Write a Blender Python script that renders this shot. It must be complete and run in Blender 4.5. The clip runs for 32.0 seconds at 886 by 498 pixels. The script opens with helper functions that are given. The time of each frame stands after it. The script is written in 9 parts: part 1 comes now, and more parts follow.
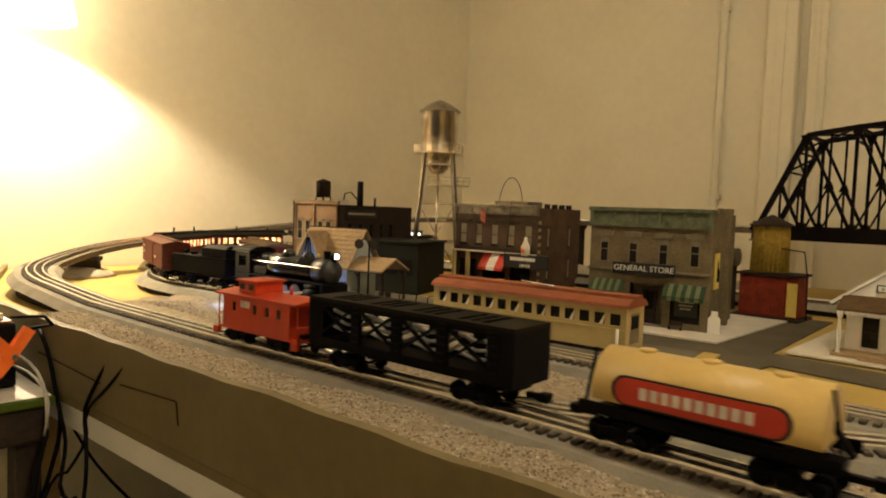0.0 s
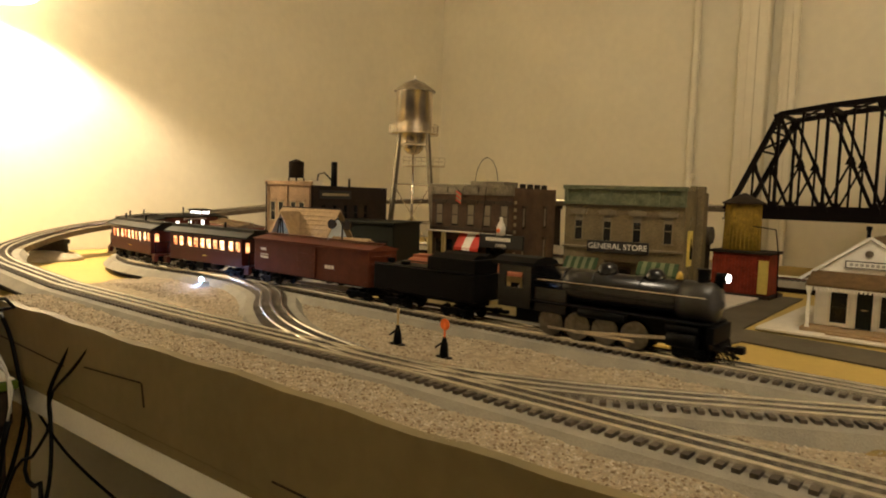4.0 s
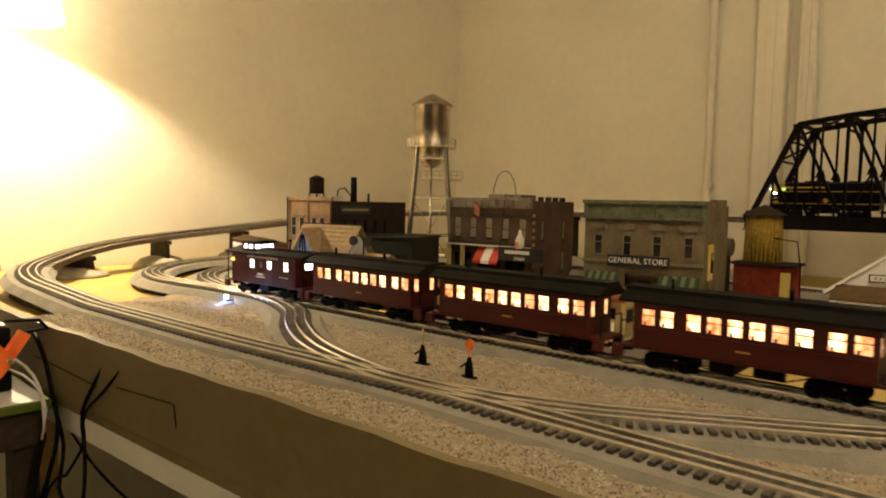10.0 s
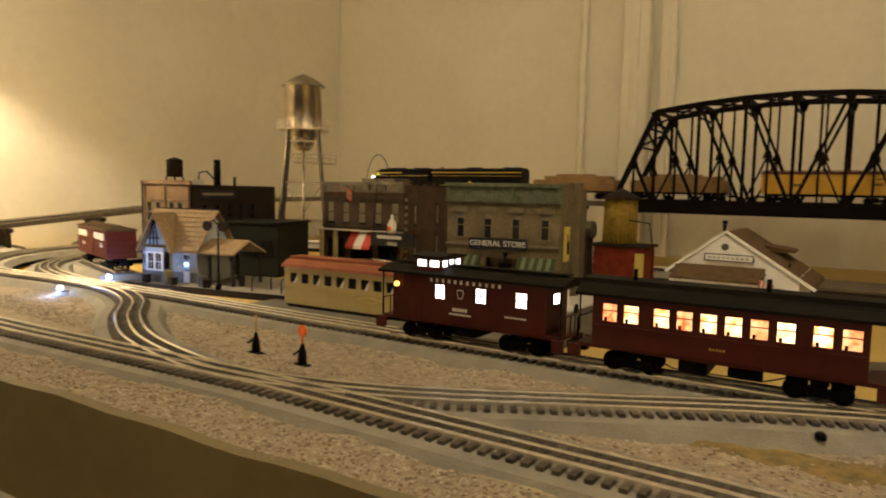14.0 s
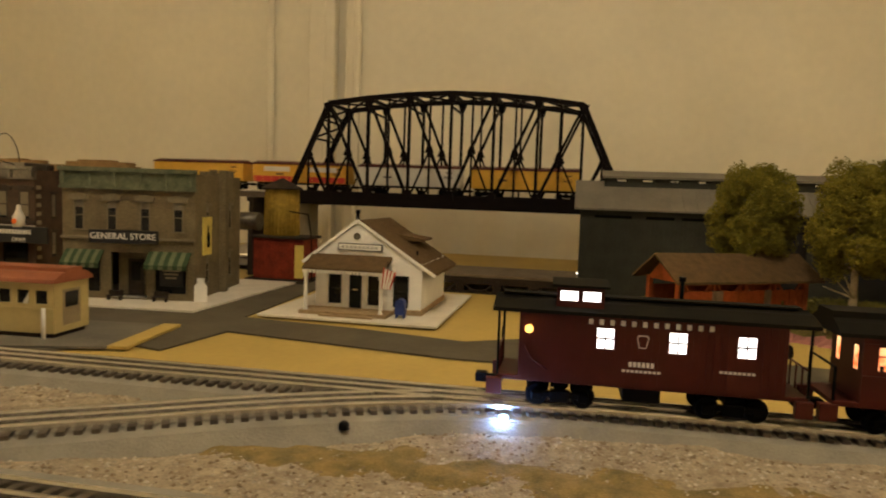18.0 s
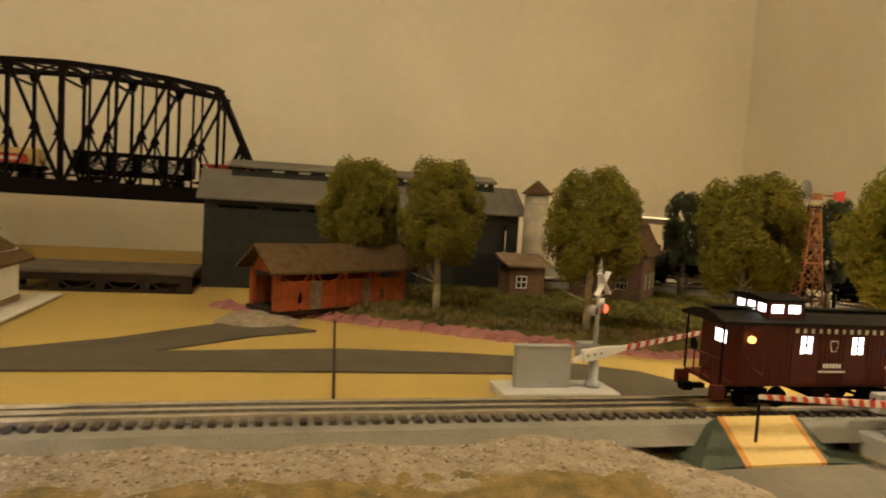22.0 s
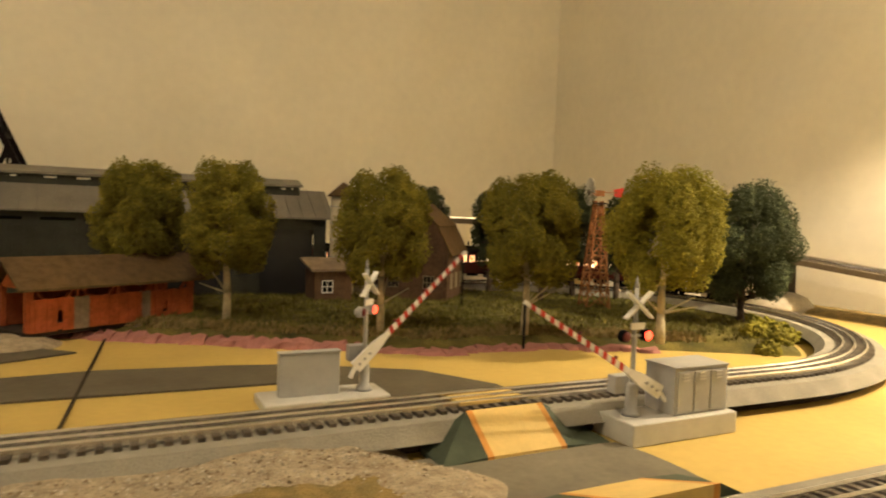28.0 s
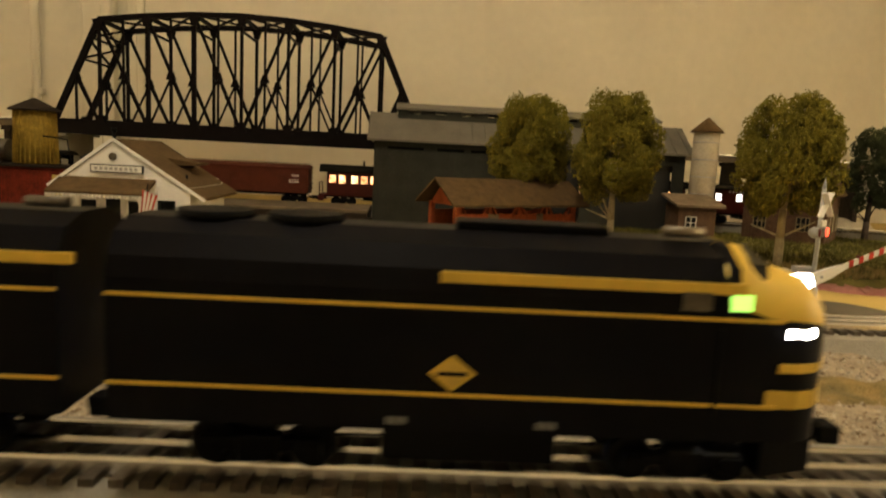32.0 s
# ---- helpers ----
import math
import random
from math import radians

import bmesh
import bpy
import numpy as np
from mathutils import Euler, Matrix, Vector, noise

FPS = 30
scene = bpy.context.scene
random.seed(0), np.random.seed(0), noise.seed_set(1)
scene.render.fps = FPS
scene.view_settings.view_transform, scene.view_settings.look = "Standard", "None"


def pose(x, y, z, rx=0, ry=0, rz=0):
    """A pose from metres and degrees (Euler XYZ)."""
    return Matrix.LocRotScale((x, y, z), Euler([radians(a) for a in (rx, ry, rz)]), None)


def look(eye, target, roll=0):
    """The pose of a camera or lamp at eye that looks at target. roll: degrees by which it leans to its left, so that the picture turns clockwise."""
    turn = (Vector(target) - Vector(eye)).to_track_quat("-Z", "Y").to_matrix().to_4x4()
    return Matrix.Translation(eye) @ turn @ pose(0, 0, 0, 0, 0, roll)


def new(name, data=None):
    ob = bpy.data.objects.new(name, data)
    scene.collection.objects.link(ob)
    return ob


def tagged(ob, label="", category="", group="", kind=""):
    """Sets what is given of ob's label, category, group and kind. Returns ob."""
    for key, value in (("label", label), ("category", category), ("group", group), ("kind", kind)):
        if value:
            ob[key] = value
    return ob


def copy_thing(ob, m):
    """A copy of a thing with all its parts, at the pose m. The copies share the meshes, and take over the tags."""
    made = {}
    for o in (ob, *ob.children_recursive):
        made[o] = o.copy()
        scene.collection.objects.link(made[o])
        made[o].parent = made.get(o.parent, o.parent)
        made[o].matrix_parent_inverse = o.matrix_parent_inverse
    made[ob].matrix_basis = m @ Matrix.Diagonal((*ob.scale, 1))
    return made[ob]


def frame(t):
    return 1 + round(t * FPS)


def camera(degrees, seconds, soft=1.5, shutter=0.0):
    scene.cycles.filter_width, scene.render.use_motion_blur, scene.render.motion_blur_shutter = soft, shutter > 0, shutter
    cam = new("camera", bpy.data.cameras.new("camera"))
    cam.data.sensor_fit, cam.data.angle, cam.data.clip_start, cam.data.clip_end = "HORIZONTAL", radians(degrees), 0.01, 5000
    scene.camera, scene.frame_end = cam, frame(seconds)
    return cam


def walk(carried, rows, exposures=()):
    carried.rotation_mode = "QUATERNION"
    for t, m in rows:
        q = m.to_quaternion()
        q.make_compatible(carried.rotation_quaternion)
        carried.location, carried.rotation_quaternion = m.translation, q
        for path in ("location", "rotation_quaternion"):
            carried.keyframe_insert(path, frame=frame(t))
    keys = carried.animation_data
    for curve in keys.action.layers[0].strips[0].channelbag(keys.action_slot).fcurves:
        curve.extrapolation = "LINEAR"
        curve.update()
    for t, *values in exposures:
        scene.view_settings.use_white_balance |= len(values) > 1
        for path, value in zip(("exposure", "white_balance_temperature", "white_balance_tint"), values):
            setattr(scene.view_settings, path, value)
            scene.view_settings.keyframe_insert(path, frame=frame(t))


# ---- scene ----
cam = camera(67.7, 32.0, soft=1.9, shutter=0.5)
PATH = [
    (0, (0.043, -0.206, 0.215), (-1.317, 1.256, 0.103), 2.1),
    (0.5, (0.040, -0.208, 0.215), (-1.302, 1.269, 0.075), 2.0),
    (1, (0.045, -0.195, 0.211), (-1.280, 1.294, 0.050), 1.6),
    (1.5, (0.044, -0.190, 0.210), (-1.270, 1.309, 0.040), 1.6),
    (2, (0.045, -0.195, 0.211), (-1.276, 1.299, 0.059), 1.7),
    (2.5, (0.045, -0.194, 0.210), (-1.272, 1.303, 0.047), 1.8),
    (3, (0.046, -0.195, 0.210), (-1.267, 1.307, 0.059), 1.9),
    (3.5, (0.044, -0.192, 0.205), (-1.264, 1.312, 0.040), 1.9),
    (5.5, (0.046, -0.197, 0.214), (-1.271, 1.303, 0.091), 1.5),
    (6, (0.048, -0.201, 0.214), (-1.268, 1.299, 0.090), 1.8),
    (6.5, (0.047, -0.200, 0.212), (-1.272, 1.298, 0.087), 1.8),
    (7, (0.048, -0.203, 0.215), (-1.274, 1.292, 0.086), 1.8),
    (7.5, (0.046, -0.208, 0.215), (-1.281, 1.284, 0.102), 2.0),
    (8, (0.049, -0.205, 0.212), (-1.272, 1.294, 0.101), 2.0),
    (8.5, (0.046, -0.206, 0.211), (-1.277, 1.289, 0.085), 2.0),
    (9, (0.046, -0.212, 0.220), (-1.306, 1.258, 0.124), 1.7),
    (9.5, (0.046, -0.209, 0.219), (-1.302, 1.264, 0.108), 1.5),
    (10, (0.043, -0.207, 0.223), (-1.303, 1.266, 0.086), 1.2),
    (10.5, (0.057, -0.197, 0.234), (-1.276, 1.290, 0.118), 0.1),
    (11, (0.064, -0.181, 0.233), (-1.228, 1.342, 0.111), -0.5),
    (11.5, (0.063, -0.178, 0.230), (-1.217, 1.353, 0.101), -0.3),
    (12, (0.062, -0.182, 0.231), (-1.208, 1.360, 0.119), 0.2),
    (12.5, (0.064, -0.181, 0.228), (-1.199, 1.366, 0.112), 0.2),
    (13, (0.070, -0.175, 0.231), (-1.175, 1.387, 0.119), 0.4),
    (13.5, (0.075, -0.165, 0.226), (-1.128, 1.429, 0.114), 0.6),
    (14, (0.087, -0.139, 0.216), (-1.019, 1.519, 0.047), 1.2),
    (14.5, (0.097, -0.122, 0.220), (-0.937, 1.583, 0.055), 0.5),
    (16.5, (0.157, -0.056, 0.207), (-0.570, 1.798, 0.018), 1.1),
    (17, (0.182, -0.036, 0.207), (-0.440, 1.857, 0.037), 1.4),
    (17.5, (0.205, -0.021, 0.206), (-0.298, 1.906, 0.025), 1.4),
    (18, (0.225, -0.014, 0.208), (-0.163, 1.941, 0.048), 2.0),
    (18.5, (0.245, -0.003, 0.206), (-0.073, 1.963, 0.024), 1.5),
    (19, (0.265, 0.005, 0.208), (0.049, 1.985, 0.023), 1.6),
    (19.5, (0.294, 0.007, 0.210), (0.225, 1.999, 0.044), 2.2),
    (20, (0.315, 0.010, 0.207), (0.355, 2.003, 0.044), 3.1),
    (20.5, (0.337, 0.016, 0.214), (0.493, 2.005, 0.069), 3.1),
    (21, (0.360, 0.019, 0.214), (0.638, 1.994, 0.059), 2.8),
    (21.5, (0.385, 0.017, 0.208), (0.781, 1.971, 0.047), 3.5),
    (22, (0.406, 0.015, 0.209), (0.874, 1.955, 0.072), 3.5),
    (22.5, (0.437, 0.018, 0.203), (1.028, 1.924, 0.075), 3.5),
    (23, (0.454, 0.021, 0.201), (1.169, 1.882, 0.048), 3.5),
    (23.5, (0.474, 0.015, 0.210), (1.252, 1.852, 0.074), 2.7),
    (24, (0.506, 0.017, 0.213), (1.406, 1.798, 0.088), 2.7),
    (24.5, (0.529, 0.012, 0.216), (1.504, 1.754, 0.097), 1.7),
    (25, (0.556, 0.002, 0.216), (1.647, 1.674, 0.093), 1.8),
    (25.5, (0.571, -0.006, 0.220), (1.723, 1.626, 0.121), 1.3),
    (27.5, (0.535, 0.016, 0.221), (1.536, 1.743, 0.101), 1.0),
    (28, (0.504, 0.008, 0.208), (1.397, 1.794, 0.108), 2.1),
    (28.5, (0.475, 0.008, 0.207), (1.265, 1.841, 0.071), 3.2),
    (29, (0.441, 0.014, 0.197), (1.112, 1.892, 0.040), 3.7),
    (29.5, (0.403, 0.017, 0.190), (0.951, 1.932, 0.006), 4.0),
    (30, (0.362, 0.019, 0.183), (0.787, 1.963, -0.017), 4.2),
    (30.5, (0.333, 0.016, 0.182), (0.633, 1.981, -0.036), 3.7),
    (31, (0.304, 0.010, 0.173), (0.468, 1.991, -0.047), 3.7),
    (31.5, (0.298, 0.012, 0.175), (0.451, 1.994, -0.044), 3.5),
    (32, (0.307, 0.013, 0.159), (0.432, 1.990, -0.115), 2.9),
]
walk(cam, [(t, look(eye, target, roll)) for t, eye, target, roll in PATH], exposures=[(0, -0.02), (8, -0.05), (13, -0.1), (18, -0.14), (22, 0.05), (25, 0.10), (28, 0.1), (30, -0.02), (32, 0.0)])

# ---- light ----
TAU = 2 * math.pi
room = bpy.data.worlds.new("room")
scene.world = room
room.use_nodes = True
room.node_tree.nodes["Background"].inputs[0].default_value = (1.0, 0.72, 0.42, 1)
room.node_tree.nodes["Background"].inputs[1].default_value = 0.0
scene.view_settings.exposure = 0.0


def lamp(name, kind, power, colour, m, size=0.1):
    data = bpy.data.lights.new(name, kind)
    data.energy, data.color = power, colour
    if kind == "AREA":
        data.size = size
    else:
        data.shadow_soft_size = size
    ob = new(name, data)
    ob.matrix_basis = m
    return ob


WARM = (1.0, 0.80, 0.53)
lamp("bulb_left", "POINT", 66.0, WARM, pose(-2.03, 0.33, 0.775), 0.02)
lamp("bulb_right", "POINT", 84.0, WARM, pose(2.01, 0.33, 0.775), 0.02)
# Unseen overhead point light, added as general fill; it has no fixture.
lamp("overhead_fill", "POINT", 24.5, (1.0, 0.86, 0.66), pose(0.16, 0.28, 1.48), 0.10)


# ---- materials ----
def mat(name, colour, rough=0.7, metal=0.0, vary=0.12, scale=40.0, bump=0.0, bump_scale=200.0, second=None, spread=0.5, rand=0.0, emit=0.0, emit_colour=None, coat=0.0, spec=None):
    """A surface with two scales of variation: broad stains and fine grain, and fine relief."""
    m = bpy.data.materials.new(name)
    m.use_nodes = True
    nt = m.node_tree
    b = nt.nodes["Principled BSDF"]
    b.inputs["Roughness"].default_value = rough
    b.inputs["Metallic"].default_value = metal
    b.inputs["Specular IOR Level"].default_value = spec if spec is not None else (0.22 if rough > 0.5 else 0.4)
    b.inputs["Coat Weight"].default_value = coat
    tc = nt.nodes.new("ShaderNodeTexCoord")
    n1 = nt.nodes.new("ShaderNodeTexNoise")
    n1.inputs["Scale"].default_value = scale
    n1.inputs["Detail"].default_value = 6
    nt.links.new(tc.outputs["Object"], n1.inputs["Vector"])
    ramp = nt.nodes.new("ShaderNodeValToRGB")
    dark = [c * (1 - vary * 1.6) for c in colour] if second is None else second
    light = [min(1, c * (1 + vary)) for c in colour]
    ramp.color_ramp.elements[0].position, ramp.color_ramp.elements[1].position = 0.5 - spread / 2, 0.5 + spread / 2
    ramp.color_ramp.elements[0].color = (*dark, 1)
    ramp.color_ramp.elements[1].color = (*light, 1)
    nt.links.new(n1.outputs["Fac"], ramp.inputs["Fac"])
    out = ramp.outputs["Color"]
    n2 = nt.nodes.new("ShaderNodeTexNoise")
    n2.inputs["Scale"].default_value = bump_scale
    n2.inputs["Detail"].default_value = 4
    nt.links.new(tc.outputs["Object"], n2.inputs["Vector"])
    mix = nt.nodes.new("ShaderNodeMix")
    mix.data_type, mix.blend_type = "RGBA", "MULTIPLY"
    mix.inputs["Factor"].default_value = min(1.0, vary * 2.5)
    nt.links.new(out, mix.inputs["A"])
    nt.links.new(n2.outputs["Fac"], mix.inputs["B"])
    bright = nt.nodes.new("ShaderNodeHueSaturation")
    bright.inputs["Value"].default_value = 1 + min(1.0, vary * 2.5) * 0.8
    nt.links.new(mix.outputs["Result"], bright.inputs["Color"])
    out = bright.outputs["Color"]
    if rand:
        info = nt.nodes.new("ShaderNodeObjectInfo")
        rm = nt.nodes.new("ShaderNodeMapRange")
        rm.inputs["To Min"].default_value, rm.inputs["To Max"].default_value = 1 - rand, 1 + rand
        nt.links.new(info.outputs["Random"], rm.inputs["Value"])
        hs = nt.nodes.new("ShaderNodeHueSaturation")
        nt.links.new(rm.outputs["Result"], hs.inputs["Value"])
        nt.links.new(out, hs.inputs["Color"])
        out = hs.outputs["Color"]
    nt.links.new(out, b.inputs["Base Color"])
    if bump:
        bp = nt.nodes.new("ShaderNodeBump")
        bp.inputs["Strength"].default_value = bump
        bp.inputs["Distance"].default_value = 0.002
        nt.links.new(n2.outputs["Fac"], bp.inputs["Height"])
        nt.links.new(bp.outputs["Normal"], b.inputs["Normal"])
    if emit and second is not None:
        nt.links.new(ramp.outputs["Color"], b.inputs["Emission Color"])
        b.inputs["Emission Strength"].default_value = emit
    elif emit:
        b.inputs["Emission Color"].default_value = (*(emit_colour or colour), 1)
        b.inputs["Emission Strength"].default_value = emit
    return m


# ---- shapes ----
def part(name, bm, material, parent=None, label="", kind="", smooth=False):
    """Links a bmesh as one mesh object under a thing or a part."""
    me = bpy.data.meshes.new(name)
    bm.normal_update()
    bm.to_mesh(me)
    bm.free()
    for m in material if isinstance(material, (list, tuple)) else (material,):
        me.materials.append(m)
    if smooth:
        for p in me.polygons:
            p.use_smooth = True
    ob = new(name, me)
    if parent is not None:
        ob.parent = parent
    return tagged(ob, label=label, kind=kind)


def raw(name, verts, faces, material, parent=None, label="", kind="", smooth=False):
    me = bpy.data.meshes.new(name)
    me.from_pydata(verts, [], faces)
    for m in material if isinstance(material, (list, tuple)) else (material,):
        me.materials.append(m)
    if smooth:
        for p in me.polygons:
            p.use_smooth = True
    ob = new(name, me)
    if parent is not None:
        ob.parent = parent
    return tagged(ob, label=label, kind=kind)


def thing(name, m, label, category, group=""):
    ob = new(name)
    ob.empty_display_size = 0.02
    ob.matrix_basis = m
    return tagged(ob, label, category, group)


def bmx():
    return bmesh.new()


def box(bm, x0, x1, y0, y1, z0, z1, bevel=0.0, m=None, mi=0):
    vs = [bm.verts.new(v) for v in ((x0, y0, z0), (x1, y0, z0), (x1, y1, z0), (x0, y1, z0), (x0, y0, z1), (x1, y0, z1), (x1, y1, z1), (x0, y1, z1))]
    fs = [bm.faces.new([vs[i] for i in f]) for f in ((3, 2, 1, 0), (4, 5, 6, 7), (0, 1, 5, 4), (1, 2, 6, 5), (2, 3, 7, 6), (3, 0, 4, 7))]
    for f in fs:
        f.material_index = mi
    if bevel:
        es = list({e for f in fs for e in f.edges})
        out = bmesh.ops.bevel(bm, geom=es, offset=bevel, segments=2, affect="EDGES", profile=0.5)
        vs = list({v for f in out["faces"] for v in f.verts} | {v for v in vs if v.is_valid})
    if m is not None:
        bmesh.ops.transform(bm, matrix=m, verts=[v for v in vs if v.is_valid])
    return bm


def bar(bm, a, b, w, h=None, mi=0, up=(0, 0, 1)):
    """A square bar from a to b."""
    h = h or w
    a, b = Vector(a), Vector(b)
    d = (b - a).normalized()
    side = d.cross(Vector(up))
    if side.length < 1e-4:
        side = d.cross(Vector((0, 1, 0)))
    side.normalize()
    top = side.cross(d)
    vs = []
    for p in (a, b):
        for sx, sz in ((-1, -1), (1, -1), (1, 1), (-1, 1)):
            vs.append(bm.verts.new(p + side * sx * w / 2 + top * sz * h / 2))
    for f in ((0, 1, 2, 3), (7, 6, 5, 4), (0, 4, 5, 1), (1, 5, 6, 2), (2, 6, 7, 3), (3, 7, 4, 0)):
        bm.faces.new([vs[i] for i in f]).material_index = mi
    return bm


def rod(bm, a, b, r0, r1=None, n=10, caps=True, mi=0):
    """A round rod or cone from a to b."""
    r1 = r0 if r1 is None else r1
    a, b = Vector(a), Vector(b)
    d = (b - a).normalized()
    side = d.orthogonal().normalized()
    up = d.cross(side)
    rings = []
    for p, r in ((a, r0), (b, r1)):
        rings.append([bm.verts.new(p + (side * math.cos(k * TAU / n) + up * math.sin(k * TAU / n)) * max(r, 1e-5)) for k in range(n)])
    for k in range(n):
        f = bm.faces.new((rings[0][k], rings[0][(k + 1) % n], rings[1][(k + 1) % n], rings[1][k]))
        f.smooth, f.material_index = n > 6, mi
    if caps:
        bm.faces.new(rings[0][::-1]).material_index = mi
        bm.faces.new(rings[1]).material_index = mi
    return bm


def turn_profile(bm, rows, n=24, axis="z", at=(0, 0, 0), mi=0):
    """A turned shape: rows of (radius, height) along an axis."""
    rings = []
    for r, h in rows:
        ring = []
        for k in range(n):
            c, s = math.cos(k * TAU / n) * max(r, 1e-5), math.sin(k * TAU / n) * max(r, 1e-5)
            v = {"z": (c, s, h), "x": (h, c, s), "y": (s, h, c)}[axis]
            ring.append(bm.verts.new((v[0] + at[0], v[1] + at[1], v[2] + at[2])))
        rings.append(ring)
    for a, b in zip(rings, rings[1:]):
        for k in range(n):
            f = bm.faces.new((a[k], a[(k + 1) % n], b[(k + 1) % n], b[k]))
            f.smooth, f.material_index = True, mi
    bm.faces.new(rings[0][::-1]).material_index = mi
    bm.faces.new(rings[-1]).material_index = mi
    return bm


def prism(bm, outline, axis, h0, h1, mi=0):
    """An outline of (u, v) pushed along an axis from h0 to h1; axis x: (y, z), y: (x, z), z: (x, y)."""
    def at(u, v, h):
        return {"x": (h, u, v), "y": (u, h, v), "z": (u, v, h)}[axis]
    a = [bm.verts.new(at(u, v, h0)) for u, v in outline]
    b = [bm.verts.new(at(u, v, h1)) for u, v in outline]
    n = len(outline)
    fs = [bm.faces.new((a[k], a[(k + 1) % n], b[(k + 1) % n], b[k])) for k in range(n)]
    fs += [bm.faces.new(a[::-1]), bm.faces.new(b)]
    for f in fs:
        f.material_index = mi
    bmesh.ops.recalc_face_normals(bm, faces=fs)
    return bm


def tube(bm, pts, r, n=8, mi=0):
    """One round bar bent along its points."""
    p = [Vector(q) for q in pts]
    side = None
    rings = []
    for k, q in enumerate(p):
        d = (p[min(k + 1, len(p) - 1)] - p[max(k - 1, 0)]).normalized()
        if side is None:
            side = d.orthogonal().normalized()
        side = (side - d * side.dot(d)).normalized()
        up = d.cross(side)
        rings.append([bm.verts.new(q + (side * math.cos(TAU * i / n) + up * math.sin(TAU * i / n)) * r) for i in range(n)])
    for ra, rb in zip(rings, rings[1:]):
        for i in range(n):
            f = bm.faces.new((ra[i], ra[(i + 1) % n], rb[(i + 1) % n], rb[i]))
            f.smooth = True
            f.material_index = mi
    bm.faces.new(rings[0][::-1]).material_index = mi
    bm.faces.new(rings[-1]).material_index = mi
    return bm


def wall_with_holes(bm, u0, u1, v0, v1, holes, axis, h0, h1, mi=0):
    """A wall of real thickness with rectangular openings through it."""
    us = sorted({u0, u1, *(x for h in holes for x in h[:2])})
    vs = sorted({v0, v1, *(x for h in holes for x in h[2:])})
    for ua, ub in zip(us, us[1:]):
        for va, vb in zip(vs, vs[1:]):
            cu, cv = (ua + ub) / 2, (va + vb) / 2
            if any(h[0] < cu < h[1] and h[2] < cv < h[3] for h in holes):
                continue
            if axis == "y":
                box(bm, ua, ub, h0, h1, va, vb, mi=mi)
            elif axis == "z":
                box(bm, ua, ub, va, vb, h0, h1, mi=mi)
            else:
                box(bm, h0, h1, ua, ub, va, vb, mi=mi)
    bmesh.ops.remove_doubles(bm, verts=bm.verts[:], dist=1e-5)
    return bm


def letters(body, size, material, parent, m, depth=0.0004, name="lettering", spacing=1.0):
    c = bpy.data.curves.new(name, "FONT")
    c.body, c.size, c.extrude, c.align_x, c.align_y = body, size, depth, "CENTER", "CENTER"
    c.space_character = spacing
    ob = bpy.data.objects.new(name, c)
    scene.collection.objects.link(ob)
    bpy.context.view_layer.update()
    me = bpy.data.meshes.new_from_object(ob.evaluated_get(bpy.context.evaluated_depsgraph_get()))
    bpy.data.objects.remove(ob)
    me.materials.clear()
    me.materials.append(material)
    out = new(name, me)
    out.parent = parent
    out.matrix_basis = m
    return out


# ---- the lines of the two loops ----
def arc(cx, cy, r, a0, a1, n=16):
    return [(cx + r * math.cos(radians(a0 + (a1 - a0) * k / n)), cy + r * math.sin(radians(a0 + (a1 - a0) * k / n))) for k in range(n + 1)]


class Line:
    """A way through the plan by its length."""

    def __init__(self, pts, closed=True):
        pts = [Vector(p) for p in pts]
        if closed:
            pts.append(pts[0])
        self.p, self.s = [pts[0]], [0.0]
        for q in pts[1:]:
            d = (q - self.p[-1]).length
            if d > 1e-5:
                self.p.append(q)
                self.s.append(self.s[-1] + d)
        self.length, self.closed = self.s[-1], closed

    def at(self, s):
        s = s % self.length if self.closed else min(max(s, 0), self.length)
        k = int(np.searchsorted(self.s, s, side="right")) - 1
        k = min(max(k, 0), len(self.p) - 2)
        return self.p[k].lerp(self.p[k + 1], (s - self.s[k]) / (self.s[k + 1] - self.s[k]))

    def nearest(self, x, y):
        best = min(range(int(self.length / 0.005)), key=lambda k: (self.at(k * 0.005).xy - Vector((x, y))).length)
        return best * 0.005


RAIL = 0.036
INNER_Z = 0.036
# outer loop, counted anticlockwise: front to the right, up the right wall, over the bridge, down the left wall
OUT_R = 0.55
outer_xy = [(-1.5, 0.235), (-1.2, 0.238), (-0.8, 0.255), (-0.4, 0.285), (0.0, 0.29), (0.4, 0.275), (0.8, 0.27), (1.2, 0.26), (1.5, 0.26)]
outer_xy += arc(1.5, 0.81, OUT_R, -90, 0)[1:] + arc(1.5, 1.30, OUT_R, 0, 90)
outer_xy += arc(-1.5, 1.30, OUT_R, 90, 180) + arc(-1.5, 0.785, OUT_R, 180, 270)[:-1]


def climb(x, y):
    """The height of the outer loop's rails over the table."""
    if y > 1.4:
        return RAIL + 0.185 if abs(x) < 1.2 else RAIL + 0.185 - 0.035 * min(1, (abs(x) - 1.2) / 0.8)
    if y < 0.5 and abs(x) < 1.3:
        return RAIL
    f = min(1, max(0, (abs(x) - 1.3) / 0.7)) * 0.25 + 0.75 * min(1, max(0, (y - 0.35) / 1.2))
    return RAIL + 0.15 * f


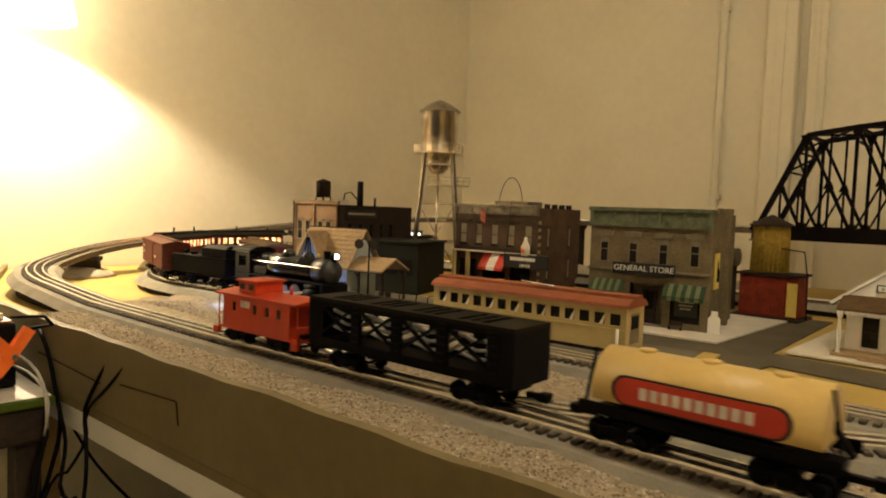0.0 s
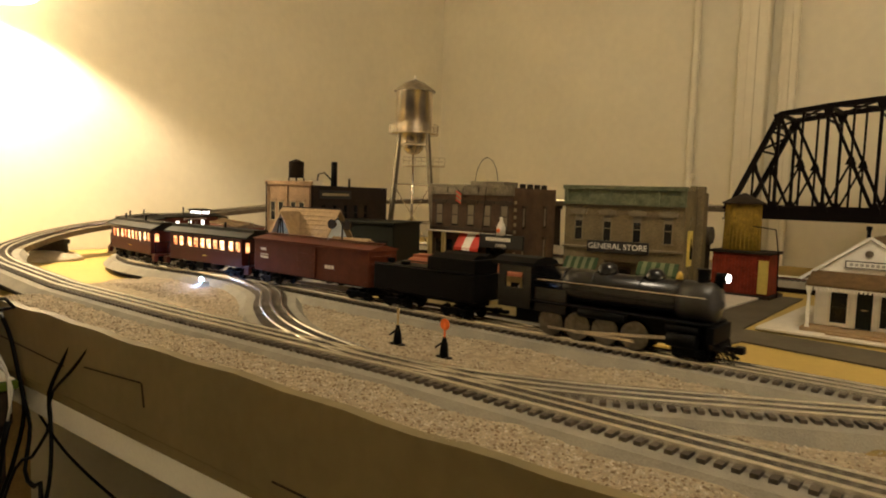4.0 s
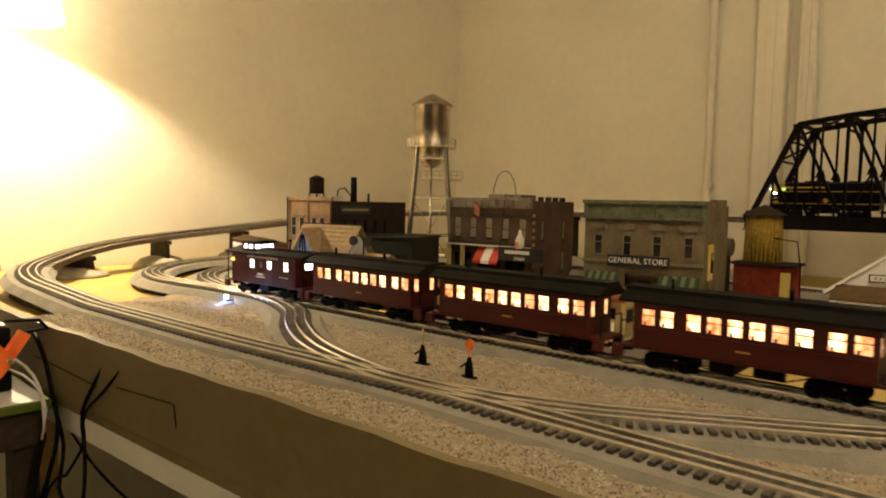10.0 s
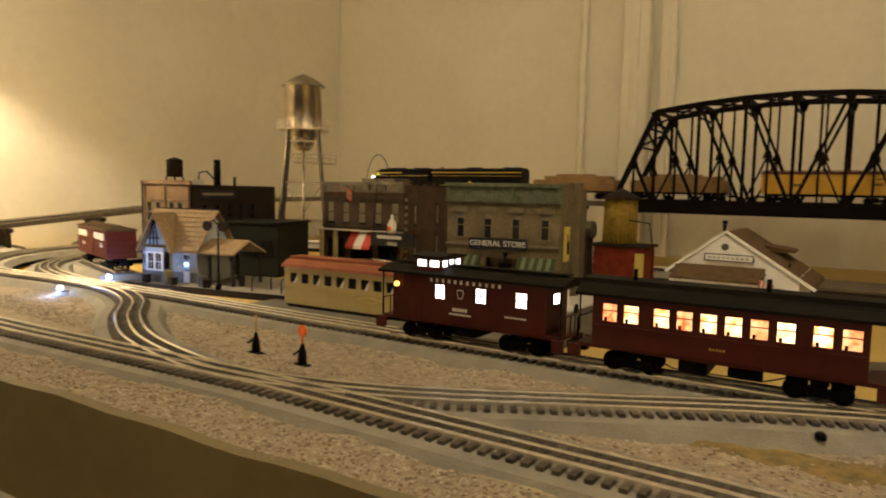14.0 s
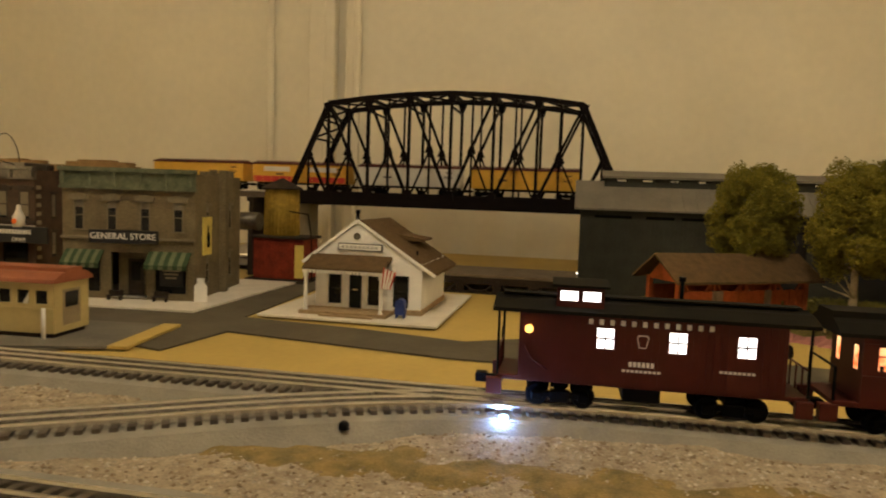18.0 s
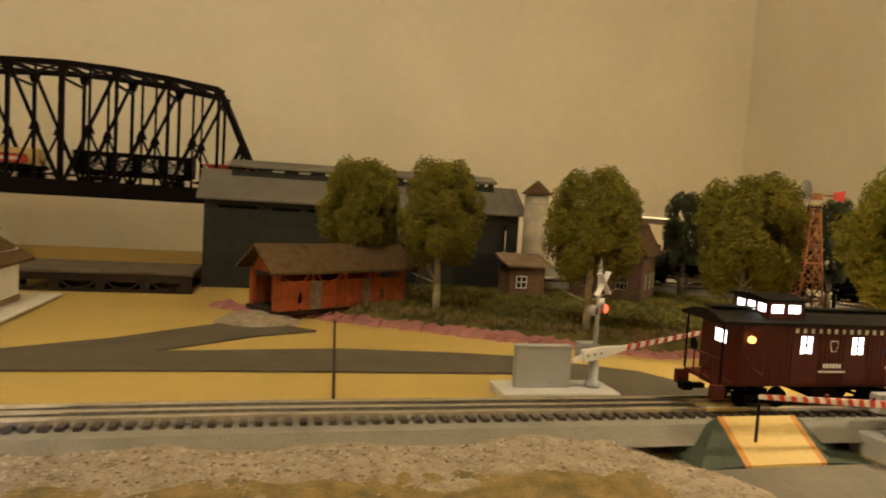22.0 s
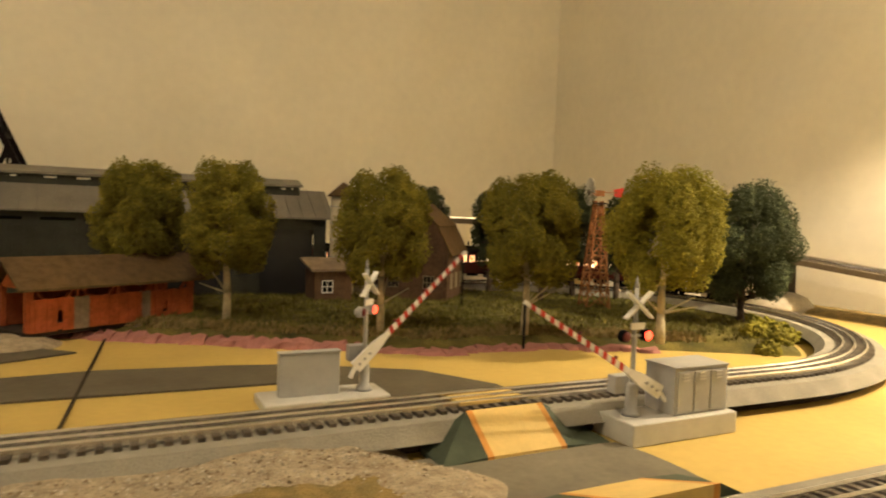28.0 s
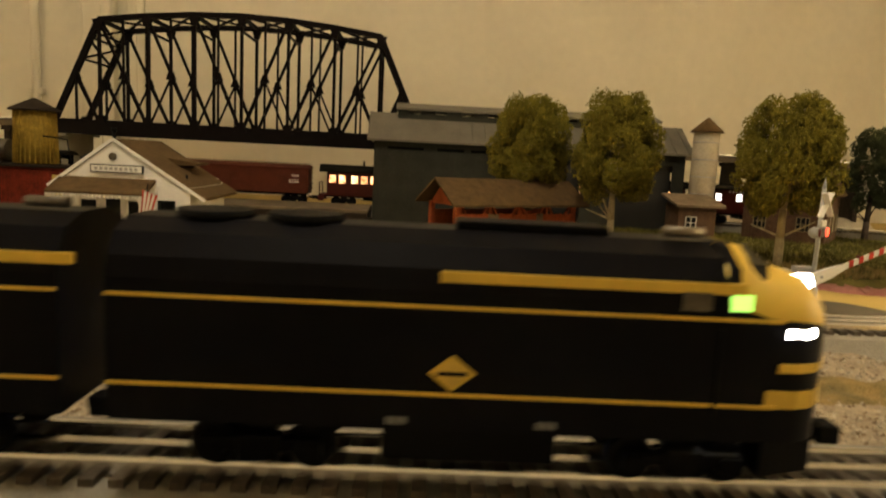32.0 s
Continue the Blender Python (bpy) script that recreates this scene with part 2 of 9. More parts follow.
OUTER = Line([(x, y, climb(x, y)) for x, y in outer_xy])
inner_xy = [(-1.25, 0.517), (-1.1, 0.527), (-0.9, 0.534), (-0.6, 0.536), (0.0, 0.55), (0.4, 0.56), (0.8, 0.56), (1.25, 0.545)]
inner_xy += arc(1.25, 1.07, 0.525, -90, 0)[1:] + arc(1.25, 1.07, 0.525, 0, 90)[1:]
inner_xy += [(-1.46 + 0.495 * math.cos(radians(a)), 1.02 + (0.575 if a < 180 else 0.523) * math.sin(radians(a))) for a in [90 + 6 * k for k in range(31)]]
inner_xy += [(-1.36, 0.502)]
INNER = Line([(x, y, INNER_Z) for x, y in inner_xy])


# ---- materials in use ----
WALL = mat("wall_paint", (0.80, 0.75, 0.61), 0.7, vary=0.045, scale=2.5, bump=0.5, bump_scale=32)
CEIL = mat("ceiling_paint", (0.75, 0.7, 0.6), 0.8, vary=0.04, scale=3)
FLOOR = mat("floor_vinyl", (0.16, 0.14, 0.08), 0.6, vary=0.2, scale=8)
YEL = mat("yellow_table_paint", (0.475, 0.345, 0.10), 0.55, vary=0.08, scale=6, bump=0.15, bump_scale=90)
ROAD = mat("painted_grey_road", (0.096, 0.082, 0.056), 0.75, vary=0.14, scale=14, bump=0.2, bump_scale=150)
ROADBED = mat("grey_roadbed", (0.25, 0.23, 0.185), 0.9, vary=0.12, scale=30, bump=0.5, bump_scale=500)
RAISEDBED = mat("raised_board", (0.115, 0.090, 0.060), 0.85, vary=0.2, scale=40, bump=0.3, bump_scale=300)
PLASTER = mat("footing_plaster", (0.42, 0.37, 0.28), 0.9, vary=0.15, scale=40, bump=0.5, bump_scale=200)
STEEL = mat("rail_steel", (0.78, 0.76, 0.73), 0.26, 1.0, vary=0.1, scale=60)
TIE = mat("tie_plastic", (0.088, 0.071, 0.051), 0.7, vary=0.2, scale=300, rand=0.3)
GRAVEL = mat("gravel_bed", (0.33, 0.275, 0.19), 0.95, vary=0.25, scale=90, bump=1.0, bump_scale=420, second=(0.21, 0.165, 0.11))
STONE = mat("gravel_stone", (0.37, 0.31, 0.225), 0.95, vary=0.22, scale=160)
STONE2 = mat("gravel_stone_light", (0.47, 0.41, 0.32), 0.95, vary=0.2, scale=160)
STONE3 = mat("gravel_stone_brown", (0.20, 0.148, 0.092), 0.95, vary=0.2, scale=160)
EARTH = mat("brown_turf", (0.25, 0.175, 0.062), 0.95, vary=0.3, scale=55, bump=1.0, bump_scale=600, second=(0.13, 0.105, 0.045))
GRASS = mat("grass_turf", (0.135, 0.112, 0.026), 0.95, vary=0.35, scale=22, bump=1.0, bump_scale=500, second=(0.03, 0.03, 0.01))
BLADE = mat("grass_blade", (0.155, 0.135, 0.030), 0.9, vary=0.3, scale=30, second=(0.05, 0.055, 0.012))
FASCIA = mat("fascia_paint", (0.175, 0.142, 0.072), 0.6, vary=0.1, scale=5, bump=0.2, bump_scale=50)
BOARD = mat("white_board", (0.78, 0.79, 0.82), 0.5, vary=0.06, scale=6)
PINK = mat("pink_foam", (0.34, 0.15, 0.13), 0.85, vary=0.15, scale=30, bump=0.4)
BLK = mat("black_plastic", (0.004, 0.004, 0.004), 0.5, spec=0.06, vary=0.1, scale=40)
IRON = mat("black_iron_paint", (0.006, 0.004, 0.004), 0.55, spec=0.06, vary=0.2, scale=60)
CONCRETE = mat("light_concrete", (0.62, 0.58, 0.5), 0.8, vary=0.07, scale=25, bump=0.2)
GREYPL = mat("grey_plastic", (0.36, 0.36, 0.35), 0.5, vary=0.06, scale=40)
LTGREY = mat("light_grey_plastic", (0.48, 0.47, 0.43), 0.5, vary=0.06, scale=40)
WHITE = mat("white_paint", (0.78, 0.76, 0.7), 0.5, vary=0.05, scale=40)
REDPAINT = mat("red_paint", (0.5, 0.04, 0.025), 0.45, vary=0.08, scale=60)
ORANGE = mat("orange_paint", (0.85, 0.16, 0.02), 0.45, vary=0.06, scale=60)
WOOD = mat("plywood", (0.42, 0.29, 0.14), 0.65, vary=0.18, scale=20)
DKWOOD = mat("dark_trestle_wood", (0.028, 0.019, 0.012), 0.8, vary=0.25, scale=70)
LED = mat("blue_white_led", (0.5, 0.7, 1.0), 0.3, emit=14, emit_colour=(0.42, 0.66, 1.0))

# ---- the room ----
def slab(name, x0, x1, y0, y1, z0, z1, m, label, kind="structure", bevel=0.0):
    return tagged(part(name, box(bmx(), x0, x1, y0, y1, z0, z1, bevel), m), label, "", "", kind)


slab("wall_back", -2.32, 2.3, 2.35, 2.45, -0.95, 1.6, WALL, "cream painted back wall of the room")
slab("wall_left", -2.32, -2.21, -1.6, 2.35, -0.95, 1.6, WALL, "cream painted plaster side wall lit by lamp")
slab("wall_right", 2.19, 2.3, -1.6, 2.35, -0.95, 1.6, WALL, "cream painted rough plaster side wall")
slab("wall_front", -2.32, 2.3, -1.7, -1.6, -0.95, 1.6, WALL, "cream painted wall behind the viewer")
slab("ceiling", -2.32, 2.3, -1.7, 2.45, 1.6, 1.7, CEIL, "off-white painted flat ceiling of the room")
slab("floor", -2.32, 2.3, -1.7, 2.45, -1.05, -0.95, FLOOR, "dull olive brown vinyl floor")

pipe = thing("wall_conduit", pose(-0.925, 2.333, -0.2), "thin cream painted vertical conduit on the back wall", "pipe")
part("tube", rod(bmx(), (0, 0, -0.7), (0, 0, 1.79), 0.014, n=12), WALL, pipe)
for z in (-0.2, 0.5, 1.2):
    part("clip", box(bmx(), -0.022, 0.022, -0.008, 0.016, z, z + 0.02, 0.002), WALL, pipe)
for x, w, d in ((-0.71, 0.05, 0.055), (-0.60, 0.028, 0.03)):
    ch = thing("pipe_casing", pose(x, 2.349, -0.9), "cream painted boxed pipe casing on the back wall", "pipe casing")
    part("casing", box(bmx(), -w, w, -d, 0, 0, 2.48, 0.008), WALL, ch)
    part("cover_strip", box(bmx(), -w * 0.3, w * 0.3, -d - 0.006, -d, 0, 2.48, 0.002), WALL, ch)

# ---- the table ----
def front_edge(x):
    """The line of the layout's front, running a little askew to the walls."""
    return min(0.190, 0.182 + 0.0574 * x)


tagged(part("table_top", prism(bmx(), [(-2.2, 0.15), (-1.43, front_edge(-1.43) + 0.013), (0.14, 0.203), (2.185, 0.203), (2.185, 2.345), (-2.2, 2.345)], "z", -0.03, 0.0), YEL), "yellow painted plywood layout table top", "", "", "structure")


def fascia(name, m, x0, x1, label, scratched):
    f = thing(name, m, label, "fascia")
    y = 0.012
    b = bmx()
    n = 40
    tops = [(x0 + (x1 - x0) * k / n, 0.026 + 0.0012 * math.sin(k * 1.7) + 0.001 * math.sin(k * 0.6)) for k in range(n + 1)]
    prism(b, [(x0, -0.075)] + [(x1, -0.075)] + tops[::-1], "y", y - 0.012, y)
    part("front_board", b, FASCIA, f, "olive painted hardboard fascia with scratches")
    part("lower_rail", box(bmx(), x0, x1, y - 0.009, y + 0.02, -0.092, -0.0755, 0.003), FASCIA, f)
    part("apron", box(bmx(), x0, x1, y - 0.002, y + 0.012, -0.130, -0.0925, 0.002), BOARD, f, "grey white lower apron board")
    for xa, za, xb, zb in scratched:
        part("scratch", bar(bmx(), (xa, y - 0.0125, za), (xb, y - 0.0125, zb), 0.0016), DKWOOD, f)
    return f


fascia("table_fascia", pose(0.14, 0.190, 0, 0, 0, 3.28), -1.565, 0.0, "olive painted layout fascia boards with wire holes", ((-1.26, -0.028, -1.04, -0.035), (-0.98, -0.025, -0.84, -0.017), (-0.837, -0.017, -0.832, -0.044), (-0.60, -0.062, -0.40, -0.066), (-0.30, 0.004, -0.297, -0.006), (-0.02, 0.002, -0.017, -0.010)))
fascia("table_fascia", pose(0, 0.190, 0), 0.1405, 2.18, "olive painted layout fascia board along the straight", ())
side = thing("table_side_board", pose(-1.424, 0.1015, 0) @ pose(0, 0, 0, 0, 0, 163), "olive painted fascia board at the table's end", "fascia")
part("front_board", box(bmx(), 0, 0.8, 0.0, 0.012, -0.098, 0.018, 0.002), FASCIA, side)
part("apron", box(bmx(), 0, 0.8, -0.014, -0.001, -0.172, -0.1, 0.002), BOARD, side)
frame_t = thing("workbench", pose(0, 0, 0), "plain wooden frame and posts under the layout", "table frame")
for x in (-1.9, -0.7, 0.6, 1.9):
    for y in (0.35, 2.2):
        part("leg", box(bmx(), x - 0.03, x + 0.03, y - 0.03, y + 0.03, -0.95, -0.0305, 0.004), WOOD, frame_t)


# ---- painted roads, turf and gravel on the table ----
def sheet(name, pts, z0, z1, m, label, kind="structure"):
    return tagged(part(name, prism(bmx(), pts, "z", z0, z1), m), label, "", "", kind)


sheet("road", [(-0.62, 0.70), (-0.42, 0.63), (-0.36, 0.74), (-0.28, 0.72), (-0.26, 0.85), (0.074, 0.80), (0.286, 0.801), (0.476, 0.795), (0.686, 0.787), (0.77, 0.73), (0.80, 0.60), (0.94, 0.60), (0.93, 0.70), (0.87, 0.795), (0.722, 0.877), (0.64, 0.895), (0.486, 0.914), (0.33, 0.90), (0.25, 0.893), (0.37, 0.99), (0.46, 1.035), (0.36, 1.121), (0.271, 1.044), (0.189, 0.968), (0.079, 0.901), (-0.10, 0.935), (-0.29, 0.955), (-0.31, 1.45), (-0.40, 1.45), (-0.40, 0.96), (-0.52, 0.95), (-0.9, 0.95), (-0.9, 0.84)], 0.0005, 0.003, ROAD, "grey painted road running past the shops")
# Same road paint, lightened here for the stronger lamp light on this stub.
sheet("road_front", [(0.72, 0.50), (0.80, 0.50), (0.925, 0.475), (0.933, 0.44), (0.935, 0.40), (0.925, 0.33), (0.74, 0.33), (0.76, 0.40)], 0.0005, 0.0035, mat("lit_grey_road", (0.155, 0.138, 0.10), 0.75, vary=0.14, scale=14, bump=0.2, bump_scale=150), "grey painted road stub before the crossing")
pav = sheet("pavement", [(-0.70, 0.93), (-0.38, 0.955), (-0.375, 1.36), (-0.46, 1.36), (-0.72, 1.25)], 0.003, 0.0065, CONCRETE, "pale concrete pavement slab round the shop")
sheet("coach_platform", [(-0.88, 0.628), (-0.50, 0.652), (-0.342, 0.70), (-0.362, 0.846), (-0.46, 0.835), (-0.88, 0.80)], 0.003, 0.0062, mat("platform_grey", (0.145, 0.132, 0.105), 0.85, vary=0.15, scale=18, bump=0.2), "flat grey platform slab under the cream coach")
kerb = thing("platform_kerb", pose(-0.34, 0.70, 0.003, 0, 0, 7.8), "yellow painted kerb strip at the platform's end", "kerb")
part("strip", box(bmx(), 0.0, 0.026, 0.0, 0.148, 0.0, 0.0045, 0.001), YEL, kerb)
seam = thing("table_seam", pose(0, 0, 0), "dark gap between two table boards", "gap")
part("gap_line", bar(bmx(), (0.457, 0.62, 0.0032), (0.494, 1.12, 0.0032), 0.0032, 0.0012), DKWOOD, seam)


def bumpy(name, x0, x1, y0, y1, nx, ny, height, m, label, rim=0.0):
    """A sheet of uneven ground, sunk at its rim."""
    vs, fs = [], []
    for j in range(ny + 1):
        for i in range(nx + 1):
            x, y = x0 + (x1 - x0) * i / nx, y0 + (y1 - y0) * j / ny
            if rim:
                y = max(y, front_edge(x) + rim)
            vs.append((x, y, height(x, y)))
    for j in range(ny):
        for i in range(nx):
            a = j * (nx + 1) + i
            fs.append((a, a + 1, a + nx + 2, a + nx + 1))
    return raw(name, vs, fs, m, None, label, "structure", True)


def gravel_height(x, y):
    """The gravel bank between and before the tracks."""
    n = noise.noise((x * 14, y * 14, 0)) * 0.004 + noise.noise((x * 60, y * 60, 3)) * 0.002
    end = min(1, max(0, (0.77 - x - 0.03 * math.sin(y * 40)) / 0.06)) * min(1, max(0, (x + 1.24 + 0.6 * (y - 0.15) + 0.02 * math.sin(y * 55)) / 0.06))
    h = 0.022 + n
    if 0.33 < y < 0.52:
        h = 0.021 + n - 0.006 * math.sin((y - 0.33) / 0.19 * math.pi)
    if y > 0.6:
        h = -0.003
    return -0.004 + (h + 0.004) * end


bumpy("ground", -1.50, 0.86, 0.105, 0.60, 280, 62, gravel_height, GRAVEL, "grey brown gravel bank between the tracks", 0.0125)


def right_height(x, y):
    n = noise.noise((x * 14, y * 14, 8)) * 0.003
    return 0.014 + n if x > 0.93 and y < 0.235 else -0.004


bumpy("ground_right", 0.86, 2.18, 0.203, 0.26, 90, 10, right_height, GRAVEL, "grey gravel verge beside the front track")


def pebbles(name, n, where, sizes, mats, label, seed):
    """Loose stones as one heap of small uneven shapes."""
    rng = random.Random(seed)
    vs, fs, mi = [], [], []
    while len(fs) < n * 8:
        x, y, z = where(rng)
        if z is None:
            continue
        r = rng.uniform(*sizes)
        b = len(vs)
        a0 = rng.uniform(0, TAU)
        for k in range(4):
            a = a0 + k * TAU / 4
            q = r * rng.uniform(0.7, 1.25)
            vs.append((x + math.cos(a) * q, y + math.sin(a) * q, z + r * rng.uniform(-0.1, 0.25)))
        vs += [(x + rng.uniform(-0.3, 0.3) * r, y, z + r * rng.uniform(0.6, 0.95)), (x, y, z - r * 0.6)]
        for k in range(4):
            fs += [(b + k, b + (k + 1) % 4, b + 4), (b + (k + 1) % 4, b + k, b + 5)]
        mi += [rng.randrange(len(mats))] * 8
    ob = raw(name, vs, fs, mats, None, label, "stuff")
    ob.data.polygons.foreach_set("material_index", mi)
    return ob


def on_front_verge(rng):
    x = rng.uniform(-1.35, 0.74)
    y = rng.uniform(front_edge(x) + 0.006, 0.24)
    return (x, y, gravel_height(x, y)) if rng.random() < 1.0 else (0, 0, None)


def on_middle(rng):
    x, y = rng.uniform(-1.25, 0.76), rng.uniform(0.325, 0.51)
    dens = (0.42 if -0.05 < x < 0.7 else 0.25) + 0.75 * min(1, abs(y - 0.43) / 0.07) ** (2 if x > -0.05 else 1)
    return (x, y, gravel_height(x, y)) if rng.random() < dens else (0, 0, None)


pebbles("front_gravel", 15000, on_front_verge, (0.0008, 0.0021), (STONE, STONE2, STONE, STONE3), "loose grey and tan gravel along the fascia", 3)
pebbles("middle_gravel", 16000, on_middle, (0.0008, 0.0021), (STONE, STONE2, STONE, STONE3), "loose grey and tan gravel between tracks", 4)
turf = bumpy("turf_strip", -0.1, 0.72, 0.385, 0.475, 150, 20, lambda x, y: gravel_height(x, y) - 0.004 + 0.0056 * (math.sin((y - 0.385) / 0.09 * math.pi) ** 0.7) * min(1, max(0, (0.72 - x) / 0.05)) * min(1, max(0, (x + 0.1) / 0.08)) + 0.0026 * noise.noise((x * 24, y * 44, 3)) + 0.0012 * noise.noise((x * 90, y * 90, 1)), EARTH, "yellow brown turf strip in the gravel")
part_hole = thing("gravel_knob", pose(0.037, 0.518, 0.0215), "small black knob in the gravel", "knob")
part("knob", turn_profile(bmx(), [(0.003, -0.004), (0.0034, 0.001), (0.002, 0.0025)], 10), BLK, part_hole)


# ---- track ----
def strip(name, line, n, s0, s1, section, m, parent, label=""):
    """A long piece along a line, with a section of (across, height) points under the rail's top."""
    vs, fs, q = [], [], len(section)
    for k in range(n + 1):
        s = s0 + (s1 - s0) * k / n
        p = line.at(s)
        d = line.at(s + 0.006) - line.at(s - 0.006)
        side = Vector((d.y, -d.x, 0)).normalized()
        for a, h in section:
            vs.append((p.x + side.x * a, p.y + side.y * a, p.z + h if h < 0.5 else 0.0005))
    for k in range(n):
        for j in range(q):
            a, b = k * q + j, k * q + (j + 1) % q
            fs.append((a, b, b + q, a + q))
    fs += [tuple(range(q))[::-1], tuple(range(n * q, n * q + q))]
    return raw(name, vs, fs, m, parent, label)


TIE_MESH = None


def lay_track(name, line, s0, s1, label, ground=True, near=None, bed=True):
    """A stretch of three-rail track: bed, ties and rails."""
    t = thing(name, pose(0, 0, 0), label, "model track")
    n = max(2, int((s1 - s0) / 0.03))
    if bed:
        if ground:
            sec = [(-0.054, -0.0225), (0.054, -0.0225), (0.040, -0.0085), (-0.040, -0.0085)]
            # Added core under the bed, coloured dark like the shadowed gap there.
            strip("support_strip", line, n, s0, s1, [(-0.036, 0.9), (0.036, 0.9), (0.036, -0.0228), (-0.036, -0.0228)], DKWOOD, t)
        else:
            sec = [(-0.042, -0.022), (0.042, -0.022), (0.040, -0.0085), (-0.040, -0.0085)]
        strip("roadbed", line, n, s0, s1, sec, ROADBED if ground else RAISEDBED, t, "grey ballast coloured roadbed" if ground else "brown board roadbed")
    for off in (-0.0159, 0.0, 0.0159):
        strip("rail", line, n, s0, s1, [(off - 0.0019, -0.0055), (off + 0.0019, -0.0055), (off + 0.0017, -0.0014), (off + 0.0009, 0.0), (off - 0.0009, 0.0), (off - 0.0017, -0.0014)], STEEL, t, "bright steel rail")
    pitch, half = 0.0116, 0.0255
    vs, fs, made = [], [], 0
    global TIE_MESH
    if TIE_MESH is None:
        b = bmx()
        box(b, -0.0029, 0.0029, -half, half, -0.009, -0.0052)
        TIE_MESH = bpy.data.meshes.new("tie")
        b.to_mesh(TIE_MESH)
        b.free()
        TIE_MESH.materials.append(TIE)
    for k in range(int((s1 - s0) / pitch)):
        s = s0 + (k + 0.5) * pitch
        p = line.at(s)
        d = line.at(s + 0.006) - line.at(s - 0.006)
        yaw = math.atan2(d.y, d.x)
        if near and near[0] < p.x < near[1] and p.y < 0.8 and made < 300:
            ob = new("tie", TIE_MESH)
            ob.parent = t
            ob.matrix_basis = Matrix.Translation(p) @ Matrix.Rotation(yaw, 4, "Z")
            made += 1
            continue
        c, sn = math.cos(yaw), math.sin(yaw)
        b = len(vs)
        for z in (-0.009, -0.0052):
            for u, v in ((-0.0029, -half), (0.0029, -half), (0.0029, half), (-0.0029, half)):
                vs.append((p.x + u * c - v * sn, p.y + u * sn + v * c, p.z + z))
        fs += [(b + 4, b + 5, b + 6, b + 7), (b, b + 1, b + 5, b + 4), (b + 1, b + 2, b + 6, b + 5), (b + 2, b + 3, b + 7, b + 6), (b + 3, b, b + 4, b + 7)]
    if vs:
        raw("tie_row", vs, fs, TIE, t, "", "stuff")
    return t


lay_track("front_track", OUTER, -0.25, 3.25, "three-rail model track on grey roadbed along the fascia", True, (-0.95, 2.0))
lay_track("raised_track_right", OUTER, 3.25, 5.9, "raised three-rail model track climbing along the wall", False)
lay_track("raised_track_left", OUTER, 6.95, OUTER.length - 0.25, "raised three-rail model track descending along the wall", False)
lay_track("bridge_track", OUTER, 5.9, 6.95, "three-rail model track across the truss bridge", False, None, False)
lay_track("inner_track", INNER, -0.3, 3.9, "three-rail model track of the inner loop", True, (-0.6, 2.0))
lay_track("inner_back_track", INNER, 3.9, INNER.length - 0.3, "three-rail model track passing behind the town", True)


def crossing_line(pts):
    """A smooth open line through a few points."""
    p = [Vector(v) for v in pts]
    out = []
    for k in range(len(p) - 1):
        a, b, c, d = p[max(k - 1, 0)], p[k], p[k + 1], p[min(k + 2, len(p) - 1)]
        for j in range(12):
            t = j / 12
            out.append(0.5 * ((2 * b) + (c - a) * t + (2 * a - 5 * b + 4 * c - d) * t * t + (3 * b - a - 3 * c + d) * t ** 3))
    return Line(out + [p[-1]], False)


def level(pts):
    return [(x, y, RAIL - 0.0008) for x, y in pts]


CROSS_A = crossing_line(level([(-1.25, 0.516), (-1.08, 0.516), (-0.93, 0.47), (-0.80, 0.385), (-0.66, 0.318), (-0.5, 0.284), (-0.4, 0.286)]))
CROSS_B = crossing_line(level([(-0.55, 0.275), (-0.4, 0.292), (-0.27, 0.335), (-0.12, 0.42), (0.0, 0.49), (0.12, 0.54), (0.25, 0.556)]))
SPUR = crossing_line(level([(-1.08, 0.530), (-1.25, 0.538), (-1.42, 0.575), (-1.56, 0.648), (-1.655, 0.755), (-1.70, 0.88), (-1.70, 1.0)]))
lay_track("crossover_left", CROSS_A, 0.0, CROSS_A.length, "curved three-rail crossover between the two loops", True, (-2, 2))
lay_track("crossover_right", CROSS_B, 0.0, CROSS_B.length, "three-rail crossover joining front and inner track", True, (-2, 2))
STUB = crossing_line(level([(-1.27, 0.654), (-1.41, 0.693), (-1.55, 0.732)]))
lay_track("storage_track", STUB, 0.0, STUB.length, "short dead-end track under the parked box car")
lay_track("siding_track", SPUR, 0.0, SPUR.length, "curved three-rail siding beside the station")


bumpy("turf_border", 2.015, 2.188, 0.42, 1.45, 16, 80, lambda x, y: -0.003 + 0.015 * max(0.0, 1 - ((x - 2.11) / 0.085) ** 4) * min(1, max(0, (y - 0.42) / 0.1)) + 0.003 * noise.noise((x * 30, y * 30, 4)), EARTH, "brown turf border under the raised track")


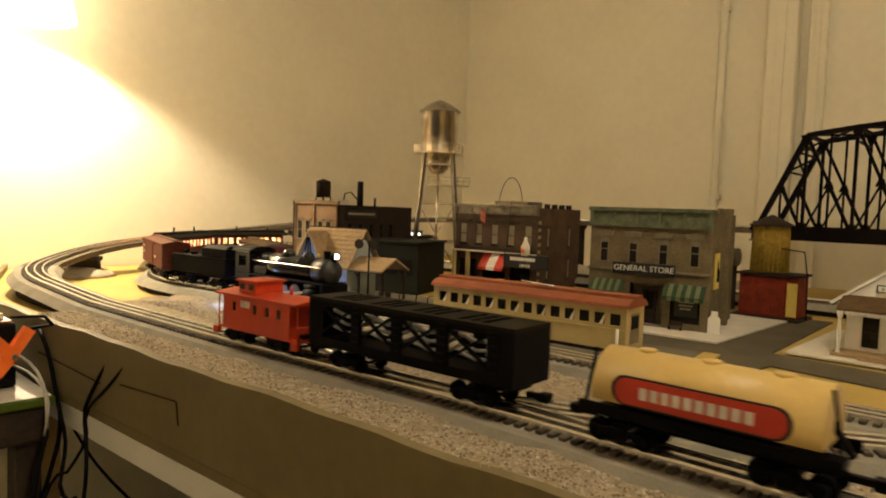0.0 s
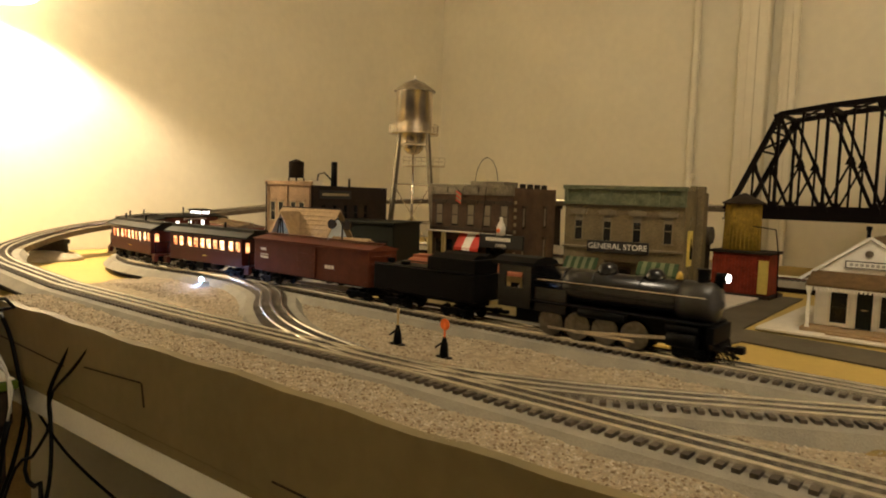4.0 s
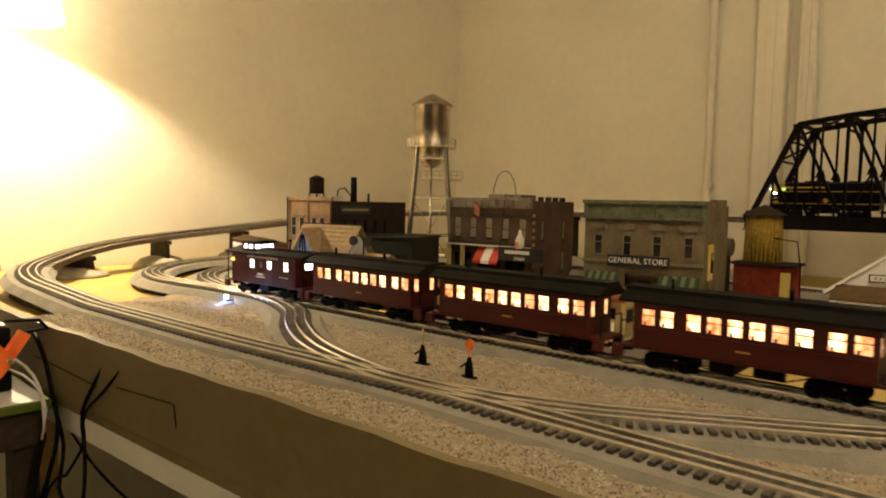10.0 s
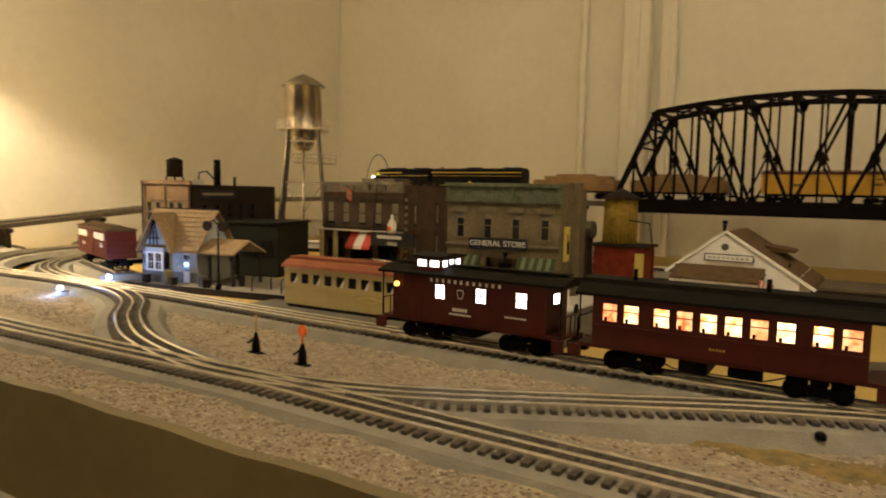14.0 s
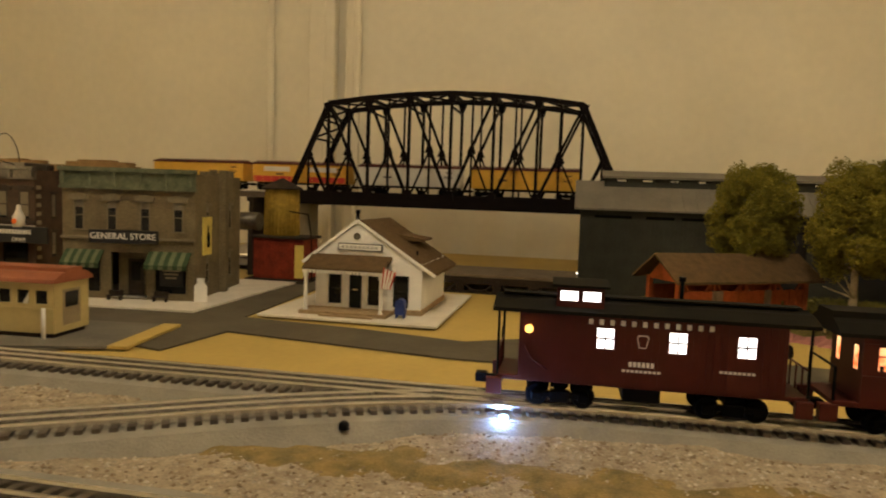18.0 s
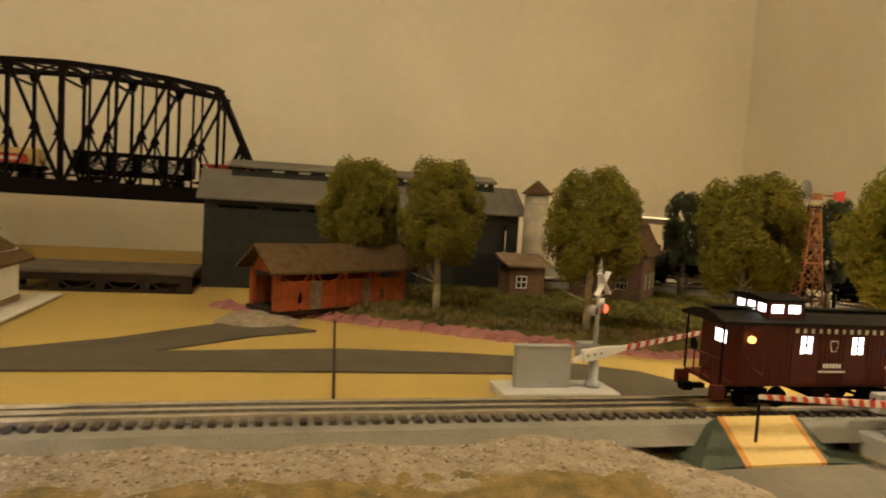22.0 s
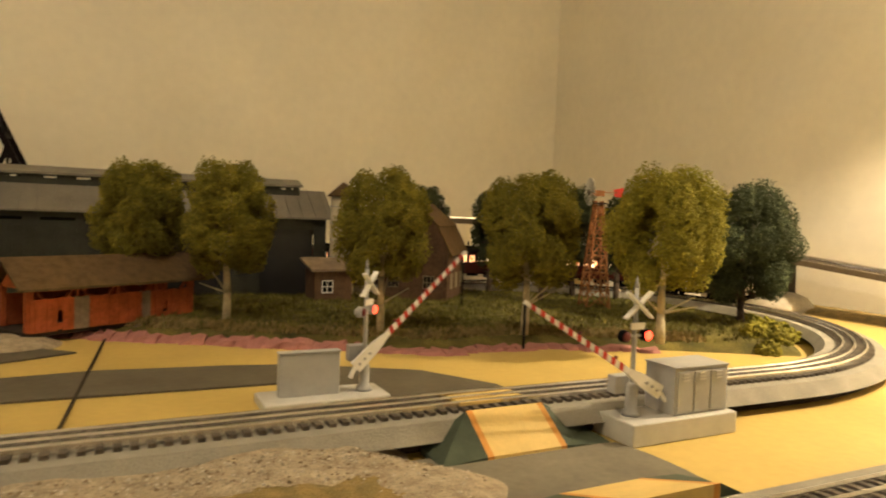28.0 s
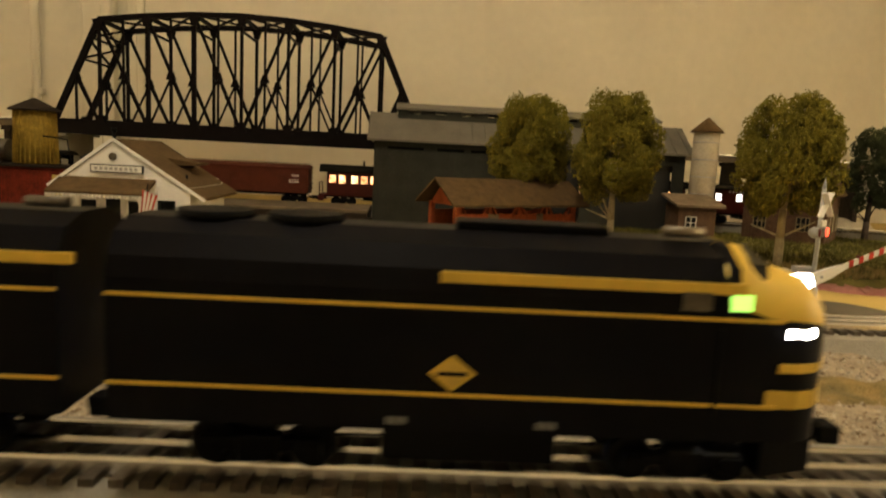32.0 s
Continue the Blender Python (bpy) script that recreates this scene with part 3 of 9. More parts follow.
# bents under the raised track
def bent(s):
    p = OUTER.at(s)
    d = OUTER.at(s + 0.01) - OUTER.at(s - 0.01)
    top = p.z - 0.0225
    if top < 0.02:
        return
    b = thing("trestle_bent", Matrix.Translation((p.x, p.y, 0)) @ Matrix.Rotation(math.atan2(d.y, d.x), 4, "Z"), "dark wooden trestle bent under the raised track", "trestle", "trestle bents under the raised track")
    part("cap", box(bmx(), -0.012, 0.012, -0.052, 0.052, top - 0.012, top, 0.001), DKWOOD, b)
    for k in range(6):
        y = -0.040 + 0.016 * k
        part("post", bar(bmx(), (0, y * 1.12, 0.004), (0, y, top - 0.012), 0.0125, 0.016), DKWOOD, b)
    rise = min(0.042, top * 0.42)
    part("foot", turn_profile(bmx(), [(0.085, 0.0), (0.078, rise * 0.35), (0.062, rise * 0.8), (0.04, rise), (0.004, rise * 1.08)], 18), PLASTER, b, "pale plaster footing mound")


for s in (3.79, 4.2, 4.5, 4.75, 5.15, 5.5, 7.45, 7.95, 8.4, 8.8, 9.1, 9.38, 9.66, 9.97):
    bent(s)


# ---- the town ----
def brick_mat(name, brick, mortar, sx=0.0046, sy=0.0016):
    m = mat(name, brick, 0.85, vary=0.2, scale=25, bump=0.3, bump_scale=300)
    nt = m.node_tree
    b = nt.nodes["Principled BSDF"]
    src = b.inputs["Base Color"].links[0].from_socket
    tc = nt.nodes.new("ShaderNodeTexCoord")
    sep = nt.nodes.new("ShaderNodeSeparateXYZ")
    nt.links.new(tc.outputs["Object"], sep.inputs[0])
    add = nt.nodes.new("ShaderNodeMath")
    nt.links.new(sep.outputs[0], add.inputs[0])
    nt.links.new(sep.outputs[1], add.inputs[1])
    com = nt.nodes.new("ShaderNodeCombineXYZ")
    nt.links.new(add.outputs[0], com.inputs[0])
    nt.links.new(sep.outputs[2], com.inputs[1])
    bt = nt.nodes.new("ShaderNodeTexBrick")
    bt.inputs["Scale"].default_value = 1.0
    bt.inputs["Brick Width"].default_value, bt.inputs["Row Height"].default_value = sx, sy
    bt.inputs["Mortar Size"].default_value = 0.00022
    bt.inputs["Color1"].default_value, bt.inputs["Color2"].default_value = (1, 1, 1, 1), (0.72, 0.72, 0.72, 1)
    bt.inputs["Mortar"].default_value = (*[min(2.0, q / max(c, 0.01)) for q, c in zip(mortar, brick)], 1)
    nt.links.new(com.outputs[0], bt.inputs["Vector"])
    mx = nt.nodes.new("ShaderNodeMix")
    mx.data_type, mx.blend_type = "RGBA", "MULTIPLY"
    mx.inputs["Factor"].default_value = 1.0
    nt.links.new(src, mx.inputs["A"])
    nt.links.new(bt.outputs["Color"], mx.inputs["B"])
    nt.links.new(mx.outputs["Result"], b.inputs["Base Color"])
    return m


TANBRICK = brick_mat("tan_brick", (0.185, 0.146, 0.078), (0.15, 0.12, 0.068))
REDBRICK = brick_mat("dark_red_brick", (0.092, 0.054, 0.034), (0.07, 0.048, 0.034))
PINKBRICK = brick_mat("pale_brick", (0.27, 0.165, 0.088), (0.22, 0.155, 0.095))
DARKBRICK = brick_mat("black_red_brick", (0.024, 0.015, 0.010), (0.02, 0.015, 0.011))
GREENCOR = mat("green_cornice", (0.125, 0.13, 0.078), 0.8, vary=0.25, scale=70, second=(0.065, 0.085, 0.048))
TRIM = mat("tan_stone_trim", (0.26, 0.215, 0.135), 0.75, vary=0.12, scale=60)
GLASS = mat("dark_window_glass", (0.012, 0.012, 0.012), 0.12, vary=0.1)
BLIND = mat("window_blind", (0.20, 0.17, 0.12), 0.8, vary=0.1)
BLKSIGN = mat("black_sign", (0.012, 0.012, 0.012), 0.5)
AWN_G = mat("awning_green", (0.030, 0.056, 0.024), 0.8, vary=0.1)
AWN_W = mat("awning_cream", (0.13, 0.145, 0.08), 0.8, vary=0.1)
YELSIGN = mat("yellow_sign", (0.62, 0.5, 0.12), 0.6, vary=0.1)
BROWNROOF = mat("brown_shingle", (0.10, 0.062, 0.026), 0.9, vary=0.2, scale=80, bump=0.5, bump_scale=400)
TANROOF = mat("tan_shingle", (0.30, 0.21, 0.115), 0.9, vary=0.15, scale=80, bump=0.4, bump_scale=400)
TARROOF = mat("tar_roof", (0.04, 0.036, 0.03), 0.9, vary=0.2)
CLAP = mat("white_clapboard", (0.86, 0.85, 0.82), 0.55, vary=0.05, scale=40)
DKGREEN = mat("dark_green_paint", (0.005, 0.007, 0.004), 0.6)
SILVER = mat("tinplate_silver", (0.72, 0.66, 0.57), 0.27, 0.95, vary=0.25, scale=25)
DKSILVER = mat("dull_metal", (0.17, 0.15, 0.12), 0.45, 0.8, vary=0.3, scale=30)
CREAM = mat("cream_paint", (0.46, 0.37, 0.165), 0.5, vary=0.07, scale=40)
ROOFRED = mat("red_brown_roof", (0.26, 0.085, 0.04), 0.6, vary=0.12, scale=40)
RUST = mat("rust_red_paint", (0.20, 0.028, 0.012), 0.7, vary=0.25, scale=50)
STAVE = mat("yellow_tank_wood", (0.27, 0.18, 0.025), 0.75, vary=0.25, scale=60)
BLUEBOX = mat("mailbox_blue", (0.02, 0.045, 0.22), 0.4)
FLAGRED = mat("flag_red", (0.5, 0.06, 0.04), 0.7)
GREYWALL = mat("grey_siding", (0.033, 0.034, 0.026), 0.8, vary=0.18, scale=30, bump=0.2)
GREYROOF = mat("grey_metal_roof", (0.16, 0.145, 0.115), 0.6, vary=0.12, scale=20)
STNBLUE = mat("pale_blue_siding", (0.42, 0.47, 0.5), 0.65, vary=0.06, scale=40)
STNGREY = mat("grey_wainscot", (0.16, 0.17, 0.19), 0.7, vary=0.08)


def sash(parent, x, z, w, h, y, m_frame, blind=True, name="window", axis="front", label="", drawn=0.5):
    """A sash window: frame, sill, pane and blind, facing -y at y, or +x for a side wall."""
    m = pose(x, y, z) if axis == "front" else pose(y, x, z, 0, 0, 90)
    b = bmx()
    t = w * 0.13
    box(b, -w / 2, -w / 2 + t, -0.0022, 0.002, 0, h)
    box(b, w / 2 - t, w / 2, -0.0022, 0.002, 0, h)
    box(b, -w / 2, w / 2, -0.0024, 0.002, h - t, h)
    box(b, -w / 2, w / 2, -0.0024, 0.002, h * 0.46, h * 0.46 + t * 0.7)
    win = part(name, b, m_frame, parent, label)
    win.matrix_basis = m
    part("sill", box(bmx(), -w * 0.62, w * 0.62, -0.0042, 0.001, -0.0025, 0.0), m_frame, win)
    part("pane", box(bmx(), -w / 2 + t * 0.5, w / 2 - t * 0.5, -0.0004, 0.0006, 0, h - t * 0.5), GLASS, win)
    if blind:
        part("blind", box(bmx(), -w / 2 + t, w / 2 - t, -0.0010, -0.0005, h * drawn, h - t), BLIND, win)
    return win


def cornice(parent, w, z, h, y, m, n):
    b = bmx()
    box(b, -0.004, w + 0.004, y - 0.010, y + 0.002, z + h - 0.008, z + h, 0.001)
    box(b, -0.002, w + 0.002, y - 0.0045, y + 0.002, z, z + h - 0.008)
    box(b, -0.003, w + 0.003, y - 0.007, y + 0.002, z - 0.004, z)
    c = part("cornice", b, m, parent, "weathered green pressed metal cornice")
    for k in range(n):
        x = 0.004 + (w - 0.008) * k / (n - 1)
        part("bracket", box(bmx(), x - 0.003, x + 0.003, y - 0.0085, y - 0.002, z + 0.001, z + h - 0.008, 0.0008), m, c)


def awning(parent, x0, x1, y, z, drop, out, ma, mb, n=9):
    aw = part("awning", bar(bmx(), (x0, y - out, z - drop), (x1, y - out, z - drop), 0.0012), ma, parent, "striped cloth awning")
    for k in range(n):
        a, b = x0 + (x1 - x0) * k / n, x0 + (x1 - x0) * (k + 1) / n
        bm = bmx()
        prism(bm, [(y, z), (y, z + 0.001), (y - out * 0.5, z - drop * 0.42 + 0.001), (y - out, z - drop + 0.001), (y - out, z - drop - 0.007), (y - out + 0.001, z - drop - 0.007), (y - out + 0.001, z - drop)], "x", a, b)
        part("stripe", bm, ma if k % 2 == 0 else mb, aw)


def shop(name, m, w, d, h, brick, trim, label, bays, n_side, sash_w=0.08, sash_h=0.22, sash_z=0.53, drawn=0.5):
    """A two-storey brick shop: front at y = 0, side walls running back."""
    s = thing(name, m, label, "model building")
    ww, wh, wz = w * sash_w, h * sash_h, h * sash_z
    holes = [(w * (k + 0.5) / bays - ww / 2, w * (k + 0.5) / bays + ww / 2, wz, wz + wh) for k in range(bays)]
    holes += [(w * 0.05, w * 0.30, 0.012, h * 0.32), (w * 0.36, w * 0.64, 0.002, h * 0.36), (w * 0.69, w * 0.95, 0.012, h * 0.32)]
    part("front_wall", wall_with_holes(bmx(), 0, w, 0.0, h, holes, "y", 0.0, 0.006), brick, s)
    sh = [(d * (k + 0.5) / n_side - 0.008, d * (k + 0.5) / n_side + 0.008, z, z + wh * 0.9) for k in range(n_side) for z in (h * 0.12, wz)]
    part("side_wall", wall_with_holes(bmx(), 0.006, d, 0, h * 0.97, sh, "x", w - 0.006, w), brick, s)
    part("side_wall", box(bmx(), 0, 0.006, 0.006, d, 0, h * 0.97), brick, s)
    part("back_wall", box(bmx(), 0.006, w - 0.006, d - 0.006, d, 0, h * 0.94), brick, s)
    part("roof", box(bmx(), 0.006, w - 0.006, 0.006, d - 0.006, h * 0.9, h * 0.91), TARROOF, s)
    for k in range(bays):
        x = w * (k + 0.5) / bays
        sash(s, x, wz, ww, wh, 0.002, trim, drawn=drawn)
        part("lintel", prism(bmx(), [(x - ww * 0.85, wz + wh), (x + ww * 0.85, wz + wh), (x + ww * 0.95, wz + wh + 0.009), (x, wz + wh + 0.012), (x - ww * 0.95, wz + wh + 0.009)], "y", -0.004, 0.001), trim, s)
    for k in range(n_side):
        for z in (h * 0.12, wz):
            sash(s, d * (k + 0.5) / n_side, z, 0.016, wh * 0.9, w - 0.002, trim, axis="side", drawn=drawn)
            part("lintel", box(bmx(), w - 0.001, w + 0.003, d * (k + 0.5) / n_side - 0.012, d * (k + 0.5) / n_side + 0.012, z + wh * 0.9, z + wh * 0.9 + 0.005), trim, s)
    part("belt_course", box(bmx(), -0.002, w + 0.002, -0.005, 0.001, h * 0.455, h * 0.475, 0.0008), trim, s)
    for x0, x1 in ((0.05, 0.30), (0.69, 0.95)):
        f = part("shop_window", box(bmx(), w * x0, w * x1, 0.001, 0.0025, 0.012, h * 0.32), GLASS, s, "dark shop window")
        for q in (x0, x1 - 0.012):
            part("mullion", box(bmx(), w * q, w * (q + 0.012), -0.002, 0.003, 0.012, h * 0.32), brick, f)
    return s


# general store
STORE = pose(-0.66, 0.995, 0.0065, 0, 0, 10)
W, D, H = 0.235, 0.24, 0.231
STORETRIM = mat("tan_store_trim", (0.17, 0.142, 0.088), 0.75, vary=0.12, scale=60)
store = shop("general_store", STORE, W, D, H, TANBRICK, STORETRIM, "two-storey tan brick general store with green cornice", 4, 2, drawn=0.74)
cornice(store, W, H - 0.034, 0.034, 0.0, GREENCOR, 6)
part("recess_back", box(bmx(), W * 0.36, W * 0.64, 0.03, 0.034, 0.002, H * 0.36), TANBRICK, store)
dr = part("door", box(bmx(), W * 0.44, W * 0.56, 0.027, 0.0295, 0.003, H * 0.30), DKWOOD, store, "dark panelled shop door")
part("door_pane", box(bmx(), W * 0.465, W * 0.535, 0.0262, 0.0272, H * 0.13, H * 0.28), GLASS, dr)
awning(store, W * 0.03, W * 0.32, -0.001, H * 0.37, 0.022, 0.022, AWN_G, AWN_W)
awning(store, W * 0.66, W * 0.98, -0.001, H * 0.37, 0.022, 0.022, AWN_G, AWN_W)
sg = part("name_board", box(bmx(), W * 0.22, W * 0.74, -0.010, -0.006, H * 0.43, H * 0.53, 0.0008), BLKSIGN, store, "black name board with white lettering")
letters("GENERAL STORE", 0.0155, WHITE, sg, pose(W * 0.48, -0.0105, H * 0.482, 90), spacing=1.0)
ws = part("window_sign", box(bmx(), W * 0.74, W * 0.92, -0.003, -0.001, H * 0.11, H * 0.27, 0.0005), BLKSIGN, store, "black window sign with pale marks")
for k in range(3):
    part("mark", box(bmx(), W * (0.765 + 0.01 * k), W * (0.895 - 0.012 * k), -0.0036, -0.0031, H * (0.225 - 0.028 * k), H * (0.24 - 0.028 * k)), TRIM, ws)
ys = part("wall_sign", box(bmx(), W, W + 0.003, 0.034, 0.074, H * 0.34, H * 0.64, 0.0008), YELSIGN, store, "yellow painted wall sign with dark bottle shape")
part("bottle_shape", turn_profile(bmx(), [(0.0035, 0), (0.004, 0.02), (0.0015, 0.03), (0.0015, 0.04)], 10, at=(W + 0.003, 0.054, H * 0.40)), BLK, ys)
for k in range(4):
    part("chimney_pot", box(bmx(), W - 0.012, W - 0.001, 0.05 + 0.045 * k, 0.068 + 0.045 * k, H * 0.955, H * (1.0 + 0.02 * (k % 2)), 0.001), TANBRICK, store)
part("flue", box(bmx(), W - 0.002, W + 0.012, 0.118, 0.140, 0.0, H * 1.02, 0.001), TANBRICK, store, "tall brick chimney breast")
part("roof_vent", box(bmx(), W * 0.1, W * 0.5, 0.08, 0.14, H * 0.91, H * 1.005, 0.002), WOOD, store)
for x in (0.1, 0.18):
    bench = thing("shop_bench", STORE @ pose(x, -0.014, 0), "small dark wooden bench before the shop", "bench", "benches before the shop")
    part("seat", box(bmx(), -0.013, 0.013, -0.005, 0.004, 0.007, 0.0085), DKWOOD, bench)
    part("back", box(bmx(), -0.013, 0.013, 0.004, 0.0052, 0.0085, 0.017), DKWOOD, bench)
    for q in (-0.011, 0.011):
        part("leg", box(bmx(), q - 0.001, q + 0.001, -0.005, 0.004, 0, 0.007), DKWOOD, bench)
milk = thing("bottle_board", STORE @ pose(W + 0.012, -0.002, 0, 0, 0, 10), "white cut-out milk bottle board on the pavement", "sign")
part("board", prism(bmx(), [(-0.011, 0), (0.011, 0), (0.011, 0.028), (0.006, 0.034), (0.006, 0.042), (-0.006, 0.042), (-0.006, 0.034), (-0.011, 0.028)], "y", -0.0012, 0.0012), WHITE, milk)

# diner
DIN = pose(-1.318, 1.315, 0, 0, 0, 2)
W, D, H = 0.295, 0.235, 0.243
DINERTRIM = mat("dark_painted_trim", (0.05, 0.036, 0.026), 0.7, vary=0.15, scale=60)
diner = shop("diner_building", DIN, W, D, H, REDBRICK, DINERTRIM, "two-storey dark red brick diner with dark sign", 5, 2, 0.10, 0.27, 0.50, 0.06)
cornice(diner, W, H - 0.026, 0.026, 0.0, DKSILVER, 6)
part("name_board", box(bmx(), W * 0.70, W * 1.20, -0.034, -0.028, H * 0.27, H * 0.43, 0.001), BLKSIGN, diner, "black diner name board")
letters("DINER", 0.0125, WHITE, diner, pose(W * 0.95, -0.0345, H * 0.300, 90))
for k in range(11):
    part("mark", box(bmx(), W * 0.78 + 0.0076 * k, W * 0.78 + 0.0076 * k + 0.0056, -0.0348, -0.0341, H * 0.355, H * 0.395), WHITE, diner)
awning(diner, W * 0.40, W * 0.695, -0.004, H * 0.415, 0.042, 0.034, REDPAINT, WHITE, 3)
part("canopy", box(bmx(), 0, W * 1.0, -0.026, 0, H * 0.415, H * 0.43, 0.001), CONCRETE, diner)
for q in (0.02, 0.20):
    part("canopy_post", box(bmx(), W * q, W * q + 0.011, -0.024, -0.014, 0.0, H * 0.415, 0.001), CREAM, diner, "cream canopy post")
for k in range(9):
    part("quoin", box(bmx(), W - 0.001, W + 0.0022, 0.004, 0.016, H * (0.10 + 0.085 * k), H * (0.14 + 0.085 * k)), TRIM, diner)
bt = part("bottle_sign", turn_profile(bmx(), [(0.012, 0), (0.013, 0.024), (0.0045, 0.042), (0.0045, 0.05), (0.001, 0.052)], 14, at=(W * 0.94, -0.03, H * 0.42)), WHITE, diner, "white bottle shaped rooftop sign")
part("spot", turn_profile(bmx(), [(0.006, -0.0005), (0.006, 0.0005)], 12, "y", (W * 0.94, -0.0435, H * 0.42 + 0.014)), ORANGE, bt)
fl = part("flag_pole", rod(bmx(), (W * 0.43, -0.001, H * 0.84), (W * 0.39, -0.03, H * 0.95), 0.0008), BLK, diner)
for k in range(5):
    fz = H * (0.925 - 0.024 * k)
    part("flag_stripe", prism(bmx(), [(W * 0.39, fz), (W * 0.45, fz - 0.010), (W * 0.45 - 0.002, fz - 0.0155), (W * 0.39 - 0.002, fz - 0.0055)], "y", -0.029 - 0.0003 * (k % 2), -0.0275), FLAGRED if k % 2 == 0 else TRIM, fl)
hoop = [(W * 0.51 + 0.042 * math.cos(a), 0.07, H + 0.082 * math.sin(a)) for a in [k * math.pi / 14 for k in range(15)]]
part("wire_hoop", tube(bmx(), hoop, 0.0011, 6), BLK, diner, "bent black wire on the roof")
drop_wire = [(W * 0.65, 0.06, H + 0.004), (W * 0.70, -0.004, H + 0.012), (W * 0.71, -0.014, H * 0.9), (W * 0.69, -0.010, H * 0.66), (W * 0.68, -0.016, H * 0.45), (W * 0.70, -0.03, H * 0.40)]
part("drop_wire", tube(bmx(), drop_wire, 0.001, 6), BLK, diner, "thin black wire hanging down the front")
part("roof_tray", box(bmx(), W * 0.36, W * 0.76, 0.05, 0.13, H * 0.91, H * 1.045, 0.001), DKSILVER, diner)
for k in range(4):
    part("chimney", box(bmx(), W - 0.014, W - 0.002, 0.05 + 0.04 * k, 0.065 + 0.04 * k, H * 0.95, H * 1.02, 0.001), DARKBRICK, diner)

# brewery-like brown block at the left wall
BB = pose(-1.50, 0.845, 0, 0, 0, 10)
bw = thing("corner_factory", BB, "pale and dark brick factory block with roof tank", "model building")
W, D, H = 0.155, 0.33, 0.231
fh = [(x, x + 0.021, z, z + 0.050) for x in (0.014, 0.043, 0.088, 0.117) for z in (0.06, 0.13)]
part("front_wall", wall_with_holes(bmx(), 0, W, 0, H, fh, "y", 0.0, 0.006), PINKBRICK, bw, "pale pink brick front wall")
for x in (0.014, 0.043, 0.088, 0.117):
    for z in (0.06, 0.13):
        sash(bw, x + 0.0105, z, 0.021, 0.050, 0.002, TRIM, False)
        part("lintel", box(bmx(), x - 0.003, x + 0.024, -0.002, 0.001, z + 0.050, z + 0.056, 0.0006), PINKBRICK, bw)
part("pilaster", box(bmx(), 0.073, 0.079, -0.003, 0.0, 0.0, H - 0.009), PINKBRICK, bw)
dh = [(0.04 + 0.045 * k, 0.06 + 0.045 * k, z, z + 0.045) for k in range(5) for z in (0.05, 0.13)]
part("side_wall", wall_with_holes(bmx(), 0.006, D, 0, H * 0.97, dh, "x", W, W + 0.006), DARKBRICK, bw, "near-black brick side wall")
for k in range(5):
    for z in (0.05, 0.13):
        sash(bw, 0.05 + 0.045 * k, z, 0.02, 0.045, W + 0.003, DARKBRICK, False, axis="side")
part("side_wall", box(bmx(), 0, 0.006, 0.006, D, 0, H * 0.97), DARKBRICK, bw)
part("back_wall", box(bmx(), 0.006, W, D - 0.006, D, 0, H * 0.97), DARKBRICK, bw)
part("roof", box(bmx(), 0.006, W, 0.006, D - 0.006, H * 0.9, H * 0.92), TARROOF, bw)
part("parapet", box(bmx(), -0.003, W + 0.009, -0.004, 0.004, H - 0.008, H + 0.003, 0.001), PINKBRICK, bw)
sb = part("side_sign", box(bmx(), W + 0.006, W + 0.008, 0.03, 0.16, H * 0.82, H * 0.92), BLKSIGN, bw, "black wall sign with pale lettering")
part("mark", box(bmx(), W + 0.008, W + 0.0086, 0.04, 0.15, H * 0.855, H * 0.885), TRIM, sb)
tk = part("roof_tank", turn_profile(bmx(), [(0.02, 0), (0.02, 0.042), (0.021, 0.043), (0.003, 0.05)], 18, at=(0.07, 0.04, H + 0.012)), DKWOOD, bw, "dark wooden roof tank")
for dx, dy in ((-0.014, -0.014), (0.014, -0.014), (-0.014, 0.014), (0.014, 0.014)):
    part("tank_leg", bar(bmx(), (0.07 + dx, 0.04 + dy, H * 0.92), (0.07 + dx, 0.04 + dy, H + 0.012), 0.003), DKWOOD, tk)
part("chimney", rod(bmx(), (0.1, 0.16, H * 0.92), (0.1, 0.16, H + 0.062), 0.0095, 0.0085, 14), BLK, bw, "black iron smoke stack")
part("roof_hut", box(bmx(), 0.09, 0.12, 0.05, 0.09, H * 0.92, H * 1.03, 0.001), CONCRETE, bw)
part("roof_pipe", tube(bmx(), [(0.09, 0.1, H), (0.09, 0.105, H + 0.025), (0.1, 0.12, H + 0.03), (0.11, 0.15, H)], 0.002, 8), BLK, bw)
part("roof_vent", rod(bmx(), (0.09, 0.24, H * 0.9), (0.09, 0.24, H + 0.018), 0.004, 0.003), BLK, bw)
part("drain_pipe", rod(bmx(), (0.004, -0.004, 0), (0.004, -0.004, H), 0.0022), DKWOOD, bw)

dg = thing("dark_warehouse", pose(-1.328, 0.907, 0, 0, 0, 20), "low dark green flat-roofed shed behind the station", "model building")
part("wall", box(bmx(), 0, 0.20, 0, 0.17, 0, 0.130, 0.002), DKGREEN, dg)
part("roof", box(bmx(), -0.004, 0.204, -0.004, 0.174, 0.130, 0.136, 0.001), DKGREEN, dg)
for k in range(4):
    part("window", box(bmx(), 0.015 + 0.046 * k, 0.045 + 0.046 * k, -0.002, 0.001, 0.05, 0.09, 0.0006), GLASS, dg)

# water tower
wt = thing("water_tower", pose(-1.434, 1.345, 0, 0, 0, 44), "tall tinplate water tower with railed walkway", "water tower")
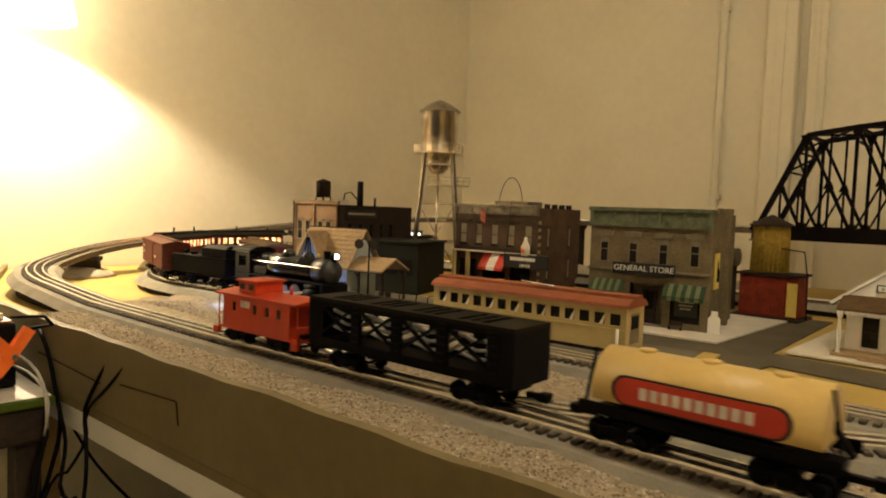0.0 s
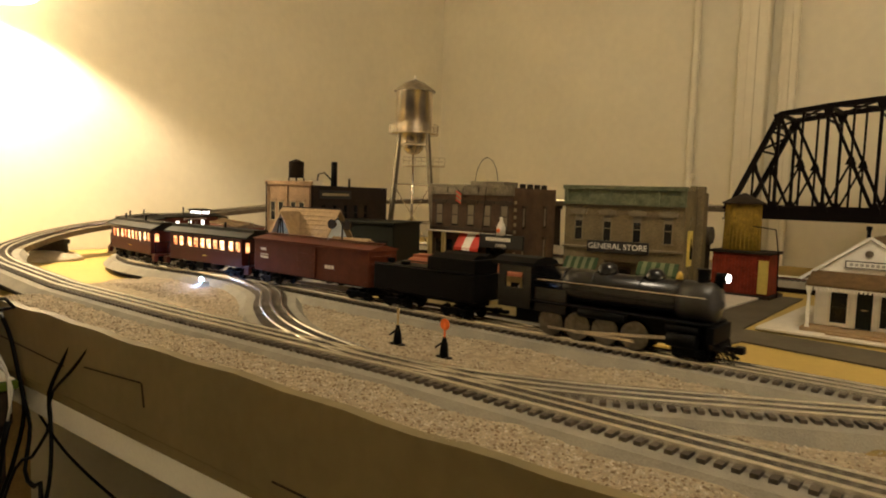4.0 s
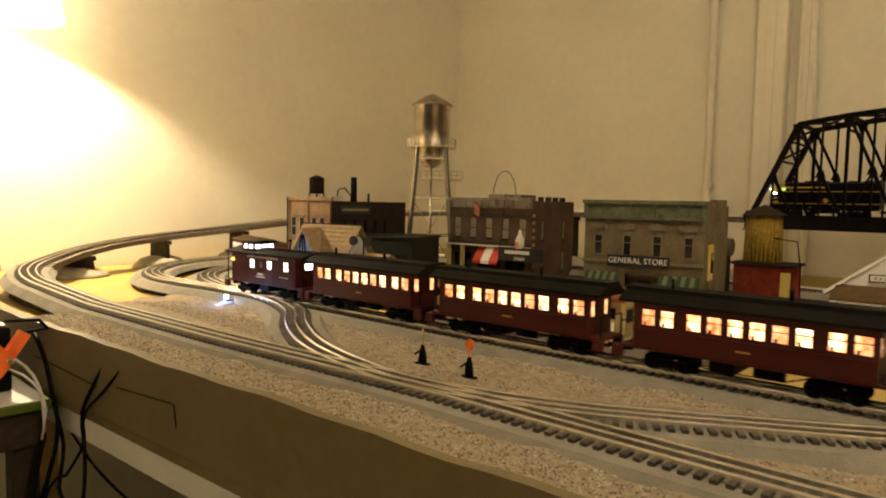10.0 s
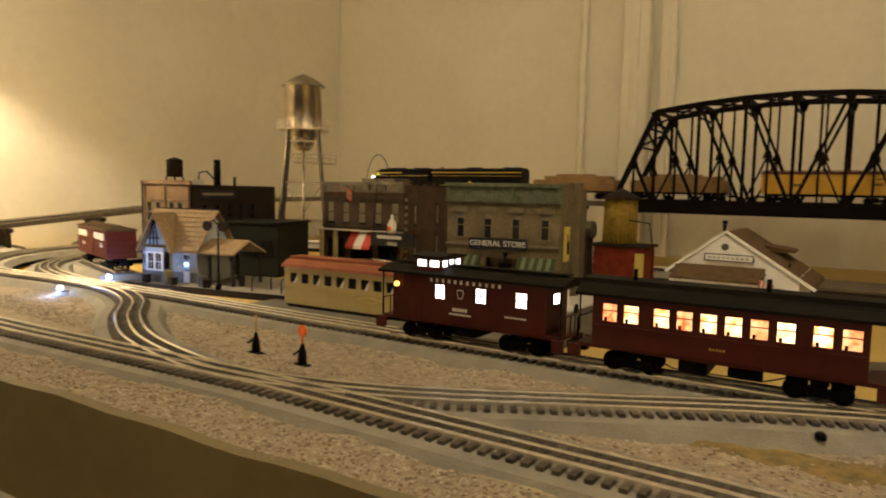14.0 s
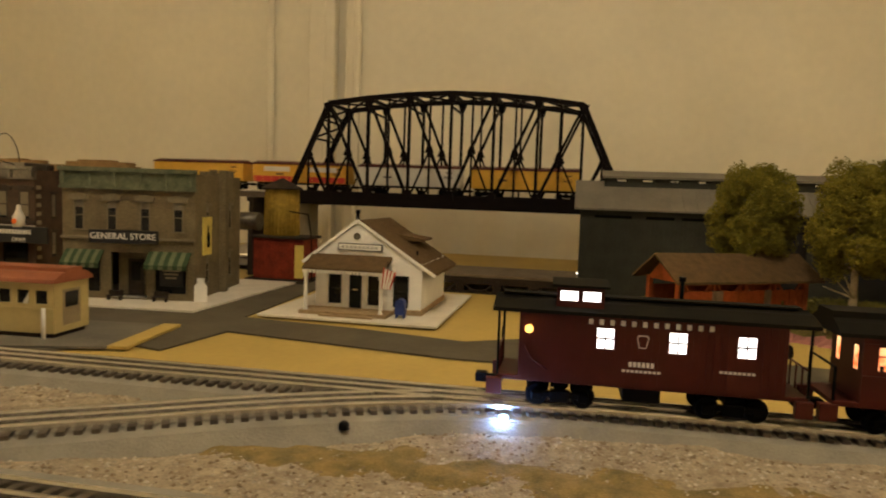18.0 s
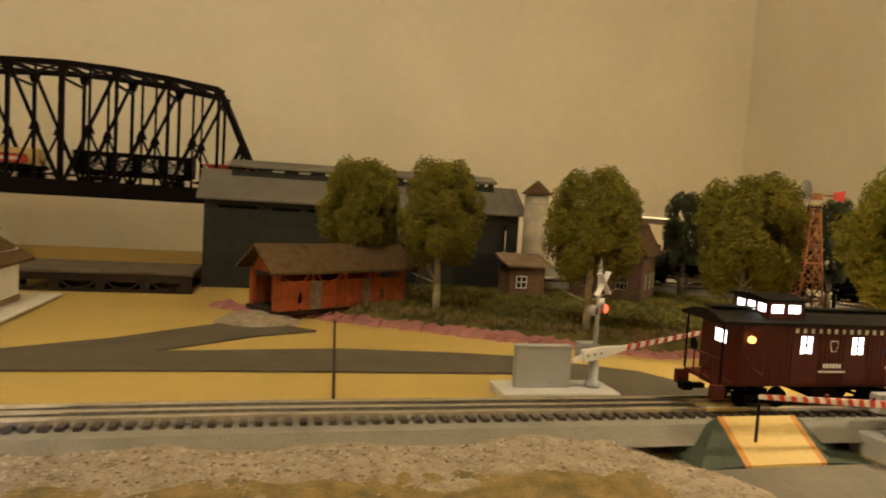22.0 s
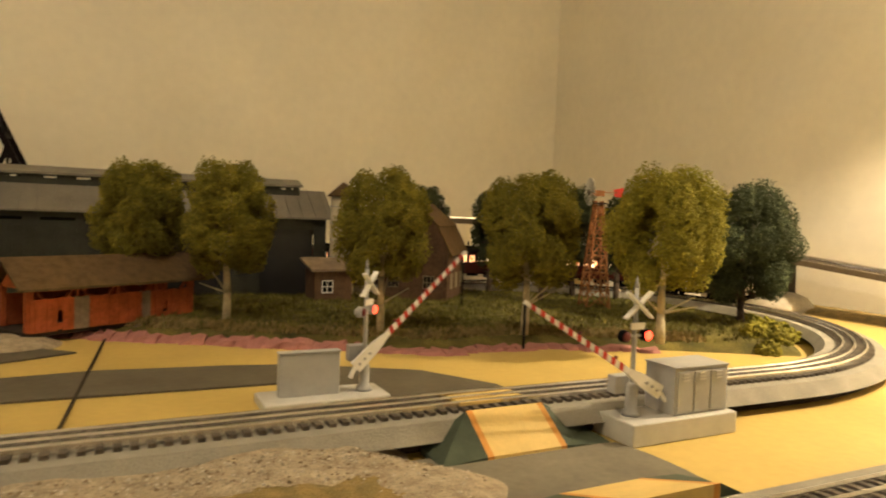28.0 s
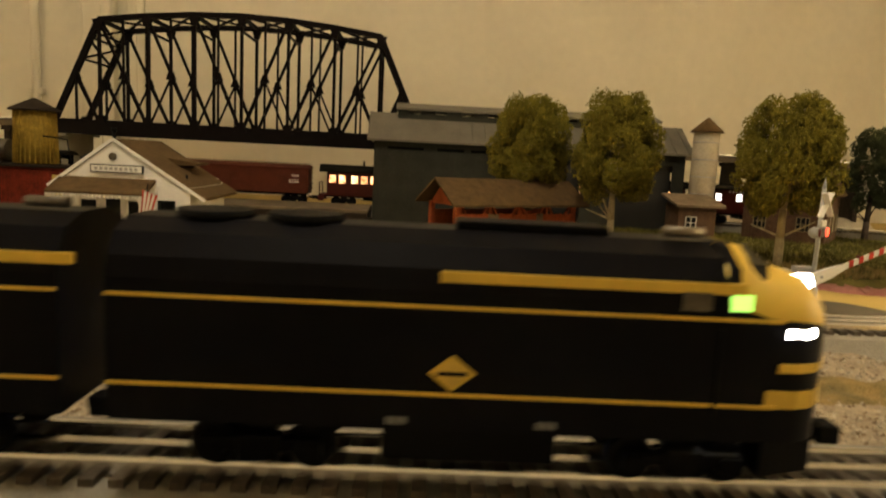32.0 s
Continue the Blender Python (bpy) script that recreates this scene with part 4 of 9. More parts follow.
part("tank", turn_profile(bmx(), [(0.004, 0.335), (0.019, 0.339), (0.032, 0.352), (0.039, 0.372), (0.041, 0.398), (0.057, 0.401), (0.058, 0.535), (0.061, 0.537)], 32), SILVER, wt, "silvery streaked tinplate tank")
part("roof", turn_profile(bmx(), [(0.066, 0.533), (0.0655, 0.537), (0.03, 0.561), (0.004, 0.572)], 32), mat("roof_tin", (0.36, 0.32, 0.26), 0.4, 0.85, vary=0.25, scale=30), wt, "conical dull metal roof")
part("finial", turn_profile(bmx(), [(0.003, 0.57), (0.004, 0.58), (0.001, 0.585)], 8), WHITE, wt)
wk = part("walkway", turn_profile(bmx(), [(0.050, 0.399), (0.080, 0.399), (0.080, 0.402), (0.050, 0.402)], 32), SILVER, wt)
for k in range(20):
    a = k * TAU / 20
    part("baluster", rod(bmx(), (0.0785 * math.cos(a), 0.0785 * math.sin(a), 0.402), (0.0785 * math.cos(a), 0.0785 * math.sin(a), 0.428), 0.0009, n=5), SILVER, wk)
for z in (0.415, 0.428):
    part("handrail", tube(bmx(), [(0.0785 * math.cos(k * TAU / 24), 0.0785 * math.sin(k * TAU / 24), z) for k in range(25)], 0.0009, 5), SILVER, wk)
for sx in (-1, 1):
    for sy in (-1, 1):
        part("leg", bar(bmx(), (sx * 0.077, sy * 0.077, 0), (sx * 0.044, sy * 0.044, 0.40), 0.0095), DKSILVER, wt)
for z, r in ((0.12, 0.067), (0.24, 0.057), (0.365, 0.047)):
    for (ax, ay), (bx, by) in (((-1, -1), (1, -1)), ((1, -1), (1, 1)), ((1, 1), (-1, 1)), ((-1, 1), (-1, -1))):
        part("brace", bar(bmx(), (ax * r, ay * r, z), (bx * r, by * r, z), 0.0035), SILVER, wt)
part("riser_pipe", rod(bmx(), (0, 0, 0), (0, 0, 0.34), 0.004), SILVER, wt)
for k in range(4):
    a, b = [(-1, -1), (1, -1), (1, 1), (-1, 1)][k], [(1, -1), (1, 1), (-1, 1), (-1, -1)][k]
    part("tie_rod", rod(bmx(), (a[0] * 0.08, a[1] * 0.08, 0.01), (b[0] * 0.06, b[1] * 0.06, 0.24), 0.0009, n=5), SILVER, wt)
    part("tie_rod", rod(bmx(), (b[0] * 0.08, b[1] * 0.08, 0.01), (a[0] * 0.06, a[1] * 0.06, 0.24), 0.0009, n=5), SILVER, wt)
lp = part("lower_platform", box(bmx(), -0.03, 0.1, -0.05, 0.03, 0.298, 0.301), SILVER, wt)
for k in range(8):
    part("baluster", rod(bmx(), (-0.03 + 0.0185 * k, -0.05, 0.301), (-0.03 + 0.0185 * k, -0.05, 0.325), 0.0009, n=5), SILVER, lp)
for z in (0.313, 0.325):
    part("handrail", rod(bmx(), (-0.03, -0.05, z), (0.1, -0.05, z), 0.0009, n=5), SILVER, lp)

# passenger station
ST = pose(-1.285, 0.70, 0.0, 0, 0, 12)
pl = thing("station_platform", ST, "grey station platform slab beside the track", "platform")
part("slab", box(bmx(), 0.0, 0.46, -0.052, 0.16, 0, 0.012, 0.002), ROADBED, pl)
part("edge_strip", box(bmx(), 0.0, 0.46, -0.055, -0.053, 0, 0.0135), DKWOOD, pl)
stn = thing("station_house", ST @ pose(0.012, 0, 0.012) @ Matrix.Diagonal((0.76, 0.9, 0.9, 1)), "pale station house with steep tan shingle roof", "model building")
sh = [(0.03, 0.055, 0.03, 0.07), (0.075, 0.1, 0.03, 0.07), (0.15, 0.175, 0.002, 0.07)]
part("front_wall", wall_with_holes(bmx(), 0, 0.2, 0.024, 0.084, [h for h in sh[:2] if h[2] > 0.024] + [(0.15, 0.175, 0.024, 0.07)], "y", 0.0, 0.005), STNBLUE, stn)
part("wainscot", wall_with_holes(bmx(), -0.001, 0.201, 0, 0.024, [(0.15, 0.175, -0.001, 0.025)], "y", -0.001, 0.005), STNGREY, stn)
part("side_wall", box(bmx(), 0, 0.005, 0.005, 0.12, 0, 0.084), STNBLUE, stn)
part("side_wall", box(bmx(), 0.195, 0.2, 0.005, 0.12, 0, 0.084), STNBLUE, stn)
part("back_wall", box(bmx(), 0.005, 0.195, 0.115, 0.12, 0, 0.084), STNBLUE, stn)
bay = part("bay_window", prism(bmx(), [(0.02, 0.0), (0.034, -0.018), (0.098, -0.018), (0.112, 0.0)], "z", 0.0, 0.026), STNGREY, stn, "projecting bay window with white frames")
part("bay_top", prism(bmx(), [(0.02, 0.0), (0.034, -0.018), (0.098, -0.018), (0.112, 0.0)], "z", 0.072, 0.082), STNBLUE, bay)
for x in (0.038, 0.066, 0.094):
    part("mullion", box(bmx(), x - 0.0042, x + 0.0042, -0.0185, -0.015, 0.026, 0.072), WHITE, bay)
for x in (0.052, 0.080):
    part("glazing_bar", box(bmx(), x - 0.0008, x + 0.0008, -0.0178, -0.0150, 0.031, 0.068), WHITE, bay)
for z, q in ((0.026, 0.005), (0.047, 0.002), (0.068, 0.004)):
    for x in (0.0422, 0.0702):
        part("rail", box(bmx(), x, x + 0.0196, -0.0180, -0.0152, z, z + q), WHITE, bay)
part("pane", box(bmx(), 0.036, 0.096, -0.0165, -0.0155, 0.026, 0.072), GLASS, bay)
dr = part("door", box(bmx(), 0.15, 0.175, 0.001, 0.0035, 0, 0.07), WHITE, stn)
for i in range(2):
    for j in range(3):
        part("pane", box(bmx(), 0.1535 + 0.01 * i, 0.1615 + 0.01 * i, 0.0, 0.0012, 0.028 + 0.0135 * j, 0.039 + 0.0135 * j), GLASS, dr)
for k, x in enumerate((0.012, 0.135)):
    part("poster", box(bmx(), x - 0.006, x + 0.006, -0.0015, 0.0, 0.04, 0.062), DKSILVER, stn)
gable = bmx()
prism(gable, [(0.0, 0.084), (0.12, 0.084), (0.06, 0.165)], "x", 0.002, 0.006)
part("gable_wall", gable, STNBLUE, stn)
prism(gable := bmx(), [(0.0, 0.084), (0.12, 0.084), (0.06, 0.165)], "x", 0.194, 0.198)
part("gable_wall", gable, STNBLUE, stn)
for sgn, y0 in ((-1, -0.014), (1, 0.134)):
    ym = 0.06
    r = bmx()
    prism(r, [(y0, 0.072), (ym, 0.170), (ym, 0.174), (y0, 0.077)], "x", -0.016, 0.216)
    part("roof_slope", r, TANROOF, stn, "tan shingled roof slope")
rows_n = 9
for k in range(rows_n):
    f = k / rows_n
    part("shingle_course", bar(bmx(), (-0.0165, -0.014 + 0.074 * f, 0.0785 + 0.098 * f), (0.2165, -0.014 + 0.074 * f, 0.0785 + 0.098 * f), 0.0012, 0.001), TANROOF, stn)
xg = 0.066
part("cross_gable", prism(bmx(), [(xg - 0.05, 0.084), (xg + 0.05, 0.084), (xg, 0.155)], "y", -0.006, -0.002), STNBLUE, stn)
for sx in (-1, 1):
    r = bmx()
    prism(r, [(xg + sx * 0.062, 0.070), (xg, 0.160), (xg, 0.165), (xg + sx * 0.066, 0.073)], "y", -0.022, 0.05)
    part("cross_roof", r, TANROOF, stn)
tr = part("gable_truss", bar(bmx(), (xg - 0.022, -0.02, 0.105), (xg + 0.022, -0.02, 0.105), 0.003), BLK, stn)
for sx in (-1, 0, 1):
    part("truss_post", bar(bmx(), (xg + sx * 0.014, -0.02, 0.09), (xg + sx * 0.005, -0.02, 0.148), 0.0026), BLK, tr)
part("ridge_cap", bar(bmx(), (-0.016, 0.06, 0.1745), (0.216, 0.06, 0.1745), 0.003), DKWOOD, stn)
pc = part("porch_roof", prism(bmx(), [(-0.01, 0.072), (0.05, 0.101), (0.11, 0.072), (0.11, 0.076), (0.05, 0.106), (-0.01, 0.076)], "x", 0.2, 0.335), TANROOF, stn, "tan shingled platform canopy")
for x in (0.245, 0.325):
    for y in (0.0, 0.1):
        p = part("canopy_post", bar(bmx(), (x, y, 0), (x, y, 0.074), 0.006), DKWOOD, stn)
        part("post_brace", bar(bmx(), (x - 0.018, y, 0.074), (x, y, 0.052), 0.003), DKWOOD, p)
part("beam", box(bmx(), 0.205, 0.33, -0.003, 0.003, 0.069, 0.074), DKWOOD, stn)
for k, (x, y, h, m) in enumerate(((0.205, -0.03, 0.02, DKSILVER), (0.22, -0.034, 0.015, DKWOOD), (0.12, -0.035, 0.028, TRIM), (0.135, -0.038, 0.014, DKWOOD), (0.06, -0.037, 0.016, DKWOOD), (0.265, 0.02, 0.02, DKWOOD))):
    cr = thing("station_crate", ST @ pose(x, y, 0.012, 0, 0, 25 * k), "small weathered wooden crate on the platform", "crate", "crates on the platform")
    part("crate_body", box(bmx(), -0.007, 0.007, -0.006, 0.006, 0, h, 0.001), m, cr)
    part("crate_lid", box(bmx(), -0.0078, 0.0078, -0.0068, 0.0068, h, h + 0.0015), m, cr)
lamp_p = thing("platform_lamp", ST @ pose(0.255, -0.04, 0.012), "dark platform lamp post with round hood", "street lamp")
part("post", rod(bmx(), (0, 0, 0), (0, 0, 0.135), 0.0022, 0.0016), BLK, lamp_p)
part("base", turn_profile(bmx(), [(0.007, 0), (0.006, 0.008), (0.003, 0.016)], 12), BLK, lamp_p)
part("arm", tube(bmx(), [(0, 0, 0.13), (-0.012, 0, 0.14), (-0.022, 0, 0.135)], 0.0013, 6), BLK, lamp_p)
for x in (-0.024, 0.016):
    part("hood", turn_profile(bmx(), [(0.0105, -0.004), (0.009, 0.002), (0.003, 0.006)], 16, "y", (x, -0.002, 0.128)), DKWOOD, lamp_p, "round metal lamp hood")
for k in range(2):
    rl = thing("platform_rail", ST @ pose(0.33 + 0.07 * k, -0.03, 0.012, 0, 0, 70), "thin black pipe railing on the platform", "railing", "railings on the platform")
    part("hoop", tube(bmx(), [(0, 0, 0), (0, 0, 0.026), (0.004, 0, 0.03), (0.04, 0, 0.03), (0.044, 0, 0.026), (0.044, 0, 0)], 0.0012, 6), BLK, rl)

# stationary tan passenger car used as a diner
TC = pose(-0.62, 0.735, 0.0063, 0, 0, 4)
ob = thing("parked_coach_body", TC, "cream coach body with red roof on a base", "model building")
L2, W2 = 0.19, 0.034
cw = [(-0.178 + 0.0262 * k, -0.160 + 0.0262 * k, 0.044, 0.062) for k in range(14)]
part("body_front", wall_with_holes(bmx(), -L2, L2, 0.006, 0.072, cw, "y", -W2, -W2 + 0.003), CREAM, ob)
part("body_back", box(bmx(), -L2, L2, W2 - 0.003, W2, 0.006, 0.072), CREAM, ob)
for x in (-L2, L2 - 0.003):
    part("end_wall", wall_with_holes(bmx(), -W2 + 0.003, W2 - 0.003, 0.006, 0.072, [(-0.018, 0.018, 0.014, 0.062)], "x", x, x + 0.003), CREAM, ob)
part("end_door", box(bmx(), L2 - 0.002, L2 - 0.0008, -0.018, 0.018, 0.014, 0.062), TRIM, ob)
part("end_pane", box(bmx(), L2 - 0.0007, L2 + 0.0004, -0.012, 0.012, 0.038, 0.058), GLASS, ob)
part("inner_glass", box(bmx(), -L2 + 0.006, L2 - 0.006, -W2 + 0.0035, -W2 + 0.0045, 0.04, 0.066), GLASS, ob)
for k in range(7):
    part("curtain", prism(bmx(), [(-0.170 + 0.0524 * k, 0.044), (-0.164 + 0.0524 * k, 0.044), (-0.160 + 0.0524 * k, 0.062)], "y", -W2 + 0.002, -W2 + 0.003), WHITE, ob)
part("belt_rail", box(bmx(), -L2, L2, -W2 - 0.0012, -W2, 0.036, 0.039), CREAM, ob)
part("letter_board", box(bmx(), -L2, L2, -W2 - 0.001, -W2, 0.0655, 0.072), CREAM, ob)
rf = bmx()
prism(rf, [(-0.039, 0.072), (-0.037, 0.077), (-0.024, 0.084), (-0.016, 0.085), (-0.016, 0.090), (0.016, 0.090), (0.016, 0.085), (0.024, 0.084), (0.037, 0.077), (0.039, 0.072)], "x", -L2 - 0.004, L2 + 0.004)
part("roof", rf, ROOFRED, ob, "weathered red brown clerestory roof")
part("base", box(bmx(), -L2 + 0.004, L2 - 0.004, -W2 + 0.003, W2 - 0.003, 0, 0.006), DKWOOD, ob)
part("emblem", prism(bmx(), [(-0.03, 0.028), (0.0, 0.022), (0.03, 0.028), (0.0, 0.034)], "y", -W2 - 0.001, -W2), YELSIGN, ob)
part("emblem_inner", prism(bmx(), [(-0.025, 0.028), (0.0, 0.0235), (0.025, 0.028), (0.0, 0.0325)], "y", -W2 - 0.0014, -W2 - 0.001), CREAM, ob)
part("white_pole", rod(bmx(), (L2 - 0.012, -W2 - 0.004, 0), (L2 - 0.012, -W2 - 0.004, 0.04), 0.0025), WHITE, ob)
part("roof_rod", rod(bmx(), (-0.02, 0.0, 0.094), (0.05, -0.01, 0.091), 0.0016), SILVER, ob)

# post office
PO = pose(-0.274, 0.967, 0.0)
pad = thing("post_office_slab", PO, "white pavement slab under the post office", "pavement slab")
part("slab", box(bmx(), 0, 0.298, 0, 0.35, 0.0032, 0.0075, 0.001), CONCRETE, pad)
po = thing("post_office", pose(-0.205, 1.045, 0.0075), "white clapboard post office with brown gable roof", "model building")
Wp, Dp = 0.185, 0.19
ph = [(0.022, 0.048, 0.012, 0.062), (0.060, 0.082, 0.002, 0.066), (0.092, 0.116, 0.012, 0.062), (0.140, 0.162, 0.014, 0.062)]
part("front_wall", wall_with_holes(bmx(), 0, Wp, 0, 0.085, ph, "y", 0, 0.005), CLAP, po)
part("side_wall", box(bmx(), 0, 0.005, 0.005, Dp, 0, 0.085), CLAP, po)
part("side_wall", box(bmx(), Wp - 0.005, Wp, 0.005, Dp, 0, 0.085), CLAP, po)
part("back_wall", box(bmx(), 0.005, Wp - 0.005, Dp - 0.005, Dp, 0, 0.085), CLAP, po)
xm = 0.072
part("gable_wall", prism(bmx(), [(0, 0.0851), (Wp - 0.012, 0.0851), (xm, 0.1497), (0, 0.0945)], "y", 0.0, 0.005), CLAP, po)
part("gable_wall", prism(bmx(), [(0, 0.085), (Wp, 0.085), (xm, 0.146)], "y", Dp - 0.005, Dp), CLAP, po)
for k in range(16):
    z = 0.012 + 0.0045 * k
    part("clapboard", box(bmx(), 0.118, 0.139, -0.0012, 0.0, z, z + 0.004), CLAP, po)
    part("clapboard", box(bmx(), Wp, Wp + 0.0012, 0.0, Dp, z, z + 0.004), CLAP, po)
for x0, x1 in ((-0.022, xm), (xm, Wp + 0.022)):
    lo, hi = ((x0, 0.078), (x1, 0.150)) if x0 < 0 else ((x1, 0.066), (x0, 0.150))
    part("roof_slope", prism(bmx(), [lo, hi, (hi[0], hi[1] + 0.005), (lo[0], lo[1] + 0.005)], "y", -0.001, Dp + 0.010), BROWNROOF, po, "brown shingled roof slope")
part("dormer_roof", prism(bmx(), [(0.125, 0.117), (0.165, 0.117), (0.165, 0.121), (0.118, 0.128)], "y", 0.10, 0.17), BROWNROOF, po)
for a, b in (((-0.024, 0.080), (xm, 0.1545)), ((xm, 0.1545), (Wp + 0.024, 0.068))):
    part("barge_board", bar(bmx(), (a[0], -0.0022, a[1]), (b[0], -0.0022, b[1] - 0.001), 0.002, 0.0048), CLAP, po)
pr = part("porch_roof", prism(bmx(), [(0.002, 0.092), (-0.046, 0.073), (-0.046, 0.077), (0.002, 0.097)], "x", -0.006, 0.135), BROWNROOF, po)
for k in range(24):
    part("dentil", box(bmx(), -0.005 + 0.0058 * k, -0.002 + 0.0058 * k, -0.0465, -0.0435, 0.068, 0.0735), WHITE, pr)
for x in (-0.001, 0.128):
    part("porch_post", turn_profile(bmx(), [(0.0042, 0), (0.0042, 0.006), (0.0026, 0.01), (0.0032, 0.035), (0.0026, 0.06), (0.0042, 0.064), (0.0042, 0.073)], 12, at=(x, -0.041, 0)), WHITE, po)
part("porch_floor", box(bmx(), -0.01, 0.14, -0.05, 0.0, 0, 0.006, 0.001), TANROOF, po)
part("porch_step", box(bmx(), 0.03, 0.12, -0.062, -0.05, 0, 0.003, 0.0006), TANROOF, po)
part("foundation", box(bmx(), 0.14, Wp + 0.003, -0.004, Dp + 0.003, 0, 0.009, 0.001), TANROOF, po)
dr = part("door", box(bmx(), 0.060, 0.082, 0.001, 0.003, 0.006, 0.066), DKGREEN, po, "dark green panelled door")
part("letter_slot", box(bmx(), 0.066, 0.076, 0.0002, 0.001, 0.036, 0.0385), SILVER, dr)
for x0, x1, z0, z1 in (ph[0], ph[2], ph[3]):
    w = part("window", box(bmx(), x0, x1, 0.002, 0.0032, z0, z1), GLASS, po)
    for a in (x0 - 0.002, x1 - 0.001):
        part("casing", box(bmx(), a, a + 0.003, -0.002, 0.003, z0 - 0.002, z1 + 0.002), DKGREEN if x0 > 0.13 else WHITE, w)
    part("casing", box(bmx(), x0 - 0.002, x1 + 0.002, -0.002, 0.003, z1, z1 + 0.003), DKGREEN if x0 > 0.13 else WHITE, w)
    part("meeting_rail", box(bmx(), x0, x1, 0.0, 0.002, (z0 + z1) / 2 - 0.001, (z0 + z1) / 2 + 0.001), DKGREEN, w)
sg = part("name_board", box(bmx(), 0.040, 0.118, -0.0045, -0.001, 0.104, 0.116, 0.0005), BLKSIGN, po, "pale name board with dark rim")
part("board_face", box(bmx(), 0.042, 0.116, -0.0052, -0.0046, 0.1055, 0.1145), CLAP, sg)
for k in range(9):
    part("mark", box(bmx(), 0.047 + 0.0073 * k, 0.0515 + 0.0073 * k, -0.0057, -0.0053, 0.108, 0.112), GREYPL, sg)
part("gable_vent", turn_profile(bmx(), [(0.006, -0.002), (0.006, 0.0)], 8, "y", (xm, 0, 0.128)), DKSILVER, po)
part("stove_pipe", rod(bmx(), (0.066, 0.02, 0.13), (0.066, 0.02, 0.168), 0.0028), BLK, po)
part("stove_pipe_cap", rod(bmx(), (0.066, 0.02, 0.166), (0.066, 0.02, 0.172), 0.0042), BLK, po)
part("vent_pipe", rod(bmx(), (0.165, 0.05, 0.085), (0.165, 0.05, 0.104), 0.0018), BLK, po)
fp = part("flag_staff", rod(bmx(), (0.132, -0.041, 0.05), (0.142, -0.05, 0.092), 0.0009), BLK, po)
for k in range(7):
    part("flag_stripe", prism(bmx(), [(0.134 + 0.003 * k, 0.083 - 0.001 * k - 0.0), (0.137 + 0.003 * k, 0.082 - 0.001 * k), (0.134 + 0.002 * k, 0.048), (0.131 + 0.002 * k, 0.050)], "y", -0.0495 - 0.0006 * (k % 2), -0.048), FLAGRED if k % 2 == 0 else WHITE, fp)
mb = thing("mail_box", pose(-0.046, 1.015, 0.0075), "dark blue rounded street mail box", "mailbox")
part("box_body", prism(bmx(), [(-0.008, 0.006), (0.008, 0.006), (0.008, 0.024)] + [(0.008 * math.cos(a), 0.024 + 0.008 * math.sin(a)) for a in [k * math.pi / 8 for k in range(1, 8)]] + [(-0.008, 0.024)], "y", -0.007, 0.007), BLUEBOX, mb)
for x in (-0.006, 0.006):
    for y in (-0.005, 0.005):
        part("leg", box(bmx(), x - 0.001, x + 0.001, y - 0.001, y + 0.001, 0, 0.006), BLUEBOX, mb)
part("flap", box(bmx(), -0.006, 0.006, -0.0082, -0.0068, 0.022, 0.028, 0.0005), BLUEBOX, mb)

# yellow tank over a red shed
tw = thing("yellow_water_tank", Matrix.Translation((-0.43, 1.40, 0)) @ Matrix.Diagonal((0.9, 0.9, 0.95, 1)), "yellow staved water tank over a red shed", "water tank")
part("base_deck", box(bmx(), -0.075, 0.085, -0.06, 0.06, 0, 0.01, 0.001), DKWOOD, tw)
part("shed_wall", box(bmx(), -0.06, 0.075, -0.045, 0.045, 0.01, 0.105, 0.001), RUST, tw, "rust red boarded shed")
for k in range(16):
    part("board", box(bmx(), -0.058 + 0.0082 * k, -0.0525 + 0.0082 * k, -0.0465, -0.0445, 0.012, 0.1), RUST, tw)
part("yellow_door", box(bmx(), 0.052, 0.0755, -0.0485, -0.046, 0.014, 0.092, 0.001), YELSIGN, tw, "bright yellow door")
part("shed_roof", box(bmx(), -0.066, 0.082, -0.052, 0.052, 0.105, 0.111, 0.001), DKWOOD, tw)
tank = part("tank", turn_profile(bmx(), [(0.044, 0.112), (0.041, 0.222)], 28, at=(-0.005, 0, 0)), STAVE, tw, "yellow wooden staved tank")
for k in range(28):
    a = k * TAU / 28
    part("stave", bar(bmx(), (-0.005 + 0.0445 * math.cos(a), 0.0445 * math.sin(a), 0.113), (-0.005 + 0.0415 * math.cos(a), 0.0415 * math.sin(a), 0.221), 0.003, 0.0018), STAVE, tank)
part("tank_roof", turn_profile(bmx(), [(0.052, 0.221), (0.051, 0.225), (0.003, 0.248)], 24, at=(-0.005, 0, 0)), DKWOOD, tw, "conical brown tank roof")
part("spout", tube(bmx(), [(0.03, -0.035, 0.17), (0.085, -0.045, 0.165), (0.095, -0.047, 0.11), (0.098, -0.048, 0.01)], 0.0016, 6), BLK, tw)
hz = thing("boiler_drum", pose(-0.56, 1.42, 0), "dark round boiler lying behind the shop", "boiler")
part("drum", rod(bmx(), (-0.06, 0.06, 0.13), (0.03, 0.06, 0.13), 0.022, n=18), DKSILVER, hz)
for x in (-0.045, 0.015):
    part("saddle", box(bmx(), x - 0.006, x + 0.006, 0.04, 0.08, 0, 0.112), DKWOOD, hz)

# long grey train shed over the inner back track
gw = thing("grey_warehouse", pose(0.237, 1.50, 0), "long dark grey metal train shed with roof monitor", "model building")
Lw, Dw, Hw = 0.708, 0.19, 0.195
